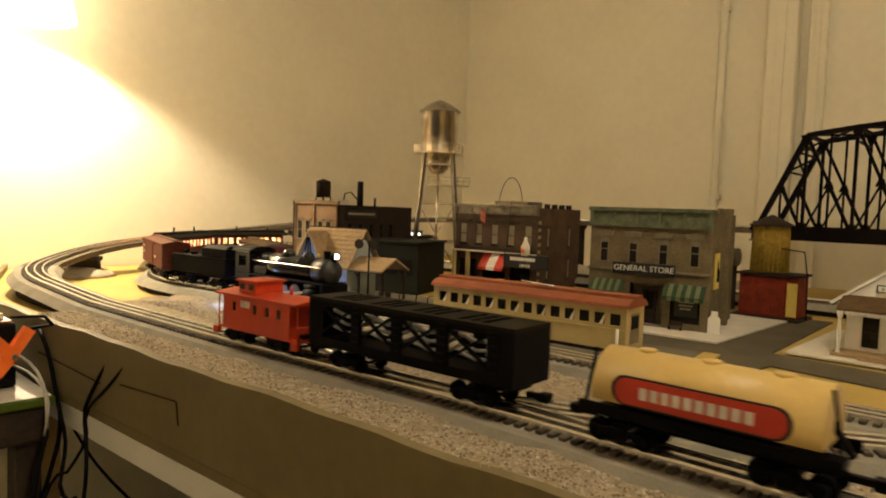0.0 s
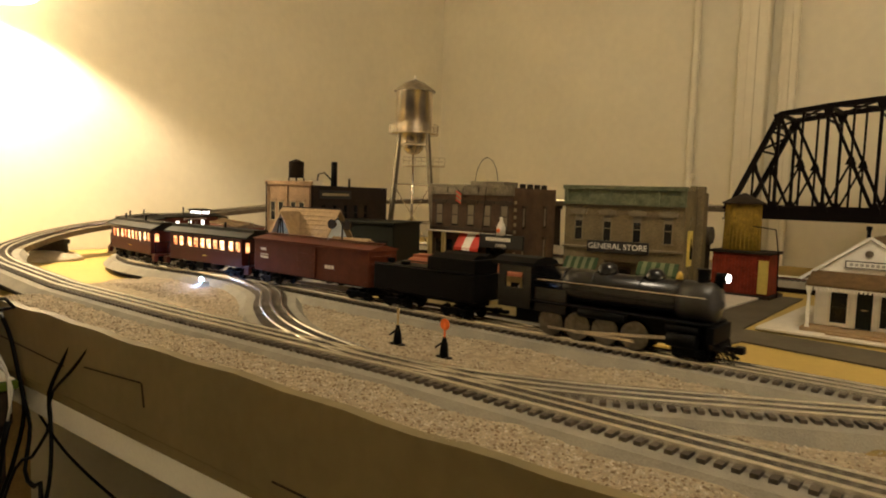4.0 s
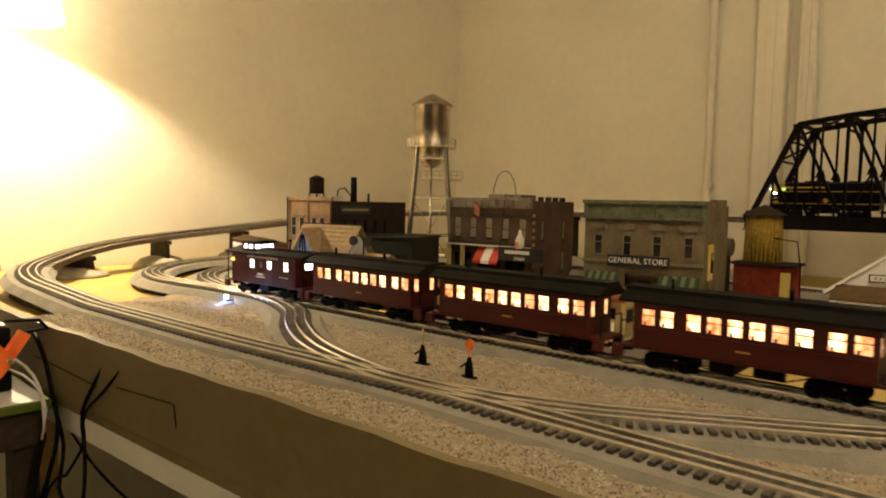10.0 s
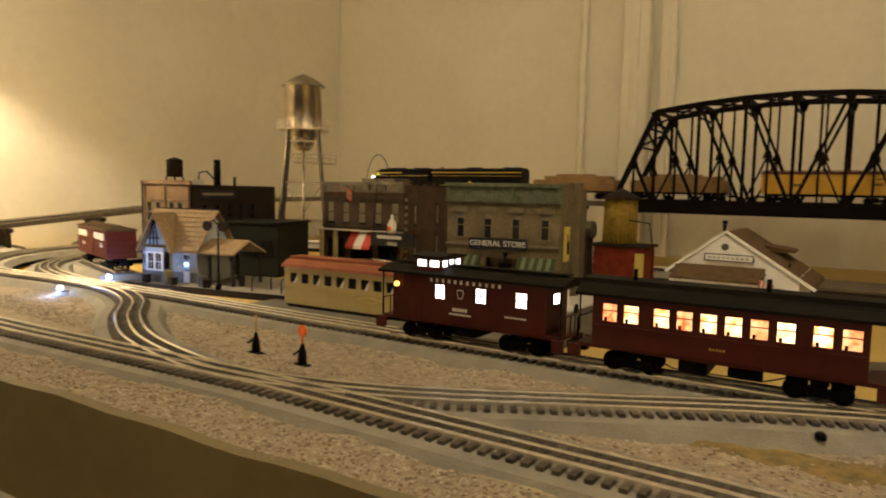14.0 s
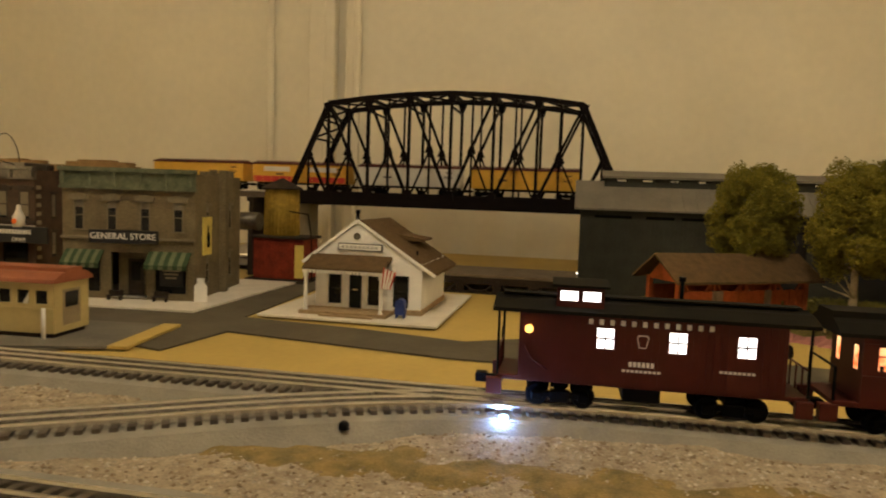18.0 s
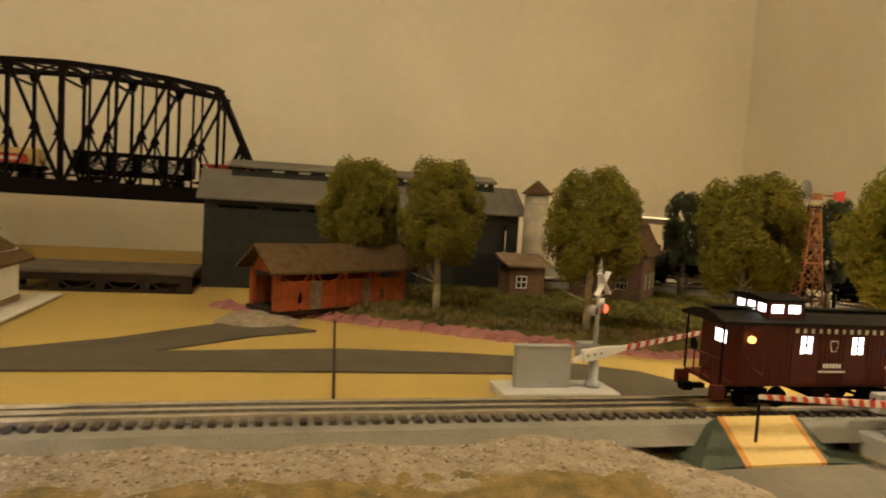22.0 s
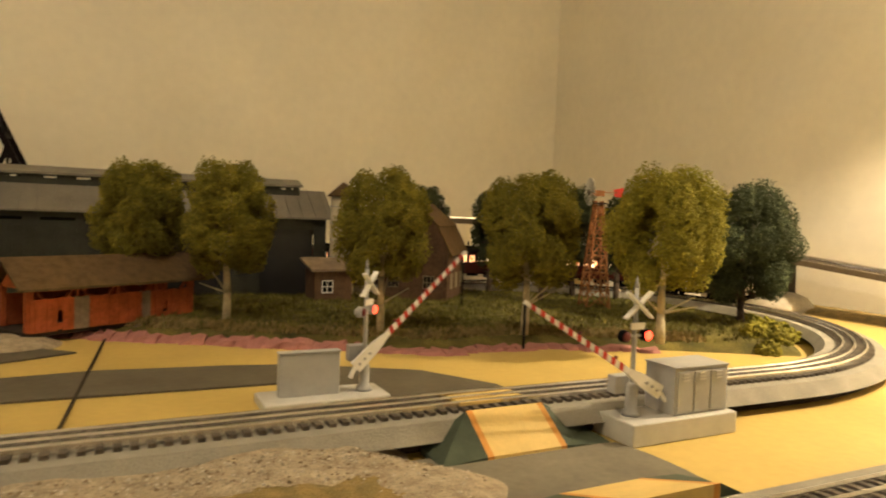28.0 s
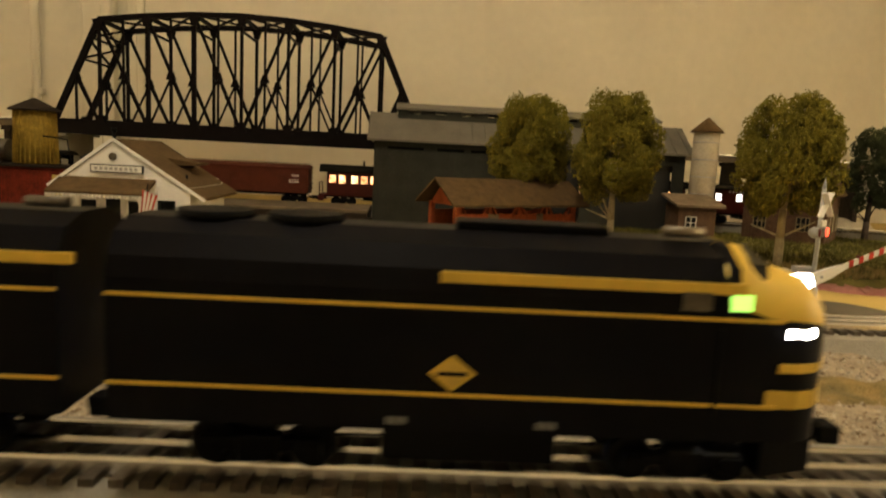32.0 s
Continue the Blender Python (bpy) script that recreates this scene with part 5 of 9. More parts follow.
part("front_wall", wall_with_holes(bmx(), 0, Lw, 0, Hw, [(0.30, 0.47, 0.0, 0.165), (0.56, 0.68, 0.0, 0.165)], "y", 0, 0.005), GREYWALL, gw)
# Black panels close the openings, coloured as the shade inside the shed.
for x0, x1 in ((0.30, 0.47), (0.56, 0.68)):
    part("sliding_door", box(bmx(), x0, x1, 0.012, 0.016, 0.0, 0.17), BLKSIGN, gw, "black panel standing in for a shaded opening")
for x in (0.0, Lw - 0.005):
    part("end_wall", wall_with_holes(bmx(), 0.005, Dw - 0.005, 0, Hw, [(0.045, 0.148, -0.001, 0.15)], "x", x, x + 0.005), GREYWALL, gw)
part("back_wall", box(bmx(), 0, Lw, Dw - 0.005, Dw, 0, Hw), GREYWALL, gw)
for x0, x1 in ((0.03, 0.11), (0.14, 0.2), (0.215, 0.28)):
    part("high_window", box(bmx(), x0, x1, -0.002, 0.001, 0.172, 0.178), BLK, gw)
for k in range(30):
    part("siding_rib", box(bmx(), 0.004 + 0.0098 * k, 0.006 + 0.0098 * k, -0.0012, 0.0, 0.0, 0.170), GREYWALL, gw)
for sy in (0, 1):
    lo, hi = (-0.016, Hw - 0.006), (0.075, 0.252)
    pts = [lo, hi, (hi[0], hi[1] + 0.004), (lo[0], lo[1] + 0.004)]
    if sy:
        pts = [(Dw - u, v) for u, v in pts]
    part("roof_slope", prism(bmx(), pts, "x", -0.015, Lw + 0.015), GREYROOF, gw, "grey ribbed sheet metal roof")
for k in range(26):
    x = -0.011 + 0.0288 * k
    part("roof_rib", bar(bmx(), (x, -0.0165, Hw - 0.001), (x, 0.075, 0.2565), 0.002, 0.0022), GREYROOF, gw)
mon = part("monitor_roof", prism(bmx(), [(0.045, 0.262), (0.095, 0.276), (0.145, 0.262), (0.145, 0.267), (0.095, 0.281), (0.045, 0.267)], "x", 0.045, Lw - 0.045), GREYROOF, gw, "raised grey roof monitor")
for y in (0.055, 0.132):
    part("monitor_wall", wall_with_holes(bmx(), 0.05, Lw - 0.05, 0.243, 0.264, [(0.075 + 0.06 * k, 0.103 + 0.06 * k, 0.2555, 0.2625) for k in range(10)], "y", y, y + 0.003), GREYWALL, gw)

# low plate bridge under the back track
lb = thing("low_trestle_bridge", pose(-0.10, 1.532, 0), "dark low plate bridge beside the grey warehouse", "bridge")
part("deck", box(bmx(), 0, 0.333, -0.145, 0.028, 0.036, 0.042, 0.001), mat("grey_deck_boards", (0.14, 0.11, 0.075), 0.85, vary=0.2, scale=30), lb, "grey brown deck boards")
part("girder", wall_with_holes(bmx(), 0, 0.333, 0, 0.0355, [(0.016 + 0.08 * k, 0.078 + 0.08 * k, 0.006, 0.021) for k in range(4)], "y", -0.145, -0.139), DKWOOD, lb, "dark pierced plate girder")
for k in range(4):
    x = 0.016 + 0.08 * k
    part("arch_rod", tube(bmx(), [(x, -0.142, 0.021), (x + 0.015, -0.142, 0.009), (x + 0.031, -0.142, 0.006), (x + 0.047, -0.142, 0.009), (x + 0.062, -0.142, 0.021)], 0.0024, 6), DKWOOD, lb)
    part("pier", box(bmx(), x - 0.011, x - 0.003, -0.146, -0.06, 0, 0.0295, 0.001), DKWOOD, lb)


# ---- truss bridge ----
def truss_bridge():
    t = thing("truss_bridge", pose(0, 0, 0), "black lattice through-truss railway bridge", "truss bridge")
    x0, x1, zb, zt = -0.585, 0.35, 0.196, 0.459
    n = 8
    px = [x0 + (x1 - x0) * k / n for k in range(n + 1)]
    tops = [None, zt - 0.003, zt + 0.012, zt + 0.022, zt + 0.026, zt + 0.022, zt + 0.012, zt - 0.003, None]
    for y in (1.765, 1.935):
        part("bottom_chord", box(bmx(), x0 - 0.01, x1 + 0.01, y - 0.006, y + 0.006, zb - 0.024, zb + 0.012, 0.001), IRON, t)
        for k in range(1, n - 1):
            part("top_chord", bar(bmx(), (px[k], y, tops[k]), (px[k + 1], y, tops[k + 1]), 0.013), IRON, t)
        part("end_post", bar(bmx(), (px[0], y, zb), (px[1], y, tops[1]), 0.013), IRON, t)
        part("end_post", bar(bmx(), (px[n], y, zb), (px[n - 1], y, tops[n - 1]), 0.013), IRON, t)
        for k in range(1, n):
            part("vertical", bar(bmx(), (px[k], y, zb), (px[k], y, tops[k]), 0.0075), IRON, t)
        for k in range(n):
            xm = (px[k] + px[k + 1]) / 2
            za, zc = (tops[k] or zb), (tops[k + 1] or zb)
            zm = zb + (min(v for v in (tops[k], tops[k + 1]) if v) - zb) * 0.47
            if k in (0, n - 1):
                zm = zb + (zt - zb) * 0.45
            zf = zm if k in (0, n - 1) else (tops[k] + tops[k + 1]) / 2
            part("sub_vertical", bar(bmx(), (xm, y, zb), (xm, y, zf), 0.0052), IRON, t)
            part("gusset", prism(bmx(), [(xm - 0.012, zm - 0.006), (xm + 0.012, zm - 0.006), (xm + 0.005, zm + 0.014), (xm - 0.005, zm + 0.014)], "y", y - 0.0052, y + 0.0052), IRON, t)
            for xe in (px[k] + 0.004, px[k + 1] - 0.004):
                part("counter_brace", bar(bmx(), (xe, y, zb + 0.004), (xm, y, zm), 0.0048), IRON, t)
            if 0 < k < n - 1:
                if k < n / 2:
                    part("diagonal", bar(bmx(), (px[k], y, tops[k]), (px[k + 1], y, zb), 0.007), IRON, t)
                else:
                    part("diagonal", bar(bmx(), (px[k + 1], y, tops[k + 1]), (px[k], y, zb), 0.007), IRON, t)
            else:
                xe, xi = (px[0], px[1]) if k == 0 else (px[n], px[n - 1])
                part("sub_diagonal", bar(bmx(), (xi, y, zb), ((xe + xi) / 2, y, (zb + zt) / 2), 0.005), IRON, t)
            part("gusset", prism(bmx(), [(px[k] - 0.016, zb), (px[k] + 0.016, zb), (px[k] + 0.006, zb + 0.026), (px[k] - 0.006, zb + 0.026)], "y", y - 0.0075, y + 0.0075), IRON, t)
        for k in range(1, n):
            part("gusset", prism(bmx(), [(px[k] - 0.014, tops[k]), (px[k] + 0.014, tops[k]), (px[k] + 0.006, tops[k] - 0.026), (px[k] - 0.006, tops[k] - 0.026)], "y", y - 0.0075, y + 0.0075), IRON, t)
    for k in range(1, n):
        part("top_strut", bar(bmx(), (px[k], 1.765, tops[k]), (px[k], 1.935, tops[k]), 0.009), IRON, t)
        part("sway_strut", bar(bmx(), (px[k], 1.765, tops[k] - 0.035), (px[k], 1.935, tops[k] - 0.035), 0.005), IRON, t)
        if k < n - 1:
            part("lateral", bar(bmx(), (px[k], 1.765, tops[k]), (px[k + 1], 1.935, tops[k + 1]), 0.005), IRON, t)
            part("lateral", bar(bmx(), (px[k], 1.935, tops[k]), (px[k + 1], 1.765, tops[k + 1]), 0.005), IRON, t)
    for sx, xe, xi in ((1, px[0], px[1]), (-1, px[n], px[n - 1])):
        for f in (0.62, 0.82):
            xa, za = xe + (xi - xe) * f, zb + (zt - zb) * f
            xb, zc = xe + (xi - xe) * (f + 0.18), zb + (zt - zb) * (f + 0.18)
            part("portal_lattice", bar(bmx(), (xa, 1.765, za), (xb, 1.935, zc), 0.005), IRON, t)
            part("portal_lattice", bar(bmx(), (xa, 1.935, za), (xb, 1.765, zc), 0.005), IRON, t)
            part("portal_strut", bar(bmx(), (xa, 1.765, za), (xa, 1.935, za), 0.005), IRON, t)
    for k in range(2 * n + 1):
        x = x0 + (x1 - x0) * k / (2 * n)
        part("floor_beam", box(bmx(), x - 0.003, x + 0.003, 1.771, 1.929, zb - 0.02, zb - 0.004), IRON, t)
    for y in (1.82, 1.88):
        part("stringer", box(bmx(), x0 - 0.008, x1 + 0.008, y - 0.004, y + 0.004, zb - 0.004, zb + 0.0155), IRON, t)
    for x in (x0 + 0.01, x1 - 0.01):
        p = thing("bridge_pier", pose(x, 1.85, 0), "grey block pier under the truss bridge's end", "pier", "piers of the truss bridge")
        part("column", box(bmx(), -0.018, 0.018, -0.07, 0.07, 0, 0.166, 0.002), ROADBED, p)
        part("cap", box(bmx(), -0.024, 0.024, -0.095, 0.095, 0.166, 0.1718, 0.001), ROADBED, p)


truss_bridge()


# ---- the farm end: turf, trees, farm and crossing ----
def turf_height(x, y):
    edge = min(1, max(0, (y - (0.90 + 0.55 * max(0, 0.95 - x) - 0.55 * max(0, x - 1.13) * 1.0)) / 0.06))
    r = math.hypot(x - 1.25, y - 1.07)
    if x > 1.2:
        edge = min(edge, max(0, (0.462 - r) / 0.05))
    edge = min(edge, max(0, (1.53 - y) / 0.05), max(0, (x - 0.36) / 0.08))
    edge = max(0, min(1, edge))
    return -0.004 + edge * (0.023 + 0.005 * noise.noise((x * 9, y * 9, 2)) + 0.003 * noise.noise((x * 40, y * 40, 5)))


bumpy("turf_ground", 0.34, 1.78, 0.56, 1.56, 150, 110, turf_height, GRASS, "olive green and brown grass turf on a low bank")


def tufts(name, n, seed, m, label, size, where):
    rng = random.Random(seed)
    vs, fs = [], []
    while len(fs) < n * 3:
        x, y = where(rng)
        z = turf_height(x, y)
        if z < 0.012:
            continue
        for k in range(3):
            a, h = rng.uniform(0, TAU), rng.uniform(0.5, 1.2) * size
            dx, dy = math.cos(a), math.sin(a)
            b = len(vs)
            px, py = x + rng.uniform(-1, 1) * size * 0.6, y + rng.uniform(-1, 1) * size * 0.6
            vs += [(px - dy * size * 0.16, py + dx * size * 0.16, z - 0.001), (px + dy * size * 0.16, py - dx * size * 0.16, z - 0.001), (px + dx * h * 0.5, py + dy * h * 0.5, z + h)]
            fs.append((b, b + 1, b + 2))
    return raw(name, vs, fs, m, None, label, "stuff")


tufts("grass", 9000, 5, BLADE, "short olive static grass on the turf", 0.008, lambda r: (r.uniform(0.4, 1.7), r.uniform(0.62, 1.5)))
STRAW = mat("dry_straw", (0.30, 0.22, 0.09), 0.95, vary=0.25, scale=40)
tufts("dry_grass", 2500, 6, STRAW, "dry straw coloured grass at the bank's edge", 0.007, lambda r: (lambda x: (x, 0.92 + 0.55 * max(0, 0.95 - x) - 0.5 * max(0, x - 1.13) + abs(r.gauss(0, 0.03))))(r.uniform(0.45, 1.4)))
for k in range(48):
    rng = random.Random(k + 70)
    x = 0.30 + 0.98 * k / 47
    y = 0.882 + 0.55 * max(0, 0.95 - x) - 0.5 * max(0, x - 1.13) + rng.uniform(-0.007, 0.007)
    tall = 1.0 if x < 0.85 else 0.6
    fo = thing("foam_edge", pose(x, y, 0.0, 0, 0, rng.uniform(-45, -10) if x < 0.95 else rng.uniform(-25, 10)), "bare pink foam edge along the bank", "foam", "bare foam pieces along the bank")
    b = bmx()
    ends = [(rng.uniform(0.004, 0.011) * tall, rng.uniform(0.006, 0.016) * tall) for _ in range(4)]
    us = (-0.018, -0.006 + rng.uniform(-0.003, 0.003), 0.006 + rng.uniform(-0.003, 0.003), 0.018)
    front = [b.verts.new((u, rng.uniform(-0.012, -0.004), 0.0)) for u in us]
    lip = [b.verts.new((u, rng.uniform(-0.004, 0.004), lo)) for u, (lo, hi) in zip(us, ends)]
    crest = [b.verts.new((u, 0.012, hi)) for u, (lo, hi) in zip(us, ends)]
    back = [b.verts.new((u, 0.03, 0.0)) for u in us]
    rings = (front, lip, crest, back)
    for ra, rb in zip(rings, rings[1:]):
        for j in range(3):
            b.faces.new((ra[j], ra[j + 1], rb[j + 1], rb[j]))
    for j in (0, 3):
        b.faces.new([ring[j] for ring in rings])
    bmesh.ops.recalc_face_normals(b, faces=b.faces[:])
    part("foam_piece", b, PINK, fo)


LEAF = [mat("leaf_olive", (0.20, 0.175, 0.020), 0.85, vary=0.25, scale=60, second=(0.095, 0.088, 0.011)), mat("leaf_yellow_green", (0.28, 0.25, 0.028), 0.85, vary=0.25, scale=60, second=(0.14, 0.128, 0.014)), mat("leaf_dark", (0.062, 0.074, 0.032), 0.85, vary=0.3, scale=60, second=(0.024, 0.032, 0.014))]
BIRCH = mat("pale_bark", (0.42, 0.36, 0.24), 0.85, vary=0.2, scale=90)
DBARK = mat("dark_bark", (0.07, 0.05, 0.035), 0.9, vary=0.25, scale=90)


def tree(x, y, z, height, rx, leaf, bark, seed, label, low=0.3):
    """A model tree: tapered trunk, limbs and a crown of many foam tufts with gaps."""
    rng = random.Random(seed)
    t = thing("tree", pose(x, y, z), label, "tree", "trees on the bank")
    b = bmx()
    pts = [Vector((0, 0, -0.004))]
    for k in range(1, 6):
        pts.append(Vector((rng.uniform(-1, 1) * 0.004 * k / 3, rng.uniform(-1, 1) * 0.004, height * 0.8 * k / 5)))
    for k in range(5):
        rod(b, pts[k], pts[k + 1], 0.0075 * (1 - k / 6.5), 0.0075 * (1 - (k + 1) / 6.5), 8)
    part("trunk", b, bark, t)
    cz = height * (low + 0.985) / 2
    rz = height * (0.985 - low) / 2
    # the crown is a set of lobes, each a cloud of little tufts
    lobes = []
    for k in range(40):
        a, u = k * 2.4 + rng.uniform(-0.5, 0.5), -0.92 + 1.86 * ((k + rng.random()) / 40)
        w = math.sqrt(max(0.06, 1 - abs(u) ** 2.4)) * rng.uniform(0.60, 0.80)
        lobes.append((Vector((math.cos(a) * w * rx, math.sin(a) * w * rx, cz + u * rz * 0.80)), rng.uniform(0.20, 0.34) * rx))
    lobes.append((Vector((0, 0, cz)), rx * 0.5))
    lobes.append((Vector((0.1 * rx, 0, cz + rz * 0.62)), rx * 0.34))
    lobes.append((Vector((-0.35 * rx, 0.1 * rx, cz - rz * 0.75)), rx * 0.30))
    lobes.append((Vector((0.45 * rx, -0.2 * rx, cz - rz * 0.68)), rx * 0.28))
    for c, r in lobes[:11]:
        s = pts[2].lerp(pts[4], rng.random())
        part("limb", rod(bmx(), s, s.lerp(c, 0.75), 0.0026, 0.0011, 6), bark, t)
    for k in range(3):
        a = rng.uniform(0, TAU)
        part("limb", rod(bmx(), (0, 0, height * 0.16), (math.cos(a) * rx * 0.55, math.sin(a) * rx * 0.55, height * (0.22 + 0.04 * k)), 0.0022, 0.0008, 6), bark, t)
    vs, fs = [], []
    for c, r in lobes:
        n = int(1300 * (r / 0.03) ** 2)
        for k in range(min(n, 1250)):
            d = Vector((rng.gauss(0, 1), rng.gauss(0, 1), rng.gauss(0, 1))).normalized()
            p = c + Vector((d.x, d.y, d.z * 1.15)) * r * (rng.random() ** 0.22) * (1 + 0.30 * noise.noise((d * 2.3 + c * 30)))
            s = rng.uniform(0.0012, 0.0030)
            u = (d + Vector((rng.uniform(-0.9, 0.9), rng.uniform(-0.9, 0.9), rng.uniform(-0.9, 0.9)))).normalized()
            e = u.orthogonal().normalized()
            f = u.cross(e)
            j = len(vs)
            q = rng.uniform(0.5, 1.0)
            vs += [tuple(p + e * s), tuple(p + f * s * q), tuple(p - e * s), tuple(p - f * s * q), tuple(p + u * s * 0.7)]
            fs += [(j, j + 1, j + 4), (j + 1, j + 2, j + 4), (j + 2, j + 3, j + 4), (j + 3, j, j + 4)]
    raw("crown", vs, fs, leaf, t, "clumpy foam foliage crown")
    return t


tree(0.545, 1.29, 0.02, 0.275, 0.082, LEAF[0], BIRCH, 1, "olive green model tree behind the covered bridge", 0.26)
tree(0.678, 1.172, 0.02, 0.275, 0.082, LEAF[0], BIRCH, 2, "olive green model tree with pale trunk", 0.26)
tree(0.89, 0.995, 0.02, 0.272, 0.080, LEAF[0], BIRCH, 3, "olive green model tree before the barn", 0.27)
tree(1.117, 0.921, 0.02, 0.272, 0.088, LEAF[0], BIRCH, 4, "olive green model tree with pale forked trunk", 0.26)
tree(1.29, 0.79, 0.02, 0.280, 0.096, LEAF[1], BIRCH, 5, "bright yellow green model tree near the crossing", 0.28)
tree(1.61, 0.90, 0.018, 0.278, 0.105, LEAF[2], DBARK, 6, "dark green bushy model tree beside the curve", 0.16)
tree(1.225, 1.545, 0.0, 0.30, 0.056, LEAF[2], DBARK, 7, "dark green model tree behind the barn", 0.3)
tree(1.53, 1.33, 0.018, 0.285, 0.075, LEAF[2], DBARK, 8, "dark green model tree behind the windmill", 0.25)
tree(1.40, 1.28, 0.018, 0.27, 0.065, LEAF[2], DBARK, 9, "dark green model tree at the far side", 0.25)

tree(1.371, 1.47, 0.018, 0.275, 0.055, LEAF[2], DBARK, 10, "dark green model tree beyond the barn", 0.2)
tree(1.60, 1.25, 0.018, 0.27, 0.055, LEAF[2], DBARK, 11, "dark green model tree near the inner curve", 0.2)


def bush(x, y, r, m, seed, label):
    rng = random.Random(seed)
    t = thing("bush", pose(x, y, turf_height(x, y) - 0.002), label, "bush", "bushes at the bank's end")
    vs, fs = [], []
    for k in range(260):
        d = Vector((rng.gauss(0, 1), rng.gauss(0, 1), abs(rng.gauss(0, 1)))).normalized()
        p = d * r * rng.uniform(0.4, 1.05)
        s = rng.uniform(0.003, 0.006)
        u = (d + Vector((rng.uniform(-1, 1), rng.uniform(-1, 1), rng.uniform(-1, 1)))).normalized()
        e = u.orthogonal().normalized()
        f = u.cross(e)
        j = len(vs)
        vs += [tuple(p + e * s), tuple(p + f * s), tuple(p - e * s), tuple(p - f * s), tuple(p + u * s)]
        fs += [(j, j + 1, j + 4), (j + 1, j + 2, j + 4), (j + 2, j + 3, j + 4), (j + 3, j, j + 4)]
    raw("foliage", vs, fs, m, t)


for k, (x, y, r) in enumerate(((1.56, 0.78, 0.028), (1.60, 0.80, 0.03), (1.52, 0.75, 0.022), (1.63, 0.86, 0.03), (1.47, 0.73, 0.02), (1.50, 0.78, 0.024), (1.66, 0.92, 0.026))):
    bush(x, y, r, LEAF[1] if k % 2 else LEAF[0], 40 + k, "low leafy green bush at the curve's inside")

# covered bridge
CB = pose(0.398, 1.105, 0.004, 0, 0, 30)
BARNRED = mat("barn_red_boards", (0.33, 0.078, 0.024), 0.8, vary=0.22, scale=45, bump=0.3)
GREYBD = mat("weathered_board", (0.20, 0.15, 0.10), 0.85, vary=0.2, scale=45)
cb = thing("covered_bridge", CB, "rust red wooden covered bridge with brown roof", "covered bridge")
Lc, Wc = 0.265, 0.085
part("floor", box(bmx(), -0.01, Lc + 0.01, 0, Wc, 0.008, 0.016, 0.001), DKWOOD, cb)
nb = 34
for k in range(nb):
    x = Lc * k / nb
    top = 0.062 + 0.0006 * ((k * 7) % 3)
    if k in (5, 27):
        for z0, z1 in ((0.016, 0.026), (0.044, top)):
            part("board", box(bmx(), x, x + Lc / nb - 0.0004, -0.0015, 0.0015, z0, z1), BARNRED, cb)
        continue
    part("board", box(bmx(), x, x + Lc / nb - 0.0004, -0.0015 - 0.0004 * (k % 2), 0.0015, 0.014, top), GREYBD if k in (8, 9, 10, 22, 23) else BARNRED, cb)
part("back_side", box(bmx(), 0, Lc, Wc - 0.002, Wc, 0.014, 0.064), BARNRED, cb)
for k in range(5):
    x = 0.004 + (Lc - 0.008) * k / 4
    part("post", bar(bmx(), (x, 0.003, 0.06), (x, 0.003, 0.082), 0.005), BARNRED, cb)
    for s in (-1, 1):
        if 0 <= x + s * 0.016 <= Lc:
            part("brace", bar(bmx(), (x, 0.003, 0.082), (x + s * 0.016, 0.003, 0.062), 0.0035), BARNRED, cb)
part("top_plate", bar(bmx(), (0, 0.003, 0.083), (Lc, 0.003, 0.083), 0.004), BARNRED, cb)
for lo in (True, False):
    pts = [(-0.018, 0.076), (Wc / 2, 0.118), (Wc / 2, 0.122), (-0.018, 0.080)]
    if not lo:
        pts = [(Wc - u, v) for u, v in pts]
    part("roof_slope", prism(bmx(), pts, "x", -0.022, Lc + 0.022), BROWNROOF, cb, "brown board roof slope")
for x in (-0.002, Lc - 0.001):
    part("portal_gable", prism(bmx(), [(0, 0.076), (Wc, 0.076), (Wc / 2, 0.117)], "x", x, x + 0.003), BARNRED, cb)
    for y in (0.004, Wc - 0.004):
        part("portal_post", bar(bmx(), (x + 0.0015, y, 0.014), (x + 0.0015, y, 0.08), 0.008), BARNRED, cb)
mound = bumpy("ground_ramp", 0.28, 0.46, 1.0, 1.2, 20, 20, lambda x, y: -0.003 + 0.02 * max(0, 1 - ((x - 0.37) / 0.075) ** 2 - ((y - 1.115) / 0.075) ** 2), GRAVEL, "grey plaster ramp up to the covered bridge")
for k in range(7):
    rk = thing("bank_rock", CB @ pose(0.16 + 0.022 * k, -0.012 + 0.004 * (k % 3), -0.003, 0, 0, 40 * k), "jagged brown rock under the covered bridge", "rock", "rocks under the covered bridge")
    part("rock_body", turn_profile(bmx(), [(0.013, 0), (0.012, 0.007), (0.006, 0.014 + 0.002 * (k % 2))], 6), DKWOOD if k % 2 else GREYBD, rk)

# barn, lean-to and silo
BARN = pose(1.044, 1.407, 0.014, 0, 0, -42) @ Matrix.Diagonal((1, 0.6, 1, 1))
BARNBRK = mat("brown_barn_boards", (0.105, 0.060, 0.034), 0.85, vary=0.2, scale=50, bump=0.3)
bn = thing("barn", BARN, "brown gambrel barn with white framed windows", "barn")
prof = [(0, 0), (0.16, 0), (0.16, 0.115), (0.135, 0.165), (0.08, 0.212), (0.025, 0.165), (0, 0.115)]
fw = bmx()
prism(fw, prof, "y", 0.0, 0.005)
part("front_wall", fw, BARNBRK, bn)
part("back_wall", prism(bmx(), prof, "y", 0.235, 0.24), BARNBRK, bn)
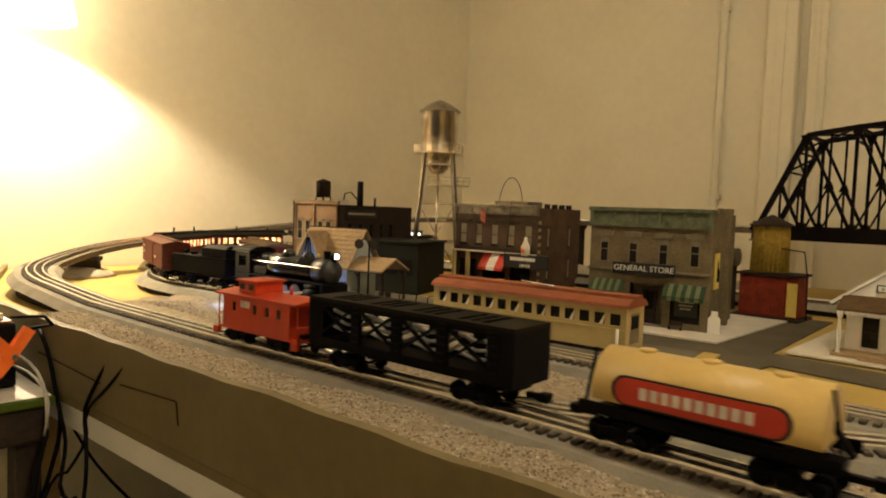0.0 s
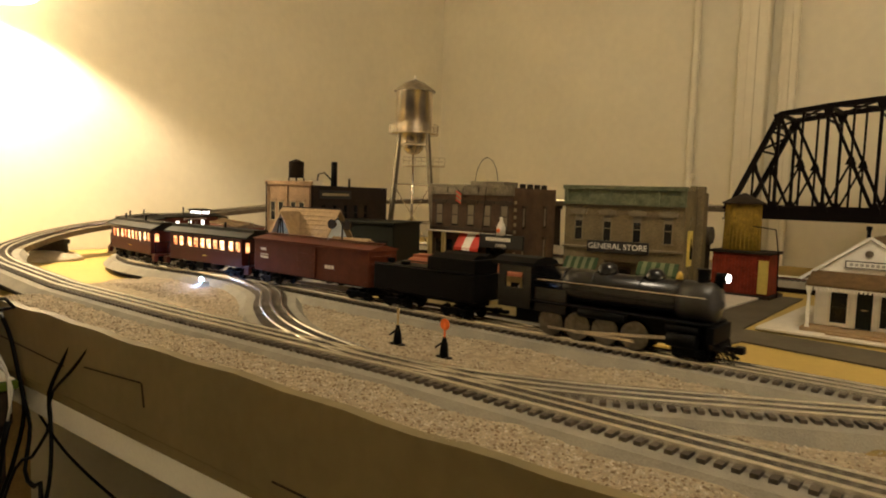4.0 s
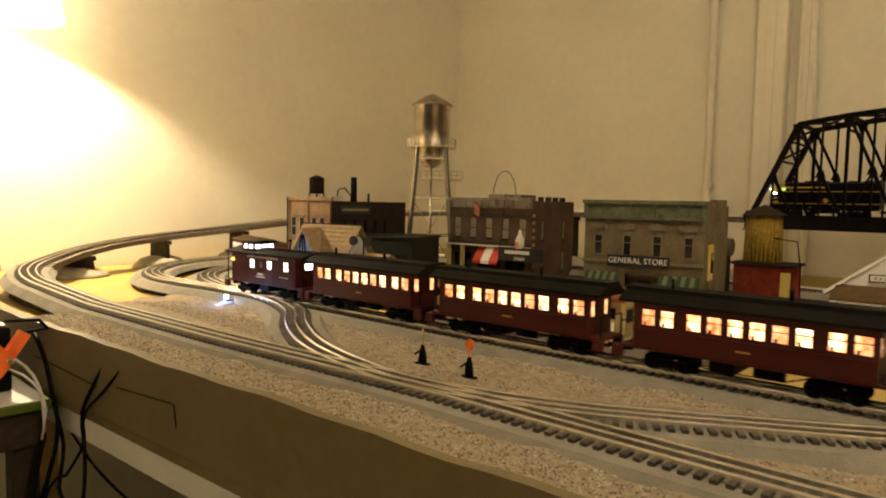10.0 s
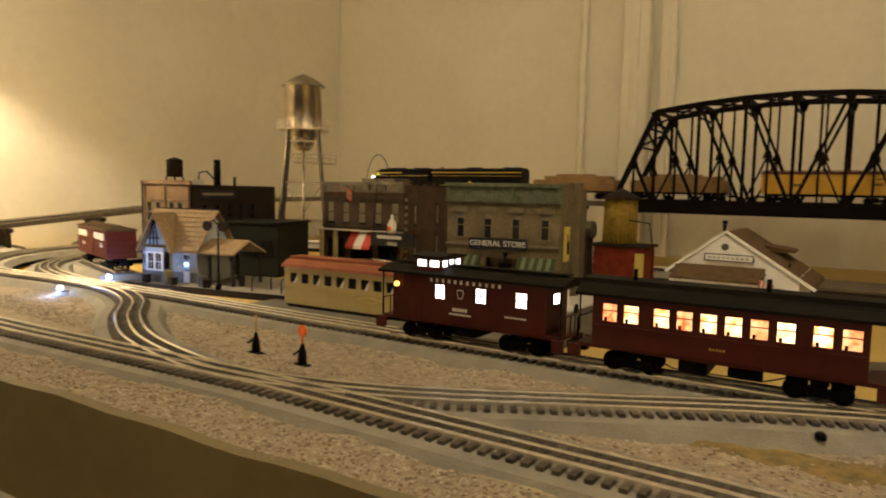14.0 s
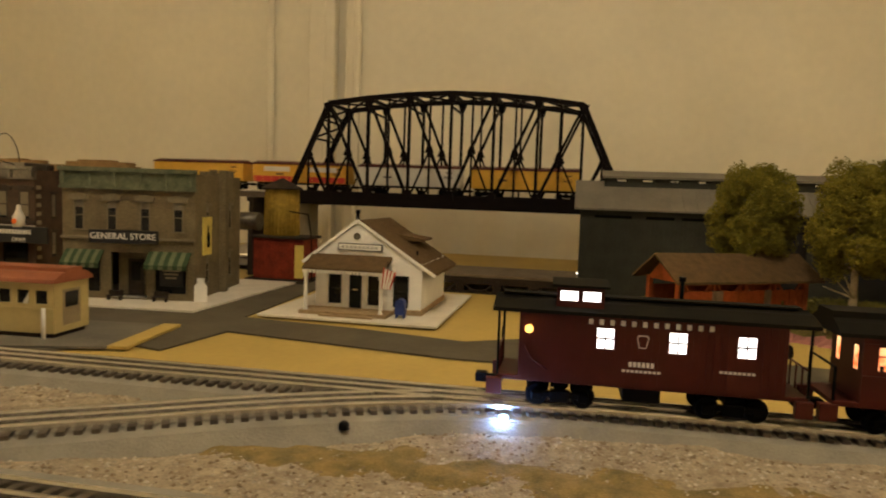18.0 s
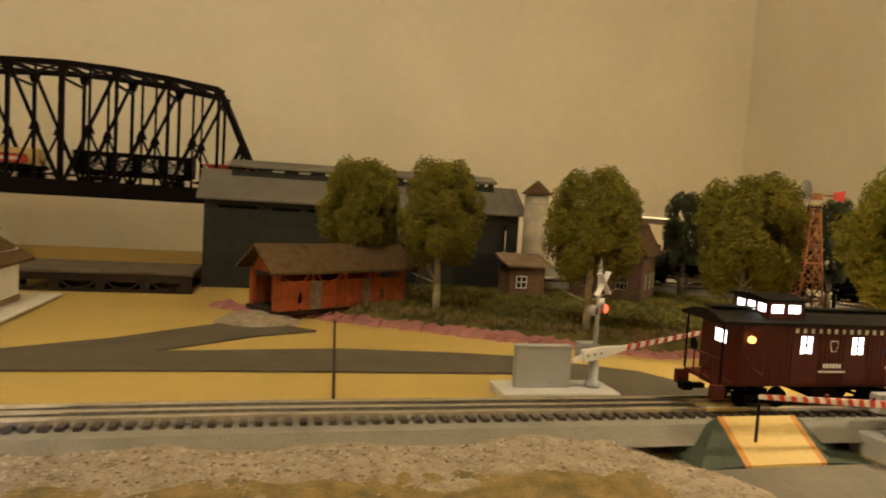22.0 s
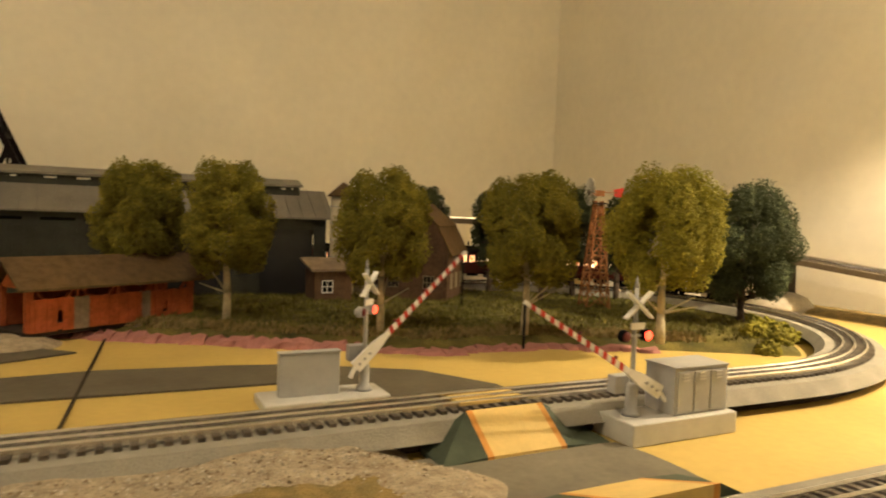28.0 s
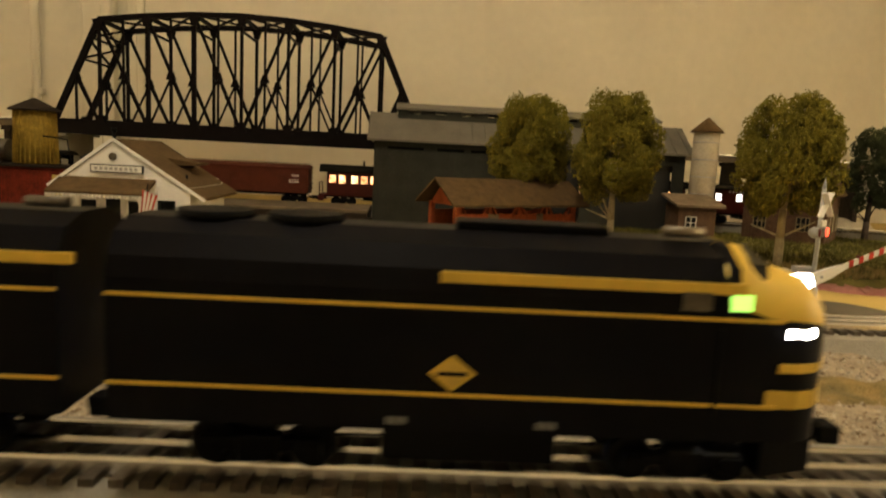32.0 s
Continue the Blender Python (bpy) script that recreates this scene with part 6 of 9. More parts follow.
part("side_wall", box(bmx(), 0.155, 0.16, 0.005, 0.235, 0, 0.115), BARNBRK, bn)
part("side_wall", box(bmx(), 0, 0.005, 0.005, 0.235, 0, 0.115), BARNBRK, bn)
for a, b in (((0.168, 0.104), (0.137, 0.168)), ((0.137, 0.168), (0.08, 0.216)), ((0.08, 0.216), (0.023, 0.168)), ((0.023, 0.168), (-0.008, 0.104))):
    part("roof_slope", prism(bmx(), [a, b, (b[0], b[1] + 0.005), (a[0] + (0.004 if a[0] > 0.1 else 0), a[1] + 0.003)], "y", -0.014, 0.25), BROWNROOF, bn, "olive brown shingled roof slope")
for k in range(22):
    part("siding_board", box(bmx(), 0.001 + 0.0072 * k, 0.0076 + 0.0072 * k, -0.0016, 0.0, 0.0, 0.113 + (0.0 if k in (0, 21) else 0.03)), BARNBRK, bn)
for x, z in ((0.035, 0.03), (0.118, 0.03), (0.072, 0.14)):
    w = part("window", box(bmx(), x - 0.013, x + 0.013, -0.0035, -0.0017, z, z + 0.03), GLASS, bn, "small paned window in pale frame")
    for q in (-0.013, -0.0045, 0.0045, 0.0115):
        part("glazing_bar", box(bmx(), x + q, x + q + 0.0015, -0.0045, -0.0034, z, z + 0.03), TRIM, w)
    for q in (0, 0.014, 0.0285):
        part("glazing_bar", box(bmx(), x - 0.013, x + 0.013, -0.0045, -0.0034, z + q, z + q + 0.0015), TRIM, w)
for k in range(3):
    part("side_window", box(bmx(), 0.16, 0.162, 0.04 + 0.07 * k, 0.07 + 0.07 * k, 0.03, 0.065), TRIM, bn)
part("barn_stack", rod(bmx(), (0.08, 0.05, 0.21), (0.08, 0.05, 0.235), 0.006, 0.005), DKWOOD, bn)
si = thing("silo", pose(0.975, 1.47, 0.0), "pale grey round silo with dark conical cap", "silo")
part("drum", turn_profile(bmx(), [(0.028, 0), (0.028, 0.245)], 24), mat("pale_silo_metal", (0.42, 0.37, 0.27), 0.6, vary=0.15, scale=30), si)
part("cap", turn_profile(bmx(), [(0.036, 0.243), (0.034, 0.247), (0.002, 0.276)], 20), BROWNROOF, si)
for k in range(6):
    part("hoop", turn_profile(bmx(), [(0.0285, 0.03 + 0.038 * k), (0.0290, 0.031 + 0.038 * k), (0.0285, 0.032 + 0.038 * k)], 20), GREYPL, si)
sd = thing("lean_to_shed", pose(0.885, 1.37, 0.0, 0, 0, 4), "small dark shed with pale framed window", "shed")
part("wall", box(bmx(), 0, 0.085, 0, 0.06, 0, 0.085, 0.001), BARNBRK, sd)
part("roof", prism(bmx(), [(-0.015, 0.082), (0.065, 0.102), (0.065, 0.107), (-0.015, 0.087)], "x", -0.012, 0.097), GREYBD, sd)
w = part("window", box(bmx(), 0.015, 0.04, -0.003, 0.0, 0.035, 0.062), GLASS, sd)
for q in (0.015, 0.0267, 0.0385):
    part("glazing_bar", box(bmx(), q, q + 0.0016, -0.004, -0.003, 0.035, 0.062), WHITE, w)
for q in (0.035, 0.048, 0.0605):
    part("glazing_bar", box(bmx(), 0.015, 0.0401, -0.004, -0.003, q, q + 0.0016), WHITE, w)

# windmill
WM = pose(1.45, 1.15, 0.018, 0, 0, -18)
RUSTW = mat("rusty_tower_steel", (0.30, 0.13, 0.05), 0.6, 0.3, vary=0.25, scale=80)
wm = thing("farm_windmill", WM, "rusty lattice farm windmill with red tail vane", "windmill")
for sx, sy in ((-1, -1), (1, -1), (1, 1), (-1, 1)):
    part("leg", bar(bmx(), (sx * 0.026, sy * 0.026, 0), (sx * 0.007, sy * 0.007, 0.235), 0.0035), RUSTW, wm)
for k in range(6):
    za, zb = 0.002 + 0.038 * k, 0.04 + 0.038 * k
    ra, rb = 0.026 - 0.019 * za / 0.235, 0.026 - 0.019 * zb / 0.235
    for (ax, ay), (bx, by) in (((-1, -1), (1, -1)), ((1, -1), (1, 1)), ((1, 1), (-1, 1)), ((-1, 1), (-1, -1))):
        part("girt", bar(bmx(), (ax * rb, ay * rb, zb), (bx * rb, by * rb, zb), 0.0024), RUSTW, wm)
        part("cross_brace", bar(bmx(), (ax * ra, ay * ra, za), (bx * rb, by * rb, zb), 0.002), RUSTW, wm)
        part("cross_brace", bar(bmx(), (bx * ra, by * ra, za), (ax * rb, ay * rb, zb), 0.002), RUSTW, wm)
part("deck", box(bmx(), -0.015, 0.015, -0.015, 0.015, 0.228, 0.231), DKWOOD, wm)
part("gear_box", box(bmx(), -0.018, 0.012, -0.005, 0.005, 0.245, 0.258, 0.001), RUSTW, wm)
fan = part("wheel", turn_profile(bmx(), [(0.004, -0.026), (0.004, -0.016)], 12, "x", (0, 0, 0.254)), DKSILVER, wm, "many-bladed metal wheel")
for k in range(18):
    b = bmx()
    prism(b, [(0.008, -0.001), (0.030, -0.0042), (0.030, 0.0042), (0.008, 0.001)], "x", -0.0004, 0.0004)
    bl = part("blade", b, LTGREY, fan)
    bl.matrix_basis = pose(-0.021, 0, 0.254) @ Matrix.Rotation(k * TAU / 18, 4, "X") @ Matrix.Rotation(radians(28), 4, "Y")
for rr in (0.016, 0.028):
    part("rim", tube(bmx(), [(-0.021, rr * math.cos(k * TAU / 20), 0.254 + rr * math.sin(k * TAU / 20)) for k in range(21)], 0.0006, 5), DKSILVER, fan)
part("tail_boom", bar(bmx(), (0.01, 0, 0.254), (0.042, 0, 0.254), 0.0024), RUSTW, wm)
part("tail_vane", prism(bmx(), [(0.034, 0.247), (0.056, 0.242), (0.056, 0.266), (0.034, 0.261)], "y", -0.0008, 0.0008), REDPAINT, wm, "red tail vane")


# ---- level crossing ----
def crossing(name, m, flip, label):
    """A crossing signal with gate: base, relay case, mast, crossbuck, lamps; the arm is hung apart."""
    t = thing(name, m, label, "crossing gate", "crossing gates")
    f = -1 if flip else 1
    hb = 0.022 if flip else 0.010
    part("base", box(bmx(), -0.115 * f if f > 0 else -0.022, 0.022 if f > 0 else 0.115, -0.028, 0.028, 0, hb, 0.0015), LTGREY, t)
    cx0, cx1 = (-0.096, -0.030) if f > 0 else (0.036, 0.108)
    deep = 0.005 if f > 0 else 0.02
    cs = part("relay_case", box(bmx(), cx0, cx1, -deep, deep, hb, hb + 0.046, 0.001), GREYPL, t, "grey relay case")
    part("case_roof", box(bmx(), cx0 - 0.001, cx1 + 0.001, -deep - 0.001, deep + 0.001, hb + 0.046, hb + 0.048, 0.0006), GREYPL, cs)
    if flip:
        for k in range(3):
            d = part("case_door", box(bmx(), cx0 + 0.003 + 0.0225 * k, cx0 + 0.0225 + 0.0225 * k, -0.0212, -0.0198, hb + 0.003, hb + 0.043, 0.0004), GREYPL, cs)
            for z in (0.034, 0.037, 0.04):
                part("louvre", box(bmx(), cx0 + 0.009 + 0.0225 * k, cx0 + 0.017 + 0.0225 * k, -0.0222, -0.0212, hb + z, hb + z + 0.0015), LTGREY, d)
    part("mast_foot", turn_profile(bmx(), [(0.0095, hb), (0.0085, hb + 0.004), (0.006, hb + 0.006), (0.006, hb + 0.028), (0.0032, hb + 0.032)], 14), GREYPL, t)
    part("mast", rod(bmx(), (0, 0, hb), (0, 0, 0.146), 0.0026, 0.0022, 10), GREYPL, t)
    part("finial", rod(bmx(), (0, 0, 0.146), (0, 0, 0.157), 0.0024, 0.0004, 8), GREYPL, t)
    part("motor_box", box(bmx(), -0.017, 0.005, 0.004, 0.016, 0.042, 0.06, 0.0012), GREYPL, t)
    cbk = part("crossbuck", bar(bmx(), (-0.0155, -0.0035, 0.117), (0.0155, -0.0035, 0.142), 0.0016, 0.0062, up=(0, 1, 0)), WHITE, t, "white crossbuck blades")
    part("blade", bar(bmx(), (-0.0155, -0.0052, 0.142), (0.0155, -0.0052, 0.117), 0.0016, 0.0062, up=(0, 1, 0)), WHITE, cbk)
    for k in range(5):
        part("mark", box(bmx(), -0.010 + 0.0042 * k, -0.0075 + 0.0042 * k, -0.0064, -0.0058, 0.1365 - 0.0033 * k, 0.1395 - 0.0033 * k), GREYPL, cbk)
    part("track_sign", box(bmx(), -0.0085, 0.0085, -0.0045, -0.0025, 0.106, 0.1125, 0.0004), WHITE, t)
    part("lamp_bar", bar(bmx(), (-0.0135, 0, 0.0995), (0.0135, 0, 0.0995), 0.0022), GREYPL, t)
    for k, x in enumerate((-0.0135, 0.0135)):
        h = part("lamp_hood", turn_profile(bmx(), [(0.0058, -0.004), (0.0062, 0.002), (0.003, 0.006)], 16, "y", (x, 0, 0.0995)), BLK if flip else GREYPL, t)
        on = (k == 1)
        part("lens", turn_profile(bmx(), [(0.0048, -0.0046), (0.0042, -0.0054), (0.002, -0.0058)], 14, "y", (x, 0, 0.0995)), REDLIT if on else REDDARK, h, "red lit signal lens" if on else "unlit red lens")
    return t


REDLIT = mat("red_signal_lit", (1.0, 0.1, 0.05), 0.3, emit=5, emit_colour=(1.0, 0.05, 0.02))
REDDARK = mat("red_signal_dark", (0.12, 0.01, 0.01), 0.3)
GATE_A, GATE_B = pose(0.757, 0.70, 0.0), pose(0.955, 0.49, 0.0)
gate_a = crossing("crossing_signal", GATE_A, False, "grey crossing signal with relay case behind the track")
for ob in gate_a.children:
    if ob.name.split(".")[0] in ("crossbuck", "track_sign", "lamp_bar", "lamp_hood"):
        ob.matrix_basis = Matrix.Rotation(radians(42), 4, "Z")
gate_b = crossing("crossing_signal", GATE_B, True, "grey crossing signal with three-door relay case")


def gate_arm(f, parent):
    """The striped arm with its counterweight, pivoting at its own origin, reaching along +x (f = 1) or -x."""
    b = bmx()
    prism(b, [(f * -0.018, -0.007), (f * 0.012, -0.006), (f * 0.03, -0.003), (f * 0.03, 0.003), (f * 0.012, 0.006), (f * -0.018, 0.007)], "y", -0.0025, 0.0025)
    a = part("gate_arm", b, WHITE, parent, "white gate arm with red stripes")
    prism(b := bmx(), [(f * 0.03, -0.0032), (f * 0.168, -0.0018), (f * 0.168, 0.0018), (f * 0.03, 0.0032)], "y", -0.001, 0.001)
    part("beam", b, WHITE, a)
    for k in range(11):
        x, h = 0.036 + 0.0118 * k, 0.0031 - 0.0012 * k / 11
        prism(b := bmx(), [(f * x, -h), (f * (x + 0.0052), -h), (f * (x + 0.0078), h), (f * (x + 0.0026), h)], "y", -0.0015, 0.0015)
        part("red_stripe", b, REDPAINT, a)
    for x in (0.05, 0.1):
        part("arm_lamp", rod(bmx(), (f * x, 0, 0.003), (f * x, 0, 0.0058), 0.0016), REDDARK, a)
    for x in (-0.012, -0.004, 0.004):
        part("bolt", rod(bmx(), (f * x, -0.0036, 0), (f * x, -0.0024, 0), 0.0017, n=8), GREYPL, a)
    part("counter_lever", bar(bmx(), (f * -0.018, 0, 0), (f * -0.03, 0, -0.004), 0.004), WHITE, a)
    return a


arm_a = gate_arm(1, gate_a)
arm_b = gate_arm(-1, gate_b)
rest_a = part("tip_rest", rod(bmx(), (0, 0, -0.062), (0, 0, 0), 0.0013), BLK, arm_a, "black arm rest rod")
rest_b = part("tip_rest", rod(bmx(), (0, 0, -0.040), (0, 0, 0), 0.0013), BLK, arm_b, "black arm rest rod")

# road ramps over the rails
RAMPGREEN = mat("ramp_green", (0.055, 0.07, 0.045), 0.7, vary=0.15, scale=40)
RAMPYEL = mat("ramp_yellow", (0.62, 0.45, 0.16), 0.6, vary=0.08, scale=20)
RAMPEDGE = mat("ramp_orange_edge", (0.55, 0.25, 0.05), 0.6)
for name, m in (("crossing_ramp", pose(0.83, 0.45, 0)), ("crossing_ramp", pose(0.842, 0.326, 0))):
    r = thing(name, m, "green and yellow moulded road ramp to the rails", "road ramp", "road ramps at the crossing")
    if m.translation.y > 0.4:
        y0, y1, h = 0.028, 0.070, 0.034
    else:
        y0, y1, h = 0.070, -0.004, 0.030
    def wedge(xa, xb, za, zb, mm, nm):
        b = bmx()
        v = [b.verts.new(p) for p in ((xa, y0, 0), (xb, y0, 0), (xb, y1, 0), (xa, y1, 0), (xa, y0, za * 0.12 + 0.002), (xb, y0, zb * 0.12 + 0.002), (xb, y1, zb), (xa, y1, za))]
        for f in ((3, 2, 1, 0), (4, 5, 6, 7), (0, 1, 5, 4), (1, 2, 6, 5), (2, 3, 7, 6), (3, 0, 4, 7)):
            b.faces.new([v[i] for i in f])
        bmesh.ops.recalc_face_normals(b, faces=b.faces[:])
        part(nm, b, mm, r)
    wedge(-0.085, -0.041, 0.006, h, RAMPGREEN, "green_side")
    wedge(-0.041, -0.035, h, h, RAMPEDGE, "orange_edge")
    wedge(-0.035, 0.035, h, h, RAMPYEL, "yellow_deck")
    wedge(0.035, 0.041, h, h, RAMPEDGE, "orange_edge")
    wedge(0.041, 0.092, h, 0.006, RAMPGREEN, "green_side")
ms = thing("crossing_planks", pose(0.83, 0.555, 0), "yellow road panels between the rails", "road panel")
for y in (-0.008, 0.008):
    part("panel", box(bmx(), -0.036, 0.036, y - 0.006, y + 0.006, 0.0315, 0.0350, 0.0006), RAMPYEL, ms)

# switch stands with target discs
for x, y, m, lab in ((-0.531, 0.387, WOOD, "black switch stand with brown target"), (-0.457, 0.391, ORANGE, "black switch stand with orange disc")):
    st = thing("switch_stand", pose(x, y, gravel_height(x, y) - 0.001), lab, "switch stand", "switch stands in the gravel")
    part("foot", box(bmx(), -0.010, 0.010, -0.004, 0.004, 0, 0.003, 0.0006), BLK, st)
    part("body", turn_profile(bmx(), [(0.0058, 0.002), (0.0045, 0.016), (0.0028, 0.022), (0.002, 0.026)], 10), BLK, st)
    part("rod", rod(bmx(), (0, 0, 0.02), (0, 0, 0.044), 0.0012, n=8), m, st)
    part("lever", bar(bmx(), (-0.004, 0, 0.018), (-0.012, -0.002, 0.012), 0.0022), BLK, st)
    if m is ORANGE:
        part("target", turn_profile(bmx(), [(0.0068, -0.0007), (0.0068, 0.0007)], 18, "y", (0, 0, 0.041)), ORANGE, st, "orange round target")
    else:
        part("target", box(bmx(), -0.0016, 0.0016, -0.0007, 0.0007, 0.034, 0.047), WOOD, st)

# blue lamps in the gravel
for x, y, z in ((0.175, 0.523, 0.016), (-1.15, 0.468, 0.02), (-1.235, 0.608, 0.02)):
    bl = thing("track_light", pose(x, y, z), "small bright blue-white lamp in a plaster mound", "track light", "blue lamps beside the track")
    part("mound", turn_profile(bmx(), [(0.028, -0.012), (0.022, -0.004), (0.012, 0.002), (0.003, 0.004)], 16, at=(0, 0.004, 0)), ROADBED, bl)
    part("socket", box(bmx(), -0.006, 0.006, -0.006, 0.010, 0.001, 0.006, 0.001), GREYPL, bl)
    part("bulb", turn_profile(bmx(), [(0.001, -0.004), (0.0042, -0.002), (0.0048, 0.001), (0.0034, 0.004), (0.001, 0.005)], 14, at=(0, -0.004, 0.009)), LED, bl, "glowing blue-white bulb")
    lamp("track_lamp_glow", "POINT", 0.15 if x > 0 else (0.14 if x > -1.2 else 0.45), (0.24, 0.44, 1.0), pose(x, y - 0.014, z + 0.014), 0.004)

sc = thing("track_screw", pose(0.055, 0.468, 0.024), "small black screw head on the roadbed edge", "screw")
part("head", turn_profile(bmx(), [(0.0045, -0.001), (0.0045, 0.003), (0.0025, 0.005)], 10), BLK, sc)

# ---- things round the table ----
SHADE = mat("lamp_shade_cloth", (0.85, 0.75, 0.55), 0.8, emit=9.0, emit_colour=(1.0, 0.76, 0.46))
BULB = mat("lamp_bulb", (1, 0.85, 0.6), 0.4, emit=60, emit_colour=(1.0, 0.74, 0.42))
for sx, x in ((1, -2.03), (-1, 2.01)):
    fl = thing("wall_lamp", pose(x, 0.33, 0.0), "wall lamp with cream cloth shade", "wall lamp", "lamps at the side walls")
    b = bmx()
    n = 36
    rings = []
    for r, z in ((0.13, 0.70), (0.085, 0.93), (0.083, 0.93), (0.128, 0.70)):
        rings.append([b.verts.new((r * math.cos(k * TAU / n), r * math.sin(k * TAU / n), z)) for k in range(n)])
    for ra, rb in ((0, 1), (1, 2), (2, 3), (3, 0)):
        for k in range(n):
            b.faces.new((rings[ra][k], rings[ra][(k + 1) % n], rings[rb][(k + 1) % n], rings[rb][k])).smooth = True
    part("shade", b, SHADE, fl, "cream cloth lamp shade")
    part("bracket", bar(bmx(), (0, 0, 0.87), (-sx * 0.17 if sx > 0 else 0.17, 0, 0.87), 0.012), BLK, fl)
    part("bulb_neck", rod(bmx(), (0, 0, 0.80), (0, 0, 0.87), 0.014), BLK, fl)
    sp = part("spider", bar(bmx(), (-0.1, 0, 0.86), (0.1, 0, 0.86), 0.003), BLK, fl)

side_t = thing("side_table", pose(0, 0, 0), "low side shelf with green painted top edge", "side table")
GREENTOP = mat("green_table_top", (0.07, 0.11, 0.008), 0.6, vary=0.15, scale=10)
part("top", box(bmx(), -1.46, -1.018, -0.34, 0.112, -0.089, -0.075, 0.003), GREENTOP, side_t)
part("shelf_paper", box(bmx(), -1.44, -1.022, -0.30, 0.108, -0.0748, -0.0738, 0.0), WHITE, side_t, "pale paper on the shelf")
part("body", box(bmx(), -1.45, -1.024, -0.33, 0.106, -0.142, -0.0895, 0.004), DKWOOD, side_t)
for x in (-1.43, -1.05):
    for y in (-0.31, 0.08):
        part("leg", box(bmx(), x - 0.018, x + 0.018, y - 0.018, y + 0.018, -0.95, -0.1425, 0.003), DKWOOD, side_t)
tf = thing("power_supply", pose(-1.15, 0.02, -0.0737), "black model train power supply with metal terminals", "power supply")
part("case", box(bmx(), -0.08, 0.052, -0.10, 0.062, 0, 0.098, 0.004), BLK, tf)
part("terminal_plate", box(bmx(), -0.075, 0.047, -0.095, 0.057, 0.0981, 0.102, 0.001), SILVER, tf)
for k in range(4):
    part("terminal", rod(bmx(), (0.035, 0.045 - 0.016 * k, 0.102), (0.035, 0.045 - 0.016 * k, 0.112), 0.004, 0.003, 12), SILVER, tf)
part("knob", rod(bmx(), (-0.03, 0.0, 0.102), (-0.03, 0.0, 0.118), 0.014, 0.012, 18), BLK, tf)
cl = thing("spring_clamp", pose(-1.055, 0.066, -0.012), "bright orange plastic spring clamp by the power supply", "clamp")
part("jaw", bar(bmx(), (0, -0.028, -0.034), (0.0, 0.0, 0.0), 0.016, 0.018), ORANGE, cl)
part("jaw_tip", bar(bmx(), (0, -0.002, -0.002), (0.0, 0.022, 0.034), 0.016, 0.015), ORANGE, cl)
part("handle", bar(bmx(), (0.003, -0.026, 0.024), (0.003, 0.001, -0.006), 0.014, 0.017), ORANGE, cl)
part("pivot", rod(bmx(), (-0.01, 0.0, -0.004), (0.014, 0.0, -0.004), 0.004, n=12), SILVER, cl)
part("foot", bar(bmx(), (0.0, -0.028, -0.034), (0.0, -0.032, -0.0615), 0.016, 0.014), ORANGE, cl)


def cable(pts, r, label, m=None):
    c = thing("cable", pose(0, 0, 0), label, "cable", "wires hanging at the table's front")
    line = crossing_line(pts)
    k = max(4, int(line.length / 0.02))
    part("wire", tube(bmx(), [line.at(line.length * i / k) for i in range(k + 1)], r, 6), m or BLK, c)


cable([(-0.874, 0.1375, 0.006), (-0.895, 0.131, -0.02), (-0.93, 0.122, -0.075), (-0.915, 0.118, -0.105), (-0.895, 0.112, -0.15), (-0.89, 0.10, -0.22), (-0.93, 0.05, -0.45), (-0.93, 0.02, -0.94)], 0.0028, "black wire looped out of the fascia")
cable([(-0.827, 0.1375, 0.004), (-0.87, 0.129, -0.035), (-0.925, 0.122, -0.08), (-0.912, 0.117, -0.115), (-0.93, 0.10, -0.16), (-0.965, 0.08, -0.21), (-1.0, 0.0, -0.55), (-1.1, -0.05, -0.94)], 0.0022, "black wire hanging from the fascia")
cable([(-1.10, 0.112, 0.012), (-1.06, 0.114, -0.02), (-1.035, 0.116, -0.07), (-1.012, 0.116, -0.12), (-1.015, 0.10, -0.2), (-1.04, 0.05, -0.4), (-1.05, 0.0, -0.94)], 0.0035, "thick black wire hanging beside the shelf")
cable([(-1.005, 0.114, -0.10), (-0.985, 0.115, -0.14), (-0.96, 0.10, -0.19), (-0.93, 0.10, -0.20), (-0.90, 0.10, -0.215), (-0.91, 0.06, -0.5), (-0.95, 0.0, -0.94)], 0.003, "black wire sagging beside the shelf")
cable([(-1.008, 0.095, -0.13), (-1.01, 0.085, -0.18), (-1.0, 0.07, -0.26), (-1.03, 0.03, -0.5), (-1.1, -0.05, -0.94)], 0.0045, "thick black wire running to the floor")
cable([(-1.12, 0.08, 0.03), (-1.09, 0.095, 0.034), (-1.06, 0.112, 0.036), (-1.055, 0.118, 0.025), (-1.085, 0.112, 0.018), (-1.11, 0.09, 0.01)], 0.0026, "black wire looped over the power supply")
cable([(-1.095, 0.078, -0.02), (-1.05, 0.088, -0.03), (-1.03, 0.096, -0.05), (-1.015, 0.098, -0.075), (-1.013, 0.099, -0.12)], 0.0022, "grey twisted wires beside the power supply", LTGREY)
cable([(-1.095, 0.07, -0.035), (-1.05, 0.085, -0.042), (-1.025, 0.093, -0.055), (-1.014, 0.102, -0.08), (-1.012, 0.095, -0.13)], 0.0018, "grey twisted wires beside the power supply", LTGREY)
cable([(-1.06, 0.15, -0.145), (-0.95, 0.15, -0.175), (-0.8, 0.16, -0.20), (-0.5, 0.17, -0.22)], 0.002, "thin wire strung under the table")
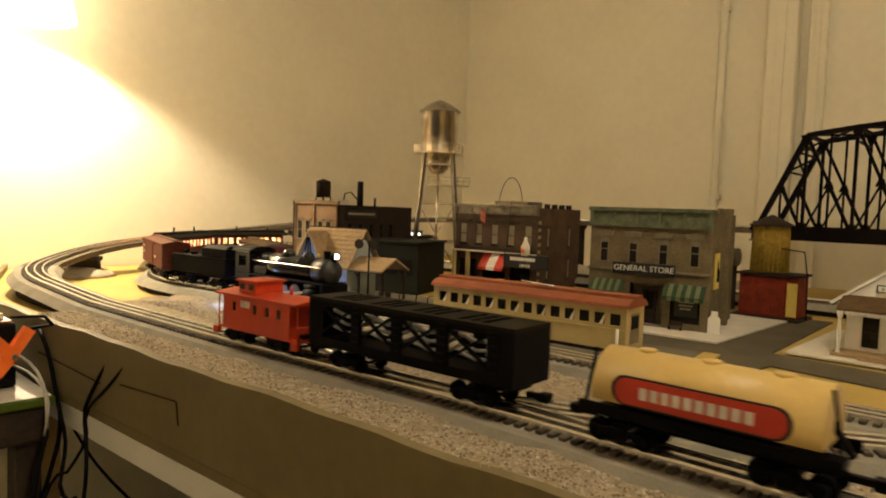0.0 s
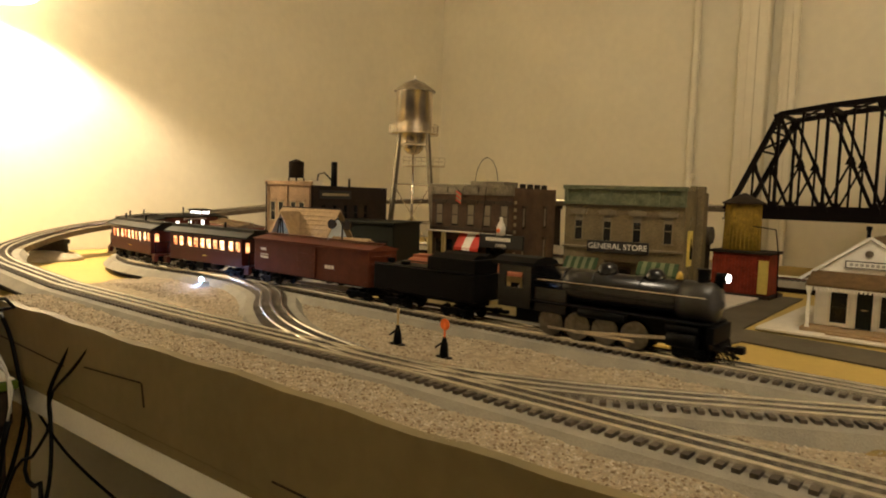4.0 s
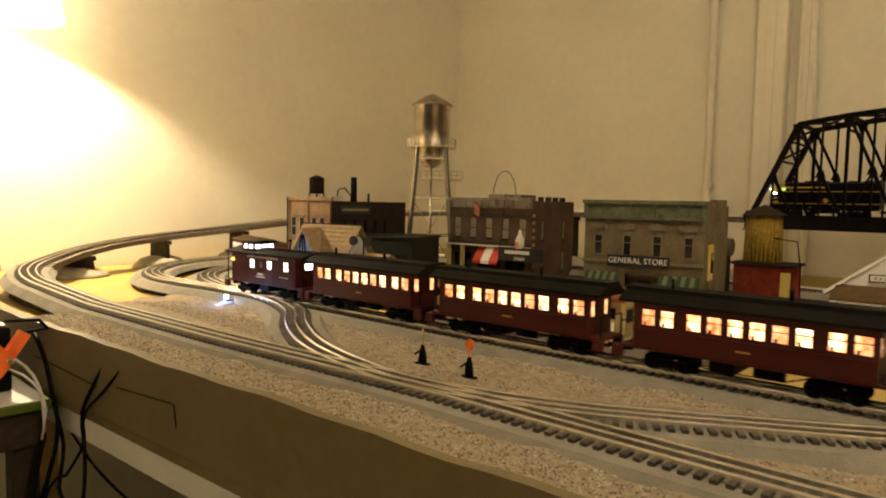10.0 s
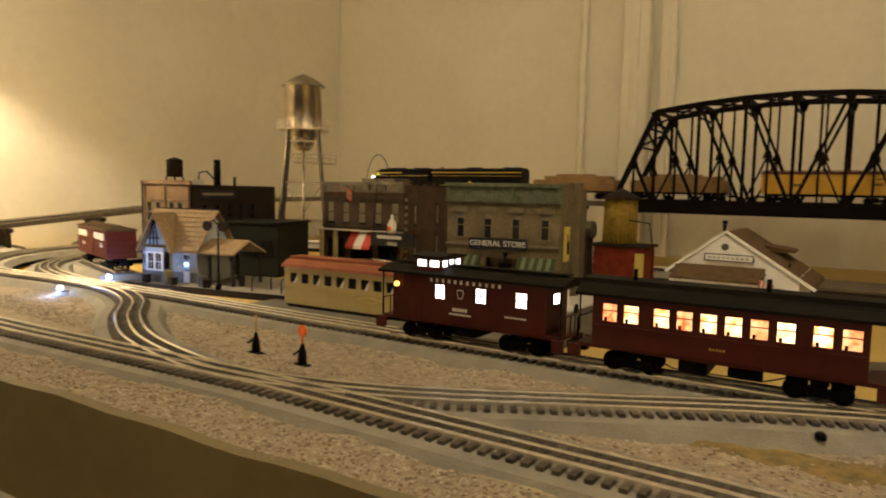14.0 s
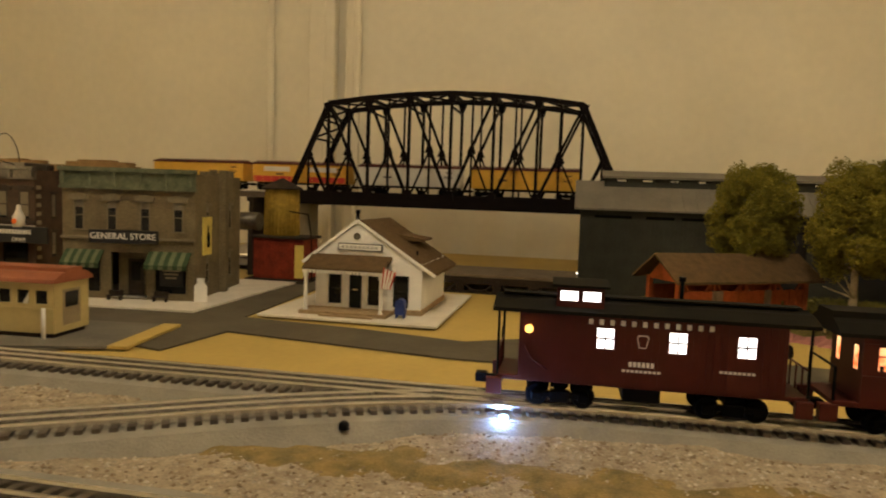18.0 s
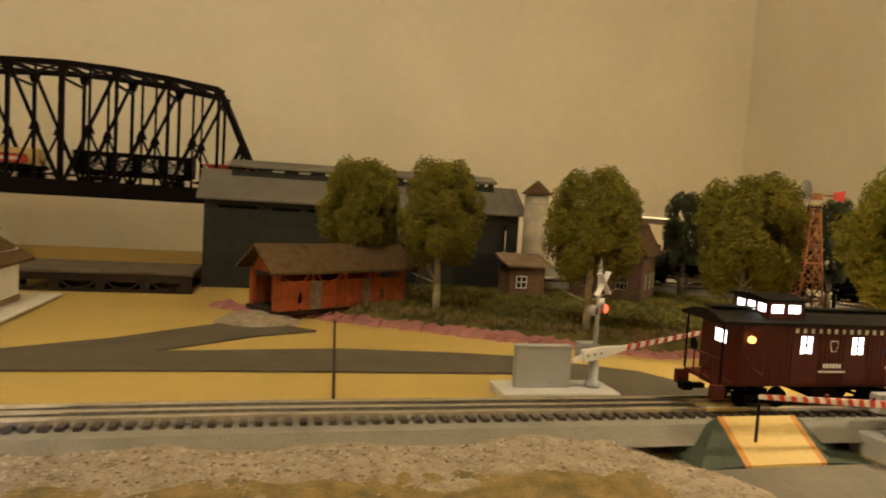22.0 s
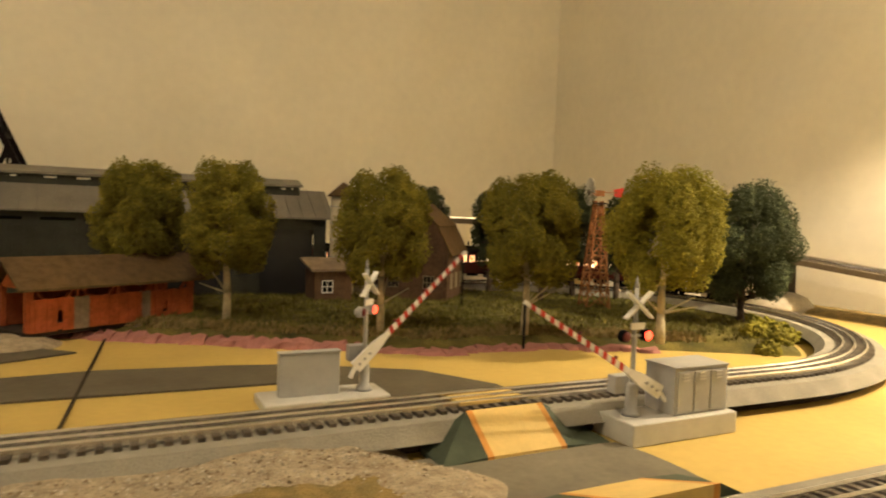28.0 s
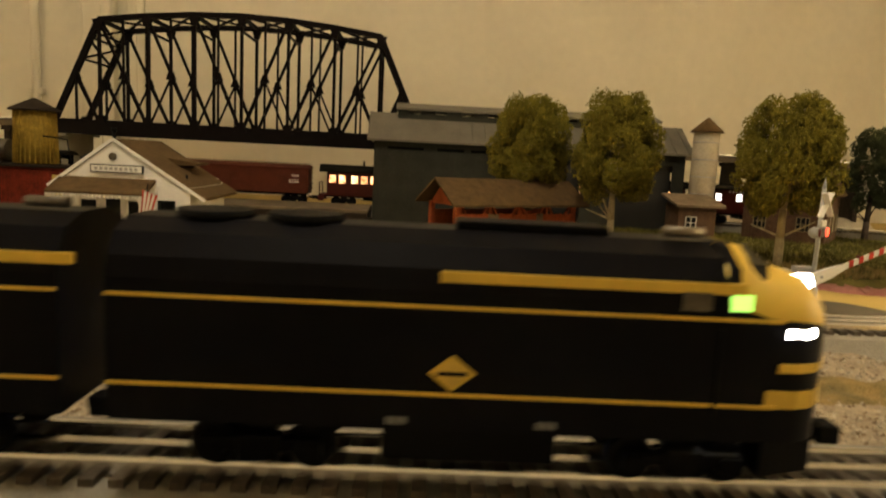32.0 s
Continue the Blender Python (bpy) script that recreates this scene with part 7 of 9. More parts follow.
pn = thing("leaning_boards", pose(-2.185, 0.16, 0), "striped wooden boards leaning at the side wall", "wooden boards")
for k in range(4):
    part("board", box(bmx(), 0.0, 0.012, 0.018 * k, 0.018 * k + 0.015, 0.0, 0.34 + 0.01 * k, 0.001), WOOD, pn)


# ---- the two trains ----
TUSCAN = mat("tuscan_red", (0.062, 0.0085, 0.0055), 0.45, spec=0.25, vary=0.08, scale=60)
BOXBRN = mat("boxcar_brown", (0.085, 0.022, 0.011), 0.6, vary=0.12, scale=50, spec=0.12)
BOXRED = mat("boxcar_red", (0.10, 0.018, 0.010), 0.55, spec=0.14, vary=0.1, scale=50)
CABRED = mat("orange_red_plastic", (0.46, 0.036, 0.008), 0.4, vary=0.05, scale=50)
COALBLK = mat("satin_black", (0.0035, 0.0035, 0.0038), 0.5, spec=0.05, vary=0.1, scale=50)
ROOFBLK = mat("roof_black", (0.008, 0.007, 0.0045), 0.6, spec=0.08, vary=0.15, scale=50)
BOILER = mat("boiler_black", (0.006, 0.006, 0.007), 0.22, spec=0.5, vary=0.1, scale=50)
DARKBLUE = mat("deep_blue_black", (0.003, 0.003, 0.0045), 0.4, spec=0.07, vary=0.06, scale=50)
STRIPE = mat("engine_yellow", (0.66, 0.45, 0.06), 0.4, vary=0.05, scale=50)
REEFER = mat("reefer_yellow", (0.66, 0.38, 0.04), 0.5, vary=0.06, scale=50)
REEFWHT = mat("reefer_white", (0.66, 0.64, 0.58), 0.5, vary=0.05, scale=50)
TANKCRM = mat("hopper_cream", (0.60, 0.43, 0.15), 0.4, vary=0.05, scale=50)
TANGON = mat("tan_gondola", (0.28, 0.17, 0.07), 0.6, vary=0.15, scale=50)
LETTER = mat("white_lettering", (0.72, 0.7, 0.66), 0.5)
GOLD = mat("gold_lettering", (0.6, 0.42, 0.08), 0.45)
WARMLIT = mat("warm_lit_window", (1, 0.78, 0.42), 0.4, emit=3.2, second=(0.9, 0.22, 0.04), scale=110, spread=0.35)
WARMDIM = mat("warm_lit_window_dim", (1, 0.62, 0.28), 0.4, emit=1.8, second=(0.8, 0.12, 0.02), scale=110, spread=0.35)
WHITELIT = mat("white_lit_window", (1, 1, 1), 0.4, emit=4.0, emit_colour=(1.0, 0.96, 0.92))
AMBER = mat("amber_marker", (1, 0.6, 0.1), 0.4, emit=3.0, emit_colour=(1.0, 0.55, 0.12))
HEAD = mat("headlight_lit", (1, 1, 1), 0.4, emit=30.0, emit_colour=(1.0, 0.95, 0.85))
GREENLIT = mat("green_number_board", (0.3, 1, 0.2), 0.4, emit=1.6, emit_colour=(0.5, 1.0, 0.15))


def car(name, label, category="model train car", group=""):
    return thing(name, pose(0, 0, 0), label, category, group)


def truck(parent, x, wheels=2, wr=0.0088, base=0.038):
    """A bogie: side frames, bolster and wheels on axles."""
    b = bmx()
    for y in (-0.0225, 0.0225):
        box(b, x - base / 2 - 0.004, x + base / 2 + 0.004, y - 0.0025, y + 0.0025, 0.0085, 0.0135, 0.0008)
        box(b, x - 0.008, x + 0.008, y - 0.0035, y + 0.0035, 0.005, 0.015, 0.0008)
        for q in (-base / 2, base / 2):
            box(b, x + q - 0.0045, x + q + 0.0045, y - 0.0035, y + 0.0035, 0.006, 0.0125, 0.0008)
    box(b, x - 0.005, x + 0.005, -0.02, 0.02, 0.011, 0.018)
    t = part("truck", b, COALBLK, parent, "black bogie side frames")
    for q in ([-base / 2, base / 2] if wheels == 2 else [-base / 2, 0, base / 2]):
        for y in (-0.0165, 0.0165):
            part("wheel", turn_profile(bmx(), [(wr + 0.0012, -0.0022 if y > 0 else 0.0022), (wr, 0.0), (wr, 0.0022 if y > 0 else -0.0022)], 16, "y", (x + q, y, wr)), COALBLK, t)
        part("axle", rod(bmx(), (x + q, -0.016, wr), (x + q, 0.016, wr), 0.0018, n=8), COALBLK, t)
    return t


def coupler(parent, x, f):
    b = bmx()
    box(b, min(x, x + f * 0.016), max(x, x + f * 0.016), -0.003, 0.003, 0.013, 0.018, 0.0008)
    box(b, min(x + f * 0.014, x + f * 0.024), max(x + f * 0.014, x + f * 0.024), -0.0055, 0.0055, 0.0115, 0.0195, 0.001)
    part("coupler", b, COALBLK, parent)


def running_gear(c, half, span, frame=True, gap=0.012):
    if frame:
        part("underframe", box(bmx(), -half + 0.006, half - 0.006, -0.012, 0.012, 0.0185, 0.025, 0.001), COALBLK, c)
    truck(c, -span)
    truck(c, span)
    coupler(c, -half + 0.004, -1)
    coupler(c, half - 0.004, 1)


# -- lit cabin caboose --
def lit_caboose():
    c = car("cabin_caboose", "tuscan red caboose with lit windows and cupola", "caboose")
    hl, hw = 0.103, 0.031
    wins = [-0.034, 0.022, 0.0735]
    for s in (-1, 1):
        y0, y1 = (-hw, -hw + 0.0025) if s < 0 else (hw - 0.0025, hw)
        holes = [(x - 0.0066, x + 0.0066, 0.054, 0.0705) for x in wins]
        b = wall_with_holes(bmx(), -hl, hl, 0.026, 0.081, holes, "y", y0, y1)
        sd = part("side", b, TUSCAN, c)
        for x in wins:
            w = part("window", box(bmx(), x - 0.0066, x + 0.0066, min(s * (hw - 0.002), s * (hw - 0.001)), max(s * (hw - 0.002), s * (hw - 0.001)), 0.054, 0.0705), WHITELIT, sd, "bright white lit window")
            part("glazing_bar", box(bmx(), x - 0.0005, x + 0.0005, min(s * (hw - 0.001), s * hw), max(s * (hw - 0.001), s * hw), 0.054, 0.0705), TUSCAN, w)
            part("glazing_bar", box(bmx(), x - 0.0066, x + 0.0066, min(s * (hw - 0.001), s * hw), max(s * (hw - 0.001), s * hw), 0.0617, 0.0629), TUSCAN, w)
        yo = s * (hw + 0.0001)
        for k in range(40):
            x = -hl + 0.002 + (2 * hl - 0.004) * k / 39
            if all(abs(x - q) > 0.011 for q in wins):
                part("groove", box(bmx(), x - 0.0003, x + 0.0003, min(yo, yo + s * 0.0003), max(yo, yo + s * 0.0003), 0.027, 0.080), TUSCAN, sd)
        yl = s * (hw + 0.0003)
        for k in range(12):
            x = -0.046 + 0.0084 * k
            part("letter_mark", box(bmx(), x - 0.0017, x + 0.0017, min(yl, yl + s * 0.0004), max(yl, yl + s * 0.0004), 0.0735, 0.0778), LETTER, sd)
        part("emblem", prism(bmx(), [(-0.0085, 0.067), (-0.0015, 0.067), (-0.0003, 0.0645), (-0.0022, 0.0565), (-0.0078, 0.0565), (-0.0097, 0.0645)], "y", min(yl, yl + s * 0.0004), max(yl, yl + s * 0.0004)), LETTER, sd)
        part("emblem_inner", prism(bmx(), [(-0.0080, 0.0661), (-0.0020, 0.0661), (-0.0011, 0.0643), (-0.0028, 0.0573), (-0.0072, 0.0573), (-0.0089, 0.0643)], "y", min(yl, yl + s * 0.0007), max(yl, yl + s * 0.0007)), TUSCAN, sd)
        for x0, n, z in ((-0.015, 6, 0.041), (-0.020, 9, 0.0365), (0.054, 8, 0.041)):
            for k in range(n):
                h = 0.004 if n == 6 else 0.002
                part("letter_mark", box(bmx(), x0 + 0.0034 * k, x0 + 0.0034 * k + 0.0024, min(yl, yl + s * 0.0004), max(yl, yl + s * 0.0004), z, z + h), LETTER, sd)
        part("marker_lamp", turn_profile(bmx(), [(0.0033, 0), (0.0033, 0.003), (0.0015, 0.005)], 12, "y", (-hl + 0.008, s * hw if s > 0 else -hw - 0.005, 0.067)), AMBER, sd)
        part("grab_iron", tube(bmx(), [(-hl + 0.005, s * (hw + 0.0012), 0.052), (-hl + 0.010, s * (hw + 0.0015), 0.042), (-hl + 0.024, s * (hw + 0.0012), 0.034)], 0.0006, 6), TUSCAN, sd)
    for x in (-hl, hl - 0.002):
        e = part("end_wall", wall_with_holes(bmx(), -hw + 0.0025, hw - 0.0025, 0.026, 0.081, [(-0.009, 0.009, 0.058, 0.070)], "x", x, x + 0.002), TUSCAN, c)
        part("end_window", box(bmx(), x + 0.0004, x + 0.0016, -0.009, 0.009, 0.058, 0.070), WHITELIT, e, "bright lit end window")
    part("floor", box(bmx(), -hl - 0.018, hl + 0.018, -hw + 0.003, hw - 0.003, 0.022, 0.026, 0.0008), TUSCAN, c)
    rf = [(-hw - 0.003, 0.080), (-hw - 0.003, 0.083), (-hw * 0.5, 0.0885), (0, 0.0905), (hw * 0.5, 0.0885), (hw + 0.003, 0.083), (hw + 0.003, 0.080)]
    part("roof", prism(bmx(), rf, "x", -hl - 0.022, hl + 0.022), ROOFBLK, c, "black overhanging roof")
    part("roof_walk", box(bmx(), -hl - 0.016, hl + 0.016, -0.007, 0.007, 0.0915, 0.0928), ROOFBLK, c)
    cu = part("cupola", wall_with_holes(bmx(), -0.074, -0.036, 0.084, 0.1015, [(-0.071, -0.057, 0.0905, 0.0985), (-0.053, -0.039, 0.0905, 0.0985)], "y", -0.026, -0.024), TUSCAN, c, "small glazed cupola")
    part("cupola_side", wall_with_holes(bmx(), -0.074, -0.036, 0.084, 0.1015, [(-0.071, -0.057, 0.0905, 0.0985), (-0.053, -0.039, 0.0905, 0.0985)], "y", 0.024, 0.026), TUSCAN, cu)
    for x in (-0.074, -0.038):
        part("cupola_end", wall_with_holes(bmx(), -0.024, 0.024, 0.084, 0.1015, [(-0.022, -0.0085, 0.0905, 0.0985), (-0.0065, 0.0065, 0.0905, 0.0985), (0.0085, 0.022, 0.0905, 0.0985)], "x", x, x + 0.002), TUSCAN, cu)
    part("cupola_light", box(bmx(), -0.0718, -0.0382, -0.0242, 0.0242, 0.090, 0.099), WHITELIT, cu, "bright white cupola windows")
    part("cupola_roof", prism(bmx(), [(-0.028, 0.1015), (-0.028, 0.1035), (0, 0.1065), (0.028, 0.1035), (0.028, 0.1015)], "x", -0.078, -0.032), ROOFBLK, cu)
    part("stove_pipe", rod(bmx(), (0.03, 0.012, 0.088), (0.03, 0.012, 0.108), 0.0018), BLK, c)
    part("stove_cap", rod(bmx(), (0.03, 0.012, 0.107), (0.03, 0.012, 0.111), 0.003), BLK, c)
    for f in (-1, 1):
        xe = f * (hl + 0.017)
        pr = part("platform_rail", tube(bmx(), [(xe, -0.028, 0.026), (xe, -0.028, 0.047), (xe, 0.028, 0.047), (xe, 0.028, 0.026)], 0.0009, 6), TUSCAN, c)
        for y in (-0.014, 0, 0.014):
            part("rail_post", rod(bmx(), (xe, y, 0.026), (xe, y, 0.047), 0.0008, n=6), TUSCAN, pr)
        for y in (-0.029, 0.029):
            part("corner_post", rod(bmx(), (xe, y, 0.026), (xe, y, 0.081), 0.0011, n=6), BLK, c)
            part("step", box(bmx(), xe - 0.009, xe + 0.004, y - 0.003, y + 0.003, 0.010, 0.0235, 0.0006), TUSCAN, c)
        part("brake_wheel", turn_profile(bmx(), [(0.006, -0.0006), (0.006, 0.0006)], 14, "x", (xe, 0.016, 0.052)), BLK, c)
    part("battery_box", box(bmx(), -0.018, 0.012, -0.024, 0.024, 0.010, 0.0215, 0.001), COALBLK, c)
    running_gear(c, hl + 0.018, 0.068)
    return c


# -- lit wooden coach --
def lit_coach():
    c = car("wooden_coach", "dark tuscan wooden coach with warm lit windows", "coach", "lit coaches of the train")
    hl, hw = 0.122, 0.031
    xs = [-0.104, -0.082, -0.052, -0.030, -0.008, 0.014, 0.036, 0.058, 0.087, 0.109]
    holes = [(x - 0.0073, x + 0.0073, 0.052, 0.070) for x in xs]
    for s in (-1, 1):
        y0, y1 = (-hw, -hw + 0.0025) if s < 0 else (hw - 0.0025, hw)
        sd = part("side", wall_with_holes(bmx(), -hl, hl, 0.026, 0.078, holes, "y", y0, y1), TUSCAN, c)
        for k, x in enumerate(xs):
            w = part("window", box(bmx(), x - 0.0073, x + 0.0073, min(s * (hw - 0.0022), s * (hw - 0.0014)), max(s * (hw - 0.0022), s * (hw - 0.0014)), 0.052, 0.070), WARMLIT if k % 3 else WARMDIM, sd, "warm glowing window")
            part("sash_bar", box(bmx(), x - 0.0073, x + 0.0073, min(s * (hw - 0.0014), s * (hw - 0.0006)), max(s * (hw - 0.0014), s * (hw - 0.0006)), 0.0625, 0.0635), TUSCAN, w)
            # Dark block on the lit pane, painted as a seat's shadow outline.
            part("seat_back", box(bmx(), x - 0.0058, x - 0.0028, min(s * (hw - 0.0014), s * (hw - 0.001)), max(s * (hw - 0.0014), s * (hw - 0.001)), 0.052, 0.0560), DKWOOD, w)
        part("belt_rail", box(bmx(), -hl, hl, min(s * hw, s * (hw + 0.0012)), max(s * hw, s * (hw + 0.0012)), 0.0455, 0.048), TUSCAN, sd)
        part("letter_board", box(bmx(), -hl, hl, min(s * hw, s * (hw + 0.0008)), max(s * hw, s * (hw + 0.0008)), 0.0715, 0.0725), TUSCAN, sd)
        for k in range(5):
            part("number_mark", box(bmx(), -0.006 + 0.003 * k, -0.0042 + 0.003 * k, min(s * hw, s * (hw + 0.0006)), max(s * hw, s * (hw + 0.0006)), 0.036, 0.0378), GOLD, sd)
    for x in (-hl, hl - 0.002):
        e = part("end_wall", wall_with_holes(bmx(), -hw + 0.0025, hw - 0.0025, 0.026, 0.080, [(-0.022, -0.013, 0.05, 0.069), (0.013, 0.022, 0.05, 0.069)], "x", x, x + 0.002), TUSCAN, c)
        part("end_window", box(bmx(), x + 0.0005, x + 0.0015, -0.022, -0.013, 0.05, 0.069), WARMDIM, e)
        part("end_window", box(bmx(), x + 0.0005, x + 0.0015, 0.013, 0.022, 0.05, 0.069), WARMDIM, e)
    rf = [(-hw - 0.004, 0.077), (-hw - 0.004, 0.080), (-hw * 0.75, 0.0865), (-0.017, 0.089), (-0.016, 0.094), (0.016, 0.094), (0.017, 0.089), (hw * 0.75, 0.0865), (hw + 0.004, 0.080), (hw + 0.004, 0.077)]
    part("roof", prism(bmx(), rf, "x", -hl - 0.018, hl + 0.018), ROOFBLK, c, "dark clerestory roof")
    for x in (-0.085, 0.04):
        part("roof_vent", rod(bmx(), (x, -0.010, 0.092), (x, -0.010, 0.106), 0.0022), BLK, c)
    part("floor", box(bmx(), -hl - 0.018, hl + 0.018, -hw + 0.002, hw - 0.002, 0.022, 0.026, 0.0008), TUSCAN, c)
    part("battery_box", box(bmx(), -0.035, -0.008, -0.026, 0.026, 0.009, 0.0215, 0.001), COALBLK, c)
    part("air_tank", rod(bmx(), (0.01, -0.018, 0.016), (0.04, -0.018, 0.016), 0.0055), COALBLK, c)
    part("truss_rod", tube(bmx(), [(-0.07, -0.022, 0.022), (-0.04, -0.022, 0.011), (0.04, -0.022, 0.011), (0.07, -0.022, 0.022)], 0.0008, 6), COALBLK, c)
    for f in (-1, 1):
        xe = f * (hl + 0.017)
        for y in (-0.027, 0.027):
            part("gate_post", rod(bmx(), (xe, y, 0.026), (xe, y, 0.052), 0.0012, n=6), BLK, c)
            part("step", box(bmx(), xe - 0.010, xe + 0.003, y - 0.004, y + 0.004, 0.010, 0.0235, 0.0006), TUSCAN, c)
        part("gate_rail", rod(bmx(), (xe, -0.027, 0.052), (xe, 0.027, 0.052), 0.001, n=6), BLK, c)
    running_gear(c, hl + 0.018, 0.085)
    return c


def box_car(name, label, body, roofm, hl, group="", stripe=None, lower=None, patch=None, walk_m=None, lettering=LETTER, height=0.078, ribs=12):
    """A house car: sides with door, battens, ladders and a roof."""
    c = car(name, label, "box car", group)
    hw = 0.031
    part("body", box(bmx(), -hl, hl, -hw, hw, 0.024, height, 0.0012), body, c)
    if lower:
        for s in (-1, 1):
            part("lower_band", box(bmx(), -hl + 0.002, hl - 0.002, min(s * hw, s * (hw + 0.0008)), max(s * hw, s * (hw + 0.0008)), 0.025, 0.042), lower, c)
    part("roof", prism(bmx(), [(-hw - 0.002, height), (-hw - 0.002, height + 0.002), (0, height + 0.0085), (hw + 0.002, height + 0.002), (hw + 0.002, height)], "x", -hl - 0.002, hl + 0.002), roofm, c)
    part("roof_walk", box(bmx(), -hl, hl, -0.006, 0.006, height + 0.0095, height + 0.011), roofm, c)
    for k in range(9 if ribs else 0):
        x = -hl + 2 * hl * k / 8
        for s in (-1, 1):
            part("roof_rib", bar(bmx(), (x, s * (hw + 0.001), height + 0.003), (x, s * 0.007, height + 0.0078), 0.0016), roofm, c)
    for s in (-1, 1):
        d = part("door", box(bmx(), -0.024, 0.024, min(s * hw, s * (hw + 0.002)), max(s * hw, s * (hw + 0.002)), 0.026, height - 0.004, 0.0006), body, c)
        for z in (0.036, 0.050, 0.064):
            part("door_batten", box(bmx(), -0.023, 0.023, min(s * (hw + 0.002), s * (hw + 0.0028)), max(s * (hw + 0.002), s * (hw + 0.0028)), z, z + 0.0016), body, d)
        part("door_track", box(bmx(), -0.05, 0.05, min(s * hw, s * (hw + 0.003)), max(s * hw, s * (hw + 0.003)), height - 0.003, height - 0.0012), body, c)
        for k in range(ribs):
            x = -hl + 0.008 + (2 * hl - 0.016) * k / 11
            if abs(x) > 0.027:
                part("rib", box(bmx(), x - 0.0008, x + 0.0008, min(s * hw, s * (hw + 0.001)), max(s * hw, s * (hw + 0.001)), 0.025, height - 0.001), body, c)
        for x in (-hl + 0.005, hl - 0.005):
            for z in (0.03, 0.04, 0.05, 0.06):
                part("ladder_rung", box(bmx(), x - 0.004, x + 0.004, min(s * (hw + 0.001), s * (hw + 0.0018)), max(s * (hw + 0.001), s * (hw + 0.0018)), z, z + 0.0011), body, c)
        y = s * (hw + 0.0012)
        if patch:
            part("patch", box(bmx(), -0.115, -0.03, min(y, y + s * 0.0005), max(y, y + s * 0.0005), height - 0.020, height - 0.006), patch, c)
            part("patch", box(bmx(), 0.03, 0.112, min(y, y + s * 0.0005), max(y, y + s * 0.0005), height - 0.020, height - 0.006), patch, c)
        for z, n, h in ((0.062, 3, 0.005), (0.054, 4, 0.002), (0.048, 4, 0.004)):
            for k in range(n):
                x0 = -hl + 0.022 + 0.006 * k
                part("letter_mark", box(bmx(), x0, x0 + 0.0042, min(y, y + s * 0.0004), max(y, y + s * 0.0004), z, z + h), lettering, c)
        for k in range(3):
            part("letter_mark", box(bmx(), 0.05 + 0.008 * k, 0.056 + 0.008 * k, min(y, y + s * 0.0004), max(y, y + s * 0.0004), 0.045, 0.051), lettering, c)
    for x in (-1, 1):
        for z in (0.035, 0.047, 0.059, 0.071):
            part("end_corrugation", bar(bmx(), (x * (hl + 0.0008), -hw + 0.003, z), (x * (hl + 0.0008), hw - 0.003, z), 0.003, 0.003), body, c)
    running_gear(c, hl, hl - 0.036)
    return c


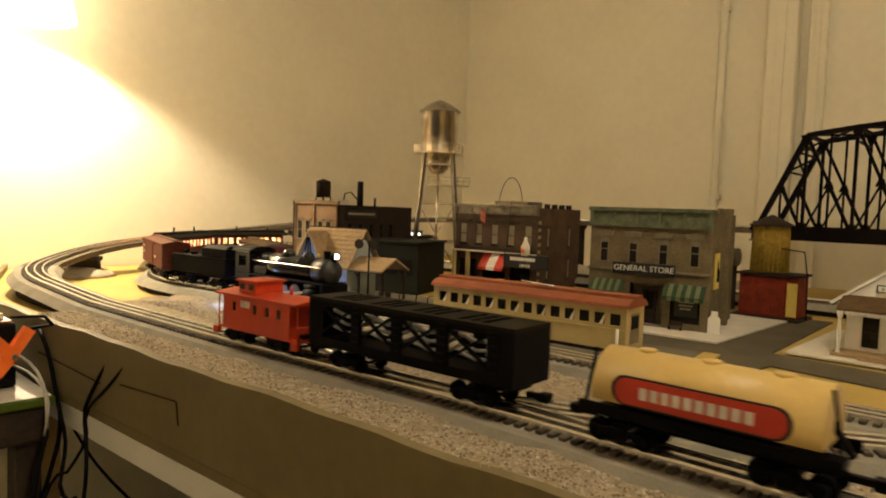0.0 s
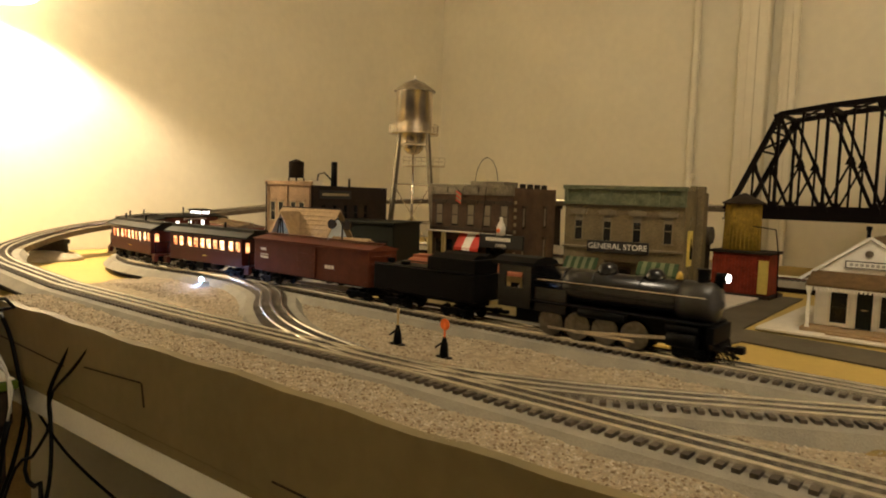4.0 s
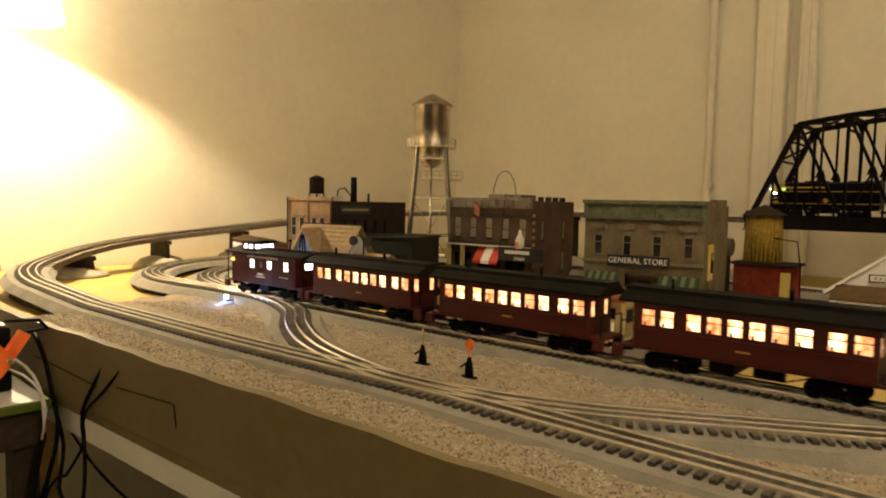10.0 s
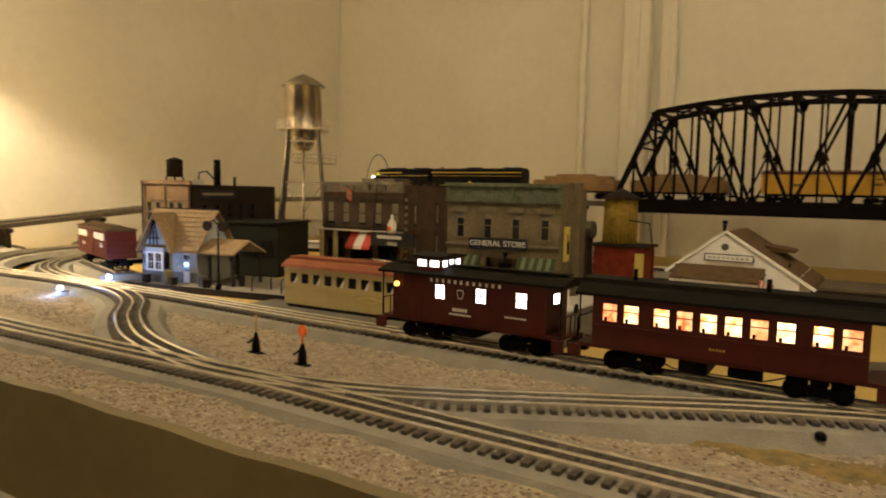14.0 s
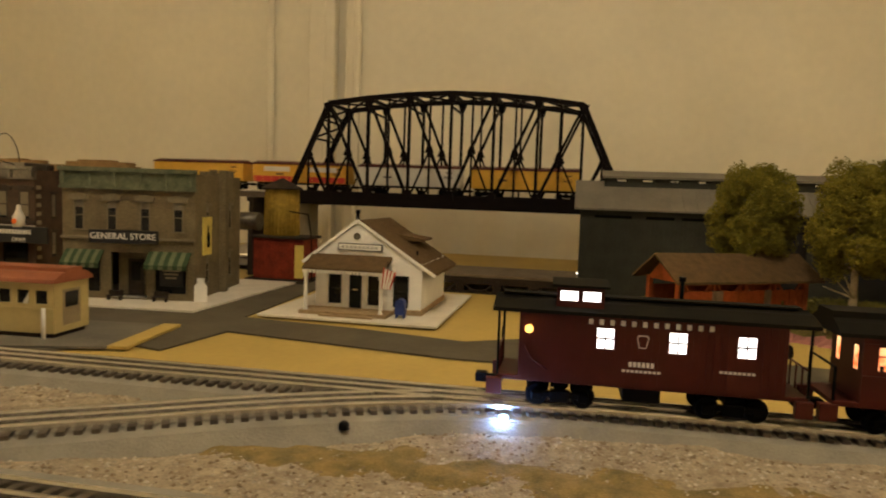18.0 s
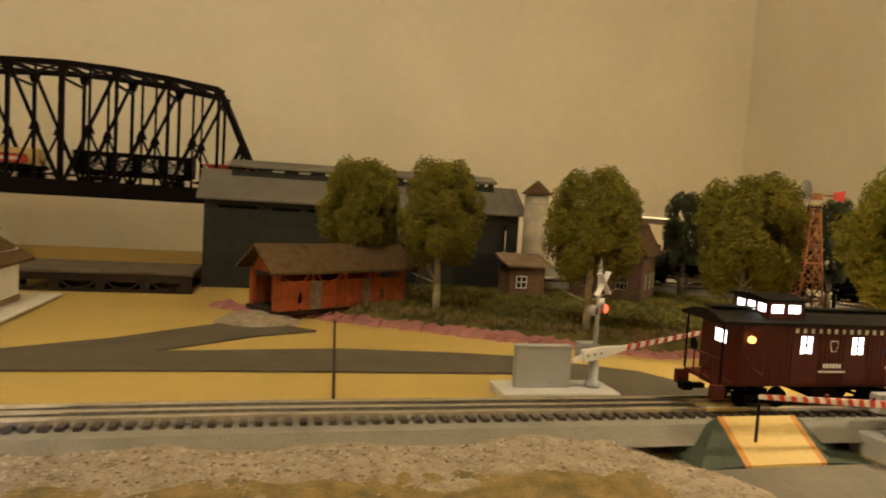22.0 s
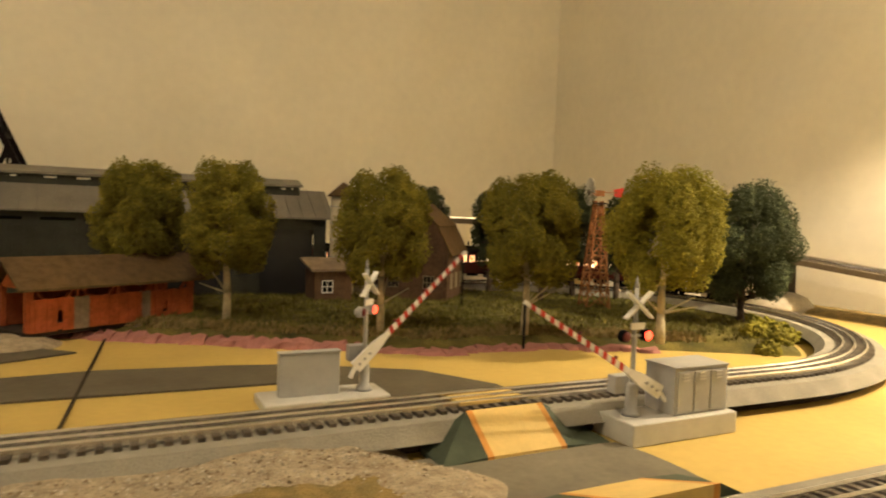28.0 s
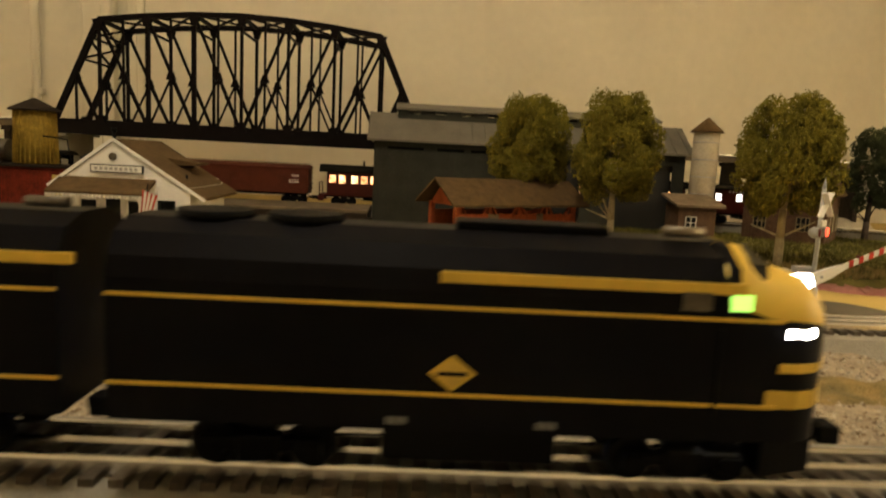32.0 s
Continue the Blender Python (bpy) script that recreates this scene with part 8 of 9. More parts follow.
def steam_loco():
    c = car("steam_locomotive", "black steam locomotive with lit headlight", "locomotive")
    # front at +x
    part("boiler", turn_profile(bmx(), [(0.0235, -0.075), (0.0235, 0.02), (0.0225, 0.022), (0.0225, 0.105), (0.0205, 0.106)], 28, "x", (0, 0, 0.062)), BOILER, c, "satin black boiler")
    part("smoke_box", turn_profile(bmx(), [(0.0235, 0.106), (0.0235, 0.140), (0.0215, 0.142), (0.020, 0.1445), (0.006, 0.147), (0.003, 0.150)], 28, "x", (0, 0, 0.062)), mat("graphite", (0.032, 0.031, 0.03), 0.4, 0.3, vary=0.15, scale=40), c, "grey graphite smoke box")
    for x in (-0.04, 0.0, 0.06, 0.104):
        part("boiler_band", turn_profile(bmx(), [(0.0239, x), (0.0243, x + 0.001), (0.0239, x + 0.002)], 28, "x", (0, 0, 0.062)), BOILER, c)
    part("stack", turn_profile(bmx(), [(0.008, 0.081), (0.0062, 0.087), (0.0068, 0.098), (0.008, 0.0995)], 16, at=(0.126, 0, 0)), BLK, c)
    part("sand_dome", turn_profile(bmx(), [(0.013, 0.078), (0.0115, 0.087), (0.008, 0.093), (0.002, 0.095)], 18, at=(0.072, 0, 0)), BOILER, c)
    part("steam_dome", turn_profile(bmx(), [(0.014, 0.078), (0.0125, 0.088), (0.009, 0.095), (0.002, 0.097)], 18, at=(0.012, 0, 0)), BOILER, c)
    part("bell", turn_profile(bmx(), [(0.004, 0.085), (0.003, 0.092), (0.001, 0.094)], 12, at=(0.1, 0, 0)), GOLD, c)
    cb = part("cab", wall_with_holes(bmx(), -0.128, -0.078, 0.030, 0.086, [(-0.116, -0.090, 0.056, 0.076)], "y", -0.030, -0.0275), BOILER, c, "black cab with side windows")
    part("cab_side", wall_with_holes(bmx(), -0.128, -0.078, 0.030, 0.086, [(-0.116, -0.090, 0.056, 0.076)], "y", 0.0275, 0.030), BOILER, cb)
    part("cab_front", box(bmx(), -0.080, -0.078, -0.0275, 0.0275, 0.030, 0.086), BOILER, cb)
    part("cab_roof", prism(bmx(), [(-0.032, 0.085), (-0.030, 0.089), (-0.016, 0.0945), (0, 0.096), (0.016, 0.0945), (0.030, 0.089), (0.032, 0.085)], "x", -0.138, -0.075), BLK, cb)
    part("fire_box", box(bmx(), -0.078, -0.03, -0.024, 0.024, 0.028, 0.06, 0.002), BOILER, c)
    part("running_board", box(bmx(), -0.078, 0.145, -0.030, 0.030, 0.0405, 0.0425, 0.0006), BLK, c)
    for s in (-1, 1):
        part("hand_rail", rod(bmx(), (-0.07, s * 0.0262, 0.070), (0.138, s * 0.0255, 0.070), 0.0007, n=6), SILVER, c)
        part("air_tank", rod(bmx(), (-0.01, s * 0.0265, 0.036), (0.05, s * 0.0265, 0.036), 0.0055, n=12), BLK, c)
        cy = part("cylinder", rod(bmx(), (0.100, s * 0.026, 0.022), (0.132, s * 0.026, 0.022), 0.0085, n=18), BLK, c)
        part("valve_chest", rod(bmx(), (0.098, s * 0.026, 0.034), (0.134, s * 0.026, 0.034), 0.005, n=14), BLK, cy)
        for k in range(4):
            x = -0.052 + 0.037 * k
            w = part("driver", turn_profile(bmx(), [(0.0172, -0.0025), (0.0172, 0.0008), (0.0182, 0.0025)] if s < 0 else [(0.0182, -0.0025), (0.0172, -0.0008), (0.0172, 0.0025)], 24, "y", (x, s * 0.0178, 0.0168)), BLK, c, "spoked black driving wheel")
            part("tyre", turn_profile(bmx(), [(0.0150, 0), (0.0170, 0), (0.0170, 0.0006), (0.0150, 0.0006)], 24, "y", (x, s * 0.0208 if s > 0 else -0.0214, 0.0168)), DKSILVER, w)
        part("side_rod", box(bmx(), -0.054, 0.061, min(s * 0.0235, s * 0.0255), max(s * 0.0235, s * 0.0255), 0.009, 0.013, 0.0006), SILVER, c, "bright steel side rod")
        part("main_rod", bar(bmx(), (-0.016, s * 0.0268, 0.011), (0.098, s * 0.0268, 0.022), 0.002, 0.004), SILVER, c)
    part("frame", box(bmx(), -0.11, 0.14, -0.012, 0.012, 0.012, 0.040), BLK, c)
    part("pilot_beam", box(bmx(), 0.142, 0.150, -0.030, 0.030, 0.022, 0.040, 0.0008), BLK, c)
    pi = part("pilot", bar(bmx(), (0.150, -0.026, 0.020), (0.168, 0.0, 0.006), 0.003), BLK, c, "slatted cowcatcher")
    for k in range(9):
        f = (k - 4) / 4
        part("pilot_bar", bar(bmx(), (0.149, f * 0.026, 0.022), (0.168 - abs(f) * 0.012, f * 0.020, 0.005), 0.002), BLK, pi)
    truck(c, 0.122, 2, 0.0078, 0.026)
    part("headlight_case", rod(bmx(), (0.140, 0, 0.0915), (0.152, 0, 0.0915), 0.0055, n=16), BLK, c)
    part("headlight_lens", turn_profile(bmx(), [(0.0048, 0.152), (0.0042, 0.1535), (0.001, 0.1545)], 16, "x", (0, 0, 0.0915)), HEAD, c, "bright headlight")
    part("headlight_stay", box(bmx(), 0.138, 0.148, -0.003, 0.003, 0.080, 0.088), BLK, c)
    coupler(c, 0.15, 1)
    coupler(c, -0.13, -1)
    return c


def tender():
    c = car("tender", "black square tender with coal bunker", "tender")
    part("tank", box(bmx(), -0.098, 0.098, -0.031, 0.031, 0.026, 0.064, 0.0015), COALBLK, c)
    part("bunker", box(bmx(), 0.008, 0.096, -0.027, 0.027, 0.064, 0.084, 0.0015), COALBLK, c)
    part("coal", prism(bmx(), [(-0.025, 0.084), (-0.012, 0.090), (0.004, 0.088), (0.014, 0.091), (0.025, 0.084)], "x", 0.012, 0.09), BLK, c, "heap of black coal")
    part("hatch", rod(bmx(), (-0.06, 0, 0.064), (-0.06, 0, 0.070), 0.008, n=16), COALBLK, c)
    part("rim", tube(bmx(), [(-0.095, -0.031, 0.066), (0.085, -0.031, 0.066)], 0.0012, 6), COALBLK, c)
    part("rim", tube(bmx(), [(-0.095, 0.031, 0.066), (0.085, 0.031, 0.066)], 0.0012, 6), COALBLK, c)
    part("rear_lamp", rod(bmx(), (-0.096, 0, 0.068), (-0.086, 0, 0.068), 0.004, n=12), COALBLK, c)
    running_gear(c, 0.1, 0.058)
    return c


def diesel(cab, label):
    """A streamlined diesel unit, black-blue with yellow lines; the cab end at +x."""
    c = car("diesel_engine" if cab else "diesel_booster", label, "diesel engine")
    hl, hw = (0.136 if cab else 0.178), 0.031
    sec = [(-hw, 0.022), (-hw, 0.075), (-hw * 0.95, 0.083), (-hw * 0.75, 0.091), (-hw * 0.35, 0.0955), (hw * 0.35, 0.0955), (hw * 0.75, 0.091), (hw * 0.95, 0.083), (hw, 0.075), (hw, 0.022)]
    front = hl - 0.046 if cab else hl
    part("body", prism(bmx(), sec, "x", -hl, front), DARKBLUE, c, "glossy black-blue body")
    if cab:
        b = bmx()
        rings = []
        for x, w, zt, zs in ((front, 1.0, 0.0955, 0.075), (front + 0.005, 1.0, 0.096, 0.074), (front + 0.010, 0.99, 0.095, 0.072), (front + 0.017, 0.975, 0.087, 0.070), (front + 0.030, 0.95, 0.086, 0.069), (front + 0.038, 0.86, 0.083, 0.068), (front + 0.0425, 0.72, 0.077, 0.066), (front + 0.0455, 0.55, 0.068, 0.061)):
            y = hw * w
            rings.append([b.verts.new(p) for p in ((x, -y, 0.022), (x, -y, 0.045), (x, -y, zs), (x, -y * 0.9, zs + (zt - zs) * 0.62), (x, -y * 0.45, zt), (x, y * 0.45, zt), (x, y * 0.9, zs + (zt - zs) * 0.62), (x, y, zs), (x, y, 0.045), (x, y, 0.022))])
        for ra, rb in zip(rings, rings[1:]):
            for k in range(9):
                f = b.faces.new((ra[k], rb[k], rb[k + 1], ra[k + 1]))
                f.material_index = 1 if (2 <= k <= 6 and ra[0].co.x > front + 0.002) else 0
                f.smooth = True
        b.faces.new(rings[-1]).material_index = 0
        bmesh.ops.recalc_face_normals(b, faces=b.faces[:])
        part("nose", b, [DARKBLUE, STRIPE], c, "blunt rounded yellow topped nose")
        for s in (-1, 1):
            part("windshield", prism(bmx(), [(s * 0.003, 0.0882), (s * 0.0245, 0.0835), (s * 0.023, 0.089), (s * 0.003, 0.0945)], "x", front + 0.0105, front + 0.0172), GLASS, c, "dark windscreen")
            part("cab_window", box(bmx(), front - 0.017, front - 0.006, min(s * hw, s * (hw + 0.0006)), max(s * hw, s * (hw + 0.0006)), 0.072, 0.079), DKSILVER, c)
            part("number_board", box(bmx(), front + 0.001, front + 0.009, min(s * hw * 0.985, s * hw * 1.015), max(s * hw * 0.985, s * hw * 1.015), 0.0725, 0.0785), GREENLIT, c, "lit green number board")
            part("side_lamp", rod(bmx(), (front + 0.024, s * 0.0282, 0.0645), (front + 0.0345, s * 0.0268, 0.0645), 0.0025, n=12), HEAD, c, "bright side lamp")
            part("lower_band", prism(bmx(), [(front + 0.018, s * 0.0308), (front + 0.030, s * 0.0302), (front + 0.038, s * 0.0275), (front + 0.036, s * 0.024), (front + 0.018, s * 0.028)], "z", 0.0355, 0.0425), STRIPE, c, "yellow nose side band")
            part("middle_band", prism(bmx(), [(front + 0.022, s * 0.0306), (front + 0.030, s * 0.0302), (front + 0.038, s * 0.0275), (front + 0.036, s * 0.024), (front + 0.022, s * 0.028)], "z", 0.0495, 0.053), STRIPE, c)
            part("grab_iron", rod(bmx(), (front - 0.002, s * (hw + 0.001), 0.032), (front - 0.002, s * (hw + 0.001), 0.066), 0.0006, n=6), COALBLK, c)
        part("headlight", rod(bmx(), (front + 0.036, 0, 0.0785), (front + 0.0465, 0, 0.0785), 0.0045, n=16), HEAD, c, "bright round headlight")
        nose = [(0.036, -0.0277), (0.0425, -0.0228), (0.0462, -0.0172), (0.047, 0.0), (0.0462, 0.0172), (0.0425, 0.0228), (0.036, 0.0277), (0.034, 0.02), (0.034, -0.02)]
        part("nose_band", prism(bmx(), [(front + u, v) for u, v in nose], "z", 0.0355, 0.0425), STRIPE, c, "thick yellow nose band")
        part("nose_band", prism(bmx(), [(front + u, v) for u, v in nose], "z", 0.0495, 0.053), STRIPE, c)
        part("pilot", prism(bmx(), [(front + 0.02, -0.028), (front + 0.044, -0.020), (front + 0.047, 0.0), (front + 0.044, 0.020), (front + 0.02, 0.028)], "z", 0.007, 0.0215), COALBLK, c)
    ex = -0.010 if cab else 0.02
    for s in (-1, 1):
        x1 = hl if not cab else front + 0.022
        for z in (0.0355, 0.0685):
            part("yellow_line", box(bmx(), -hl, x1, min(s * hw, s * (hw + 0.0006)), max(s * hw, s * (hw + 0.0006)), z, z + 0.0014), STRIPE, c, "thin yellow line")
        part("yellow_band", bar(bmx(), (-0.016 if cab else -hl, s * hw * 0.975, 0.0805), (front + 0.006, s * hw * 0.975, 0.0805), 0.0025, 0.0040), STRIPE, c, "yellow band under the roof")
        em = part("emblem", prism(bmx(), [(ex - 0.0088, 0.0445), (ex, 0.0375), (ex + 0.0088, 0.0445), (ex, 0.0515)], "y", min(s * hw, s * (hw + 0.0006)), max(s * hw, s * (hw + 0.0006))), STRIPE, c, "yellow diamond emblem")
        part("emblem_field", prism(bmx(), [(ex - 0.0066, 0.0445), (ex, 0.0392), (ex + 0.0066, 0.0445), (ex, 0.0498)], "y", min(s * hw, s * (hw + 0.0009)), max(s * hw, s * (hw + 0.0009))), GOLD, em)
        part("emblem_bar", box(bmx(), ex - 0.0055, ex + 0.0055, min(s * (hw + 0.0009), s * (hw + 0.0012)), max(s * (hw + 0.0009), s * (hw + 0.0012)), 0.0437, 0.0453), DARKBLUE, em)
        part("skirt", box(bmx(), -0.035, 0.030, min(s * (hw - 0.004), s * (hw - 0.001)), max(s * (hw - 0.004), s * (hw - 0.001)), 0.010, 0.022), COALBLK, c)
        for x in (-0.03, 0.026):
            part("tank_cap", box(bmx(), x - 0.004, x + 0.004, min(s * (hw - 0.001), s * hw), max(s * (hw - 0.001), s * hw), 0.024, 0.027), GREYPL, c)
    part("roof_fan", rod(bmx(), (-hl + 0.03, 0, 0.0945), (-hl + 0.03, 0, 0.0985), 0.015, n=20), COALBLK, c)
    part("roof_fan", rod(bmx(), (-hl + 0.066, 0, 0.0945), (-hl + 0.066, 0, 0.0985), 0.015, n=20), COALBLK, c)
    part("exhaust", box(bmx(), -0.01, 0.05, -0.010, 0.010, 0.095, 0.099, 0.001), COALBLK, c)
    part("horn", rod(bmx(), (front - 0.02, -0.012, 0.099), (front - 0.004, -0.012, 0.099), 0.0022, n=8), DKSILVER, c)
    running_gear(c, hl, hl - 0.054)
    return c


def round_hopper():
    c = car("round_hopper", "cream rounded tank hopper with red name band", "hopper car")
    hl = 0.082
    sec = [(-0.0295, 0.036)] + [(-0.030 * math.cos(k * math.pi / 18), 0.044 + 0.031 * math.sin(k * math.pi / 18)) for k in range(19)] + [(0.0295, 0.036)]
    shell = prism(bmx(), sec, "x", -hl, hl)
    for f in shell.faces:
        f.smooth = len(f.verts) == 4
    part("shell", shell, TANKCRM, c, "smooth cream shell")
    part("under_shell", prism(bmx(), [(-0.029, 0.036), (0.029, 0.036), (0.012, 0.016), (-0.012, 0.016)], "x", -hl + 0.024, hl - 0.024), COALBLK, c)
    for s in (-1, 1):
        for dx, m, e in ((0.054, BLKSIGN, 0.0), (0.0525, REDPAINT, 0.0006)):
            h = 0.0115 if m is BLKSIGN else 0.0100
            pts = [(dx * q + (h - 0.001) * math.cos(a) * (1 if q > 0 else 1), 0.048 + h * math.sin(a)) for q, a0 in ((1, -90), (-1, 90)) for a in [radians(a0 + 22.5 * k) for k in range(9)]]
            part("name_band", prism(bmx(), pts, "y", min(s * 0.0298, s * (0.0312 + e)), max(s * 0.0298, s * (0.0312 + e))), m, c, "red rounded name band")
        for k in range(10):
            part("letter_mark", box(bmx(), -0.041 + 0.0084 * k, -0.0352 + 0.0084 * k, min(s * 0.0318, s * 0.0322), max(s * 0.0318, s * 0.0322), 0.0435, 0.0525), LETTER, c)
        part("side_sill", box(bmx(), -hl - 0.012, hl + 0.012, min(s * 0.027, s * 0.030), max(s * 0.027, s * 0.030), 0.024, 0.033, 0.0008), COALBLK, c)
    for x in (-0.05, 0.0, 0.05):
        part("hatch", rod(bmx(), (x, 0, 0.0735), (x, 0, 0.0765), 0.007, n=14), TANKCRM, c)
    for f in (-1, 1):
        part("end_ladder", bar(bmx(), (f * (hl + 0.01), -0.02, 0.03), (f * (hl + 0.002), -0.02, 0.075), 0.002), COALBLK, c)
        part("slope_brace", bar(bmx(), (f * (hl + 0.012), 0.0, 0.028), (f * (hl - 0.002), 0.0, 0.050), 0.004), COALBLK, c)
    running_gear(c, hl + 0.014, 0.062)
    return c


def black_hopper():
    """An open lattice car: slotted roof, panelled ends and braced open sides."""
    c = car("truss_hopper", "black open-sided car with slotted roof", "hopper car")
    hl, hw = 0.140, 0.031
    slots = [(-0.112 + 0.060 * k + 0.0135 * j, -0.1035 + 0.060 * k + 0.0135 * j, -0.022, 0.022) for k in range(4) for j in range(3)]
    part("roof_plate", wall_with_holes(bmx(), -hl, hl, -hw, hw, slots, "z", 0.0745, 0.0785), ROOFBLK, c, "dark slotted roof plate")
    for s in (-1, 1):
        y0, y1 = min(s * hw, s * (hw - 0.002)), max(s * hw, s * (hw - 0.002))
        holes = [(-0.116 + 0.0605 * k, -0.071 + 0.0605 * k, 0.034, 0.069) for k in range(4)]
        sd = part("side", wall_with_holes(bmx(), -hl, hl, 0.024, 0.0745, holes, "y", y0, y1), COALBLK, c, "black open lattice side")
        for k in range(4):
            xa, xb = -0.116 + 0.0605 * k, -0.071 + 0.0605 * k
            part("brace", bar(bmx(), (xa, s * (hw - 0.001), 0.069), (xb, s * (hw - 0.001), 0.040), 0.0032), COALBLK, sd)
            part("brace", bar(bmx(), (xb, s * (hw - 0.0012), 0.069), (xa, s * (hw - 0.0012), 0.040), 0.0026), COALBLK, sd)
            part("louvre_panel", box(bmx(), xb + 0.001, xb + 0.0145, min(s * hw, s * (hw + 0.0008)), max(s * hw, s * (hw + 0.0008)), 0.026, 0.073), COALBLK, sd)
            for z in (0.034, 0.042, 0.05, 0.058, 0.066):
                part("louvre", box(bmx(), xb + 0.003, xb + 0.0125, min(s * (hw + 0.0008), s * (hw + 0.0016)), max(s * (hw + 0.0008), s * (hw + 0.0016)), z, z + 0.0025), COALBLK, sd)
    for k in range(4):
        xa, xb = -0.116 + 0.0605 * k, -0.071 + 0.0605 * k
        for j in range(3):
            z = 0.064 - 0.009 * j
            part("curved_rack", tube(bmx(), [(xa + 0.003, -0.018, z), (xa + 0.014, -0.006, z - 0.008), (xb - 0.014, 0.006, z - 0.008), (xb - 0.003, 0.018, z)], 0.002, 6), GREYPL, c, "pale curved rack inside")
    part("floor", box(bmx(), -hl + 0.004, hl - 0.004, -hw + 0.003, hw - 0.003, 0.024, 0.028), COALBLK, c)
    for x in (-hl, hl - 0.004):
        part("end_frame", box(bmx(), x, x + 0.004, -hw + 0.002, hw - 0.002, 0.024, 0.0745), COALBLK, c)
    running_gear(c, hl, 0.088)
    return c


def orange_caboose():
    c = car("orange_caboose", "orange red plastic caboose with raised cupola", "caboose")
    hl, hw = 0.085, 0.030
    wins = [-0.055, 0.0, 0.032, 0.06]
    holes = [(x - 0.005, x + 0.005, 0.050, 0.064) for x in wins]
    for s in (-1, 1):
        y0, y1 = (-hw, -hw + 0.002) if s < 0 else (hw - 0.002, hw)
        part("side", wall_with_holes(bmx(), -hl, hl, 0.024, 0.074, holes, "y", y0, y1), CABRED, c)
        yl = s * (hw + 0.0002)
        for k in range(4):
            part("letter_mark", box(bmx(), -0.035 + 0.006 * k, -0.031 + 0.006 * k, min(yl, yl + s * 0.0004), max(yl, yl + s * 0.0004), 0.058, 0.068), LETTER, c)
        for x in wins:
            part("pane", box(bmx(), x - 0.005, x + 0.005, min(s * (hw - 0.002), s * (hw - 0.0014)), max(s * (hw - 0.002), s * (hw - 0.0014)), 0.050, 0.064), GLASS, c)
    for x in (-hl, hl - 0.002):
        part("end_wall", box(bmx(), x, x + 0.002, -hw + 0.002, hw - 0.002, 0.024, 0.076), CABRED, c)
    part("roof", prism(bmx(), [(-hw - 0.003, 0.073), (-hw - 0.003, 0.076), (0, 0.081), (hw + 0.003, 0.076), (hw + 0.003, 0.073)], "x", -hl - 0.018, hl + 0.018), CABRED, c)
    part("cupola", box(bmx(), -0.055, -0.010, -0.023, 0.023, 0.078, 0.096, 0.001), CABRED, c)
    part("cupola_roof", box(bmx(), -0.060, -0.005, -0.026, 0.026, 0.096, 0.099, 0.001), CABRED, c)
    for s in (-1, 1):
        for x in (-0.044, -0.022):
            part("cupola_window", box(bmx(), x - 0.006, x + 0.006, min(s * 0.023, s * 0.0236), max(s * 0.023, s * 0.0236), 0.084, 0.093), GLASS, c)
    part("floor", box(bmx(), -hl - 0.018, hl + 0.018, -hw + 0.002, hw - 0.002, 0.020, 0.024, 0.0008), CABRED, c)
    part("stove_pipe", rod(bmx(), (0.03, 0.01, 0.078), (0.03, 0.01, 0.092), 0.0025), CABRED, c)
    for f in (-1, 1):
        xe = f * (hl + 0.016)
        part("platform_rail", tube(bmx(), [(xe, -0.027, 0.024), (xe, -0.027, 0.042), (xe, 0.027, 0.042), (xe, 0.027, 0.024)], 0.0011, 6), CABRED, c)
        for y in (-0.027, 0.027):
            part("step", box(bmx(), xe - 0.012, xe + 0.002, y - 0.003, y + 0.003, 0.010, 0.021, 0.0006), CABRED, c)
            part("corner_post", rod(bmx(), (xe, y, 0.024), (xe, y, 0.074), 0.001, n=6), CABRED, c)
    for ob in c.children_recursive:
        ob.data.transform(Matrix.Diagonal((0.80, 0.95, 0.84, 1)))
    running_gear(c, 0.083, 0.046)
    return c


def flat_load():
    c = car("pipe_flat_car", "dark flat car loaded with grey pipes", "flat car")
    hl = 0.126
    part("deck", box(bmx(), -hl, hl, -0.031, 0.031, 0.022, 0.031, 0.001), COALBLK, c)
    for j, (y, z) in enumerate(((-0.02, 0.037), (-0.007, 0.037), (0.007, 0.037), (0.02, 0.037), (-0.013, 0.048), (0, 0.048), (0.013, 0.048))):
        part("pipe_load", rod(bmx(), (-0.105, y, z), (0.105, y, z), 0.0060, n=14), GREYPL, c, "grey pipe of the load")
    for x in (-0.1, -0.05, 0.05, 0.1):
        for y in (-0.030, 0.030):
            part("stake", box(bmx(), x - 0.0015, x + 0.0015, y - 0.001, y + 0.001, 0.031, 0.06), COALBLK, c)
        part("load_band", tube(bmx(), [(x, -0.029, 0.033), (x, -0.021, 0.055), (x, 0.021, 0.055), (x, 0.029, 0.033)], 0.0009, 6), COALBLK, c)
    running_gear(c, hl, 0.088)
    return c


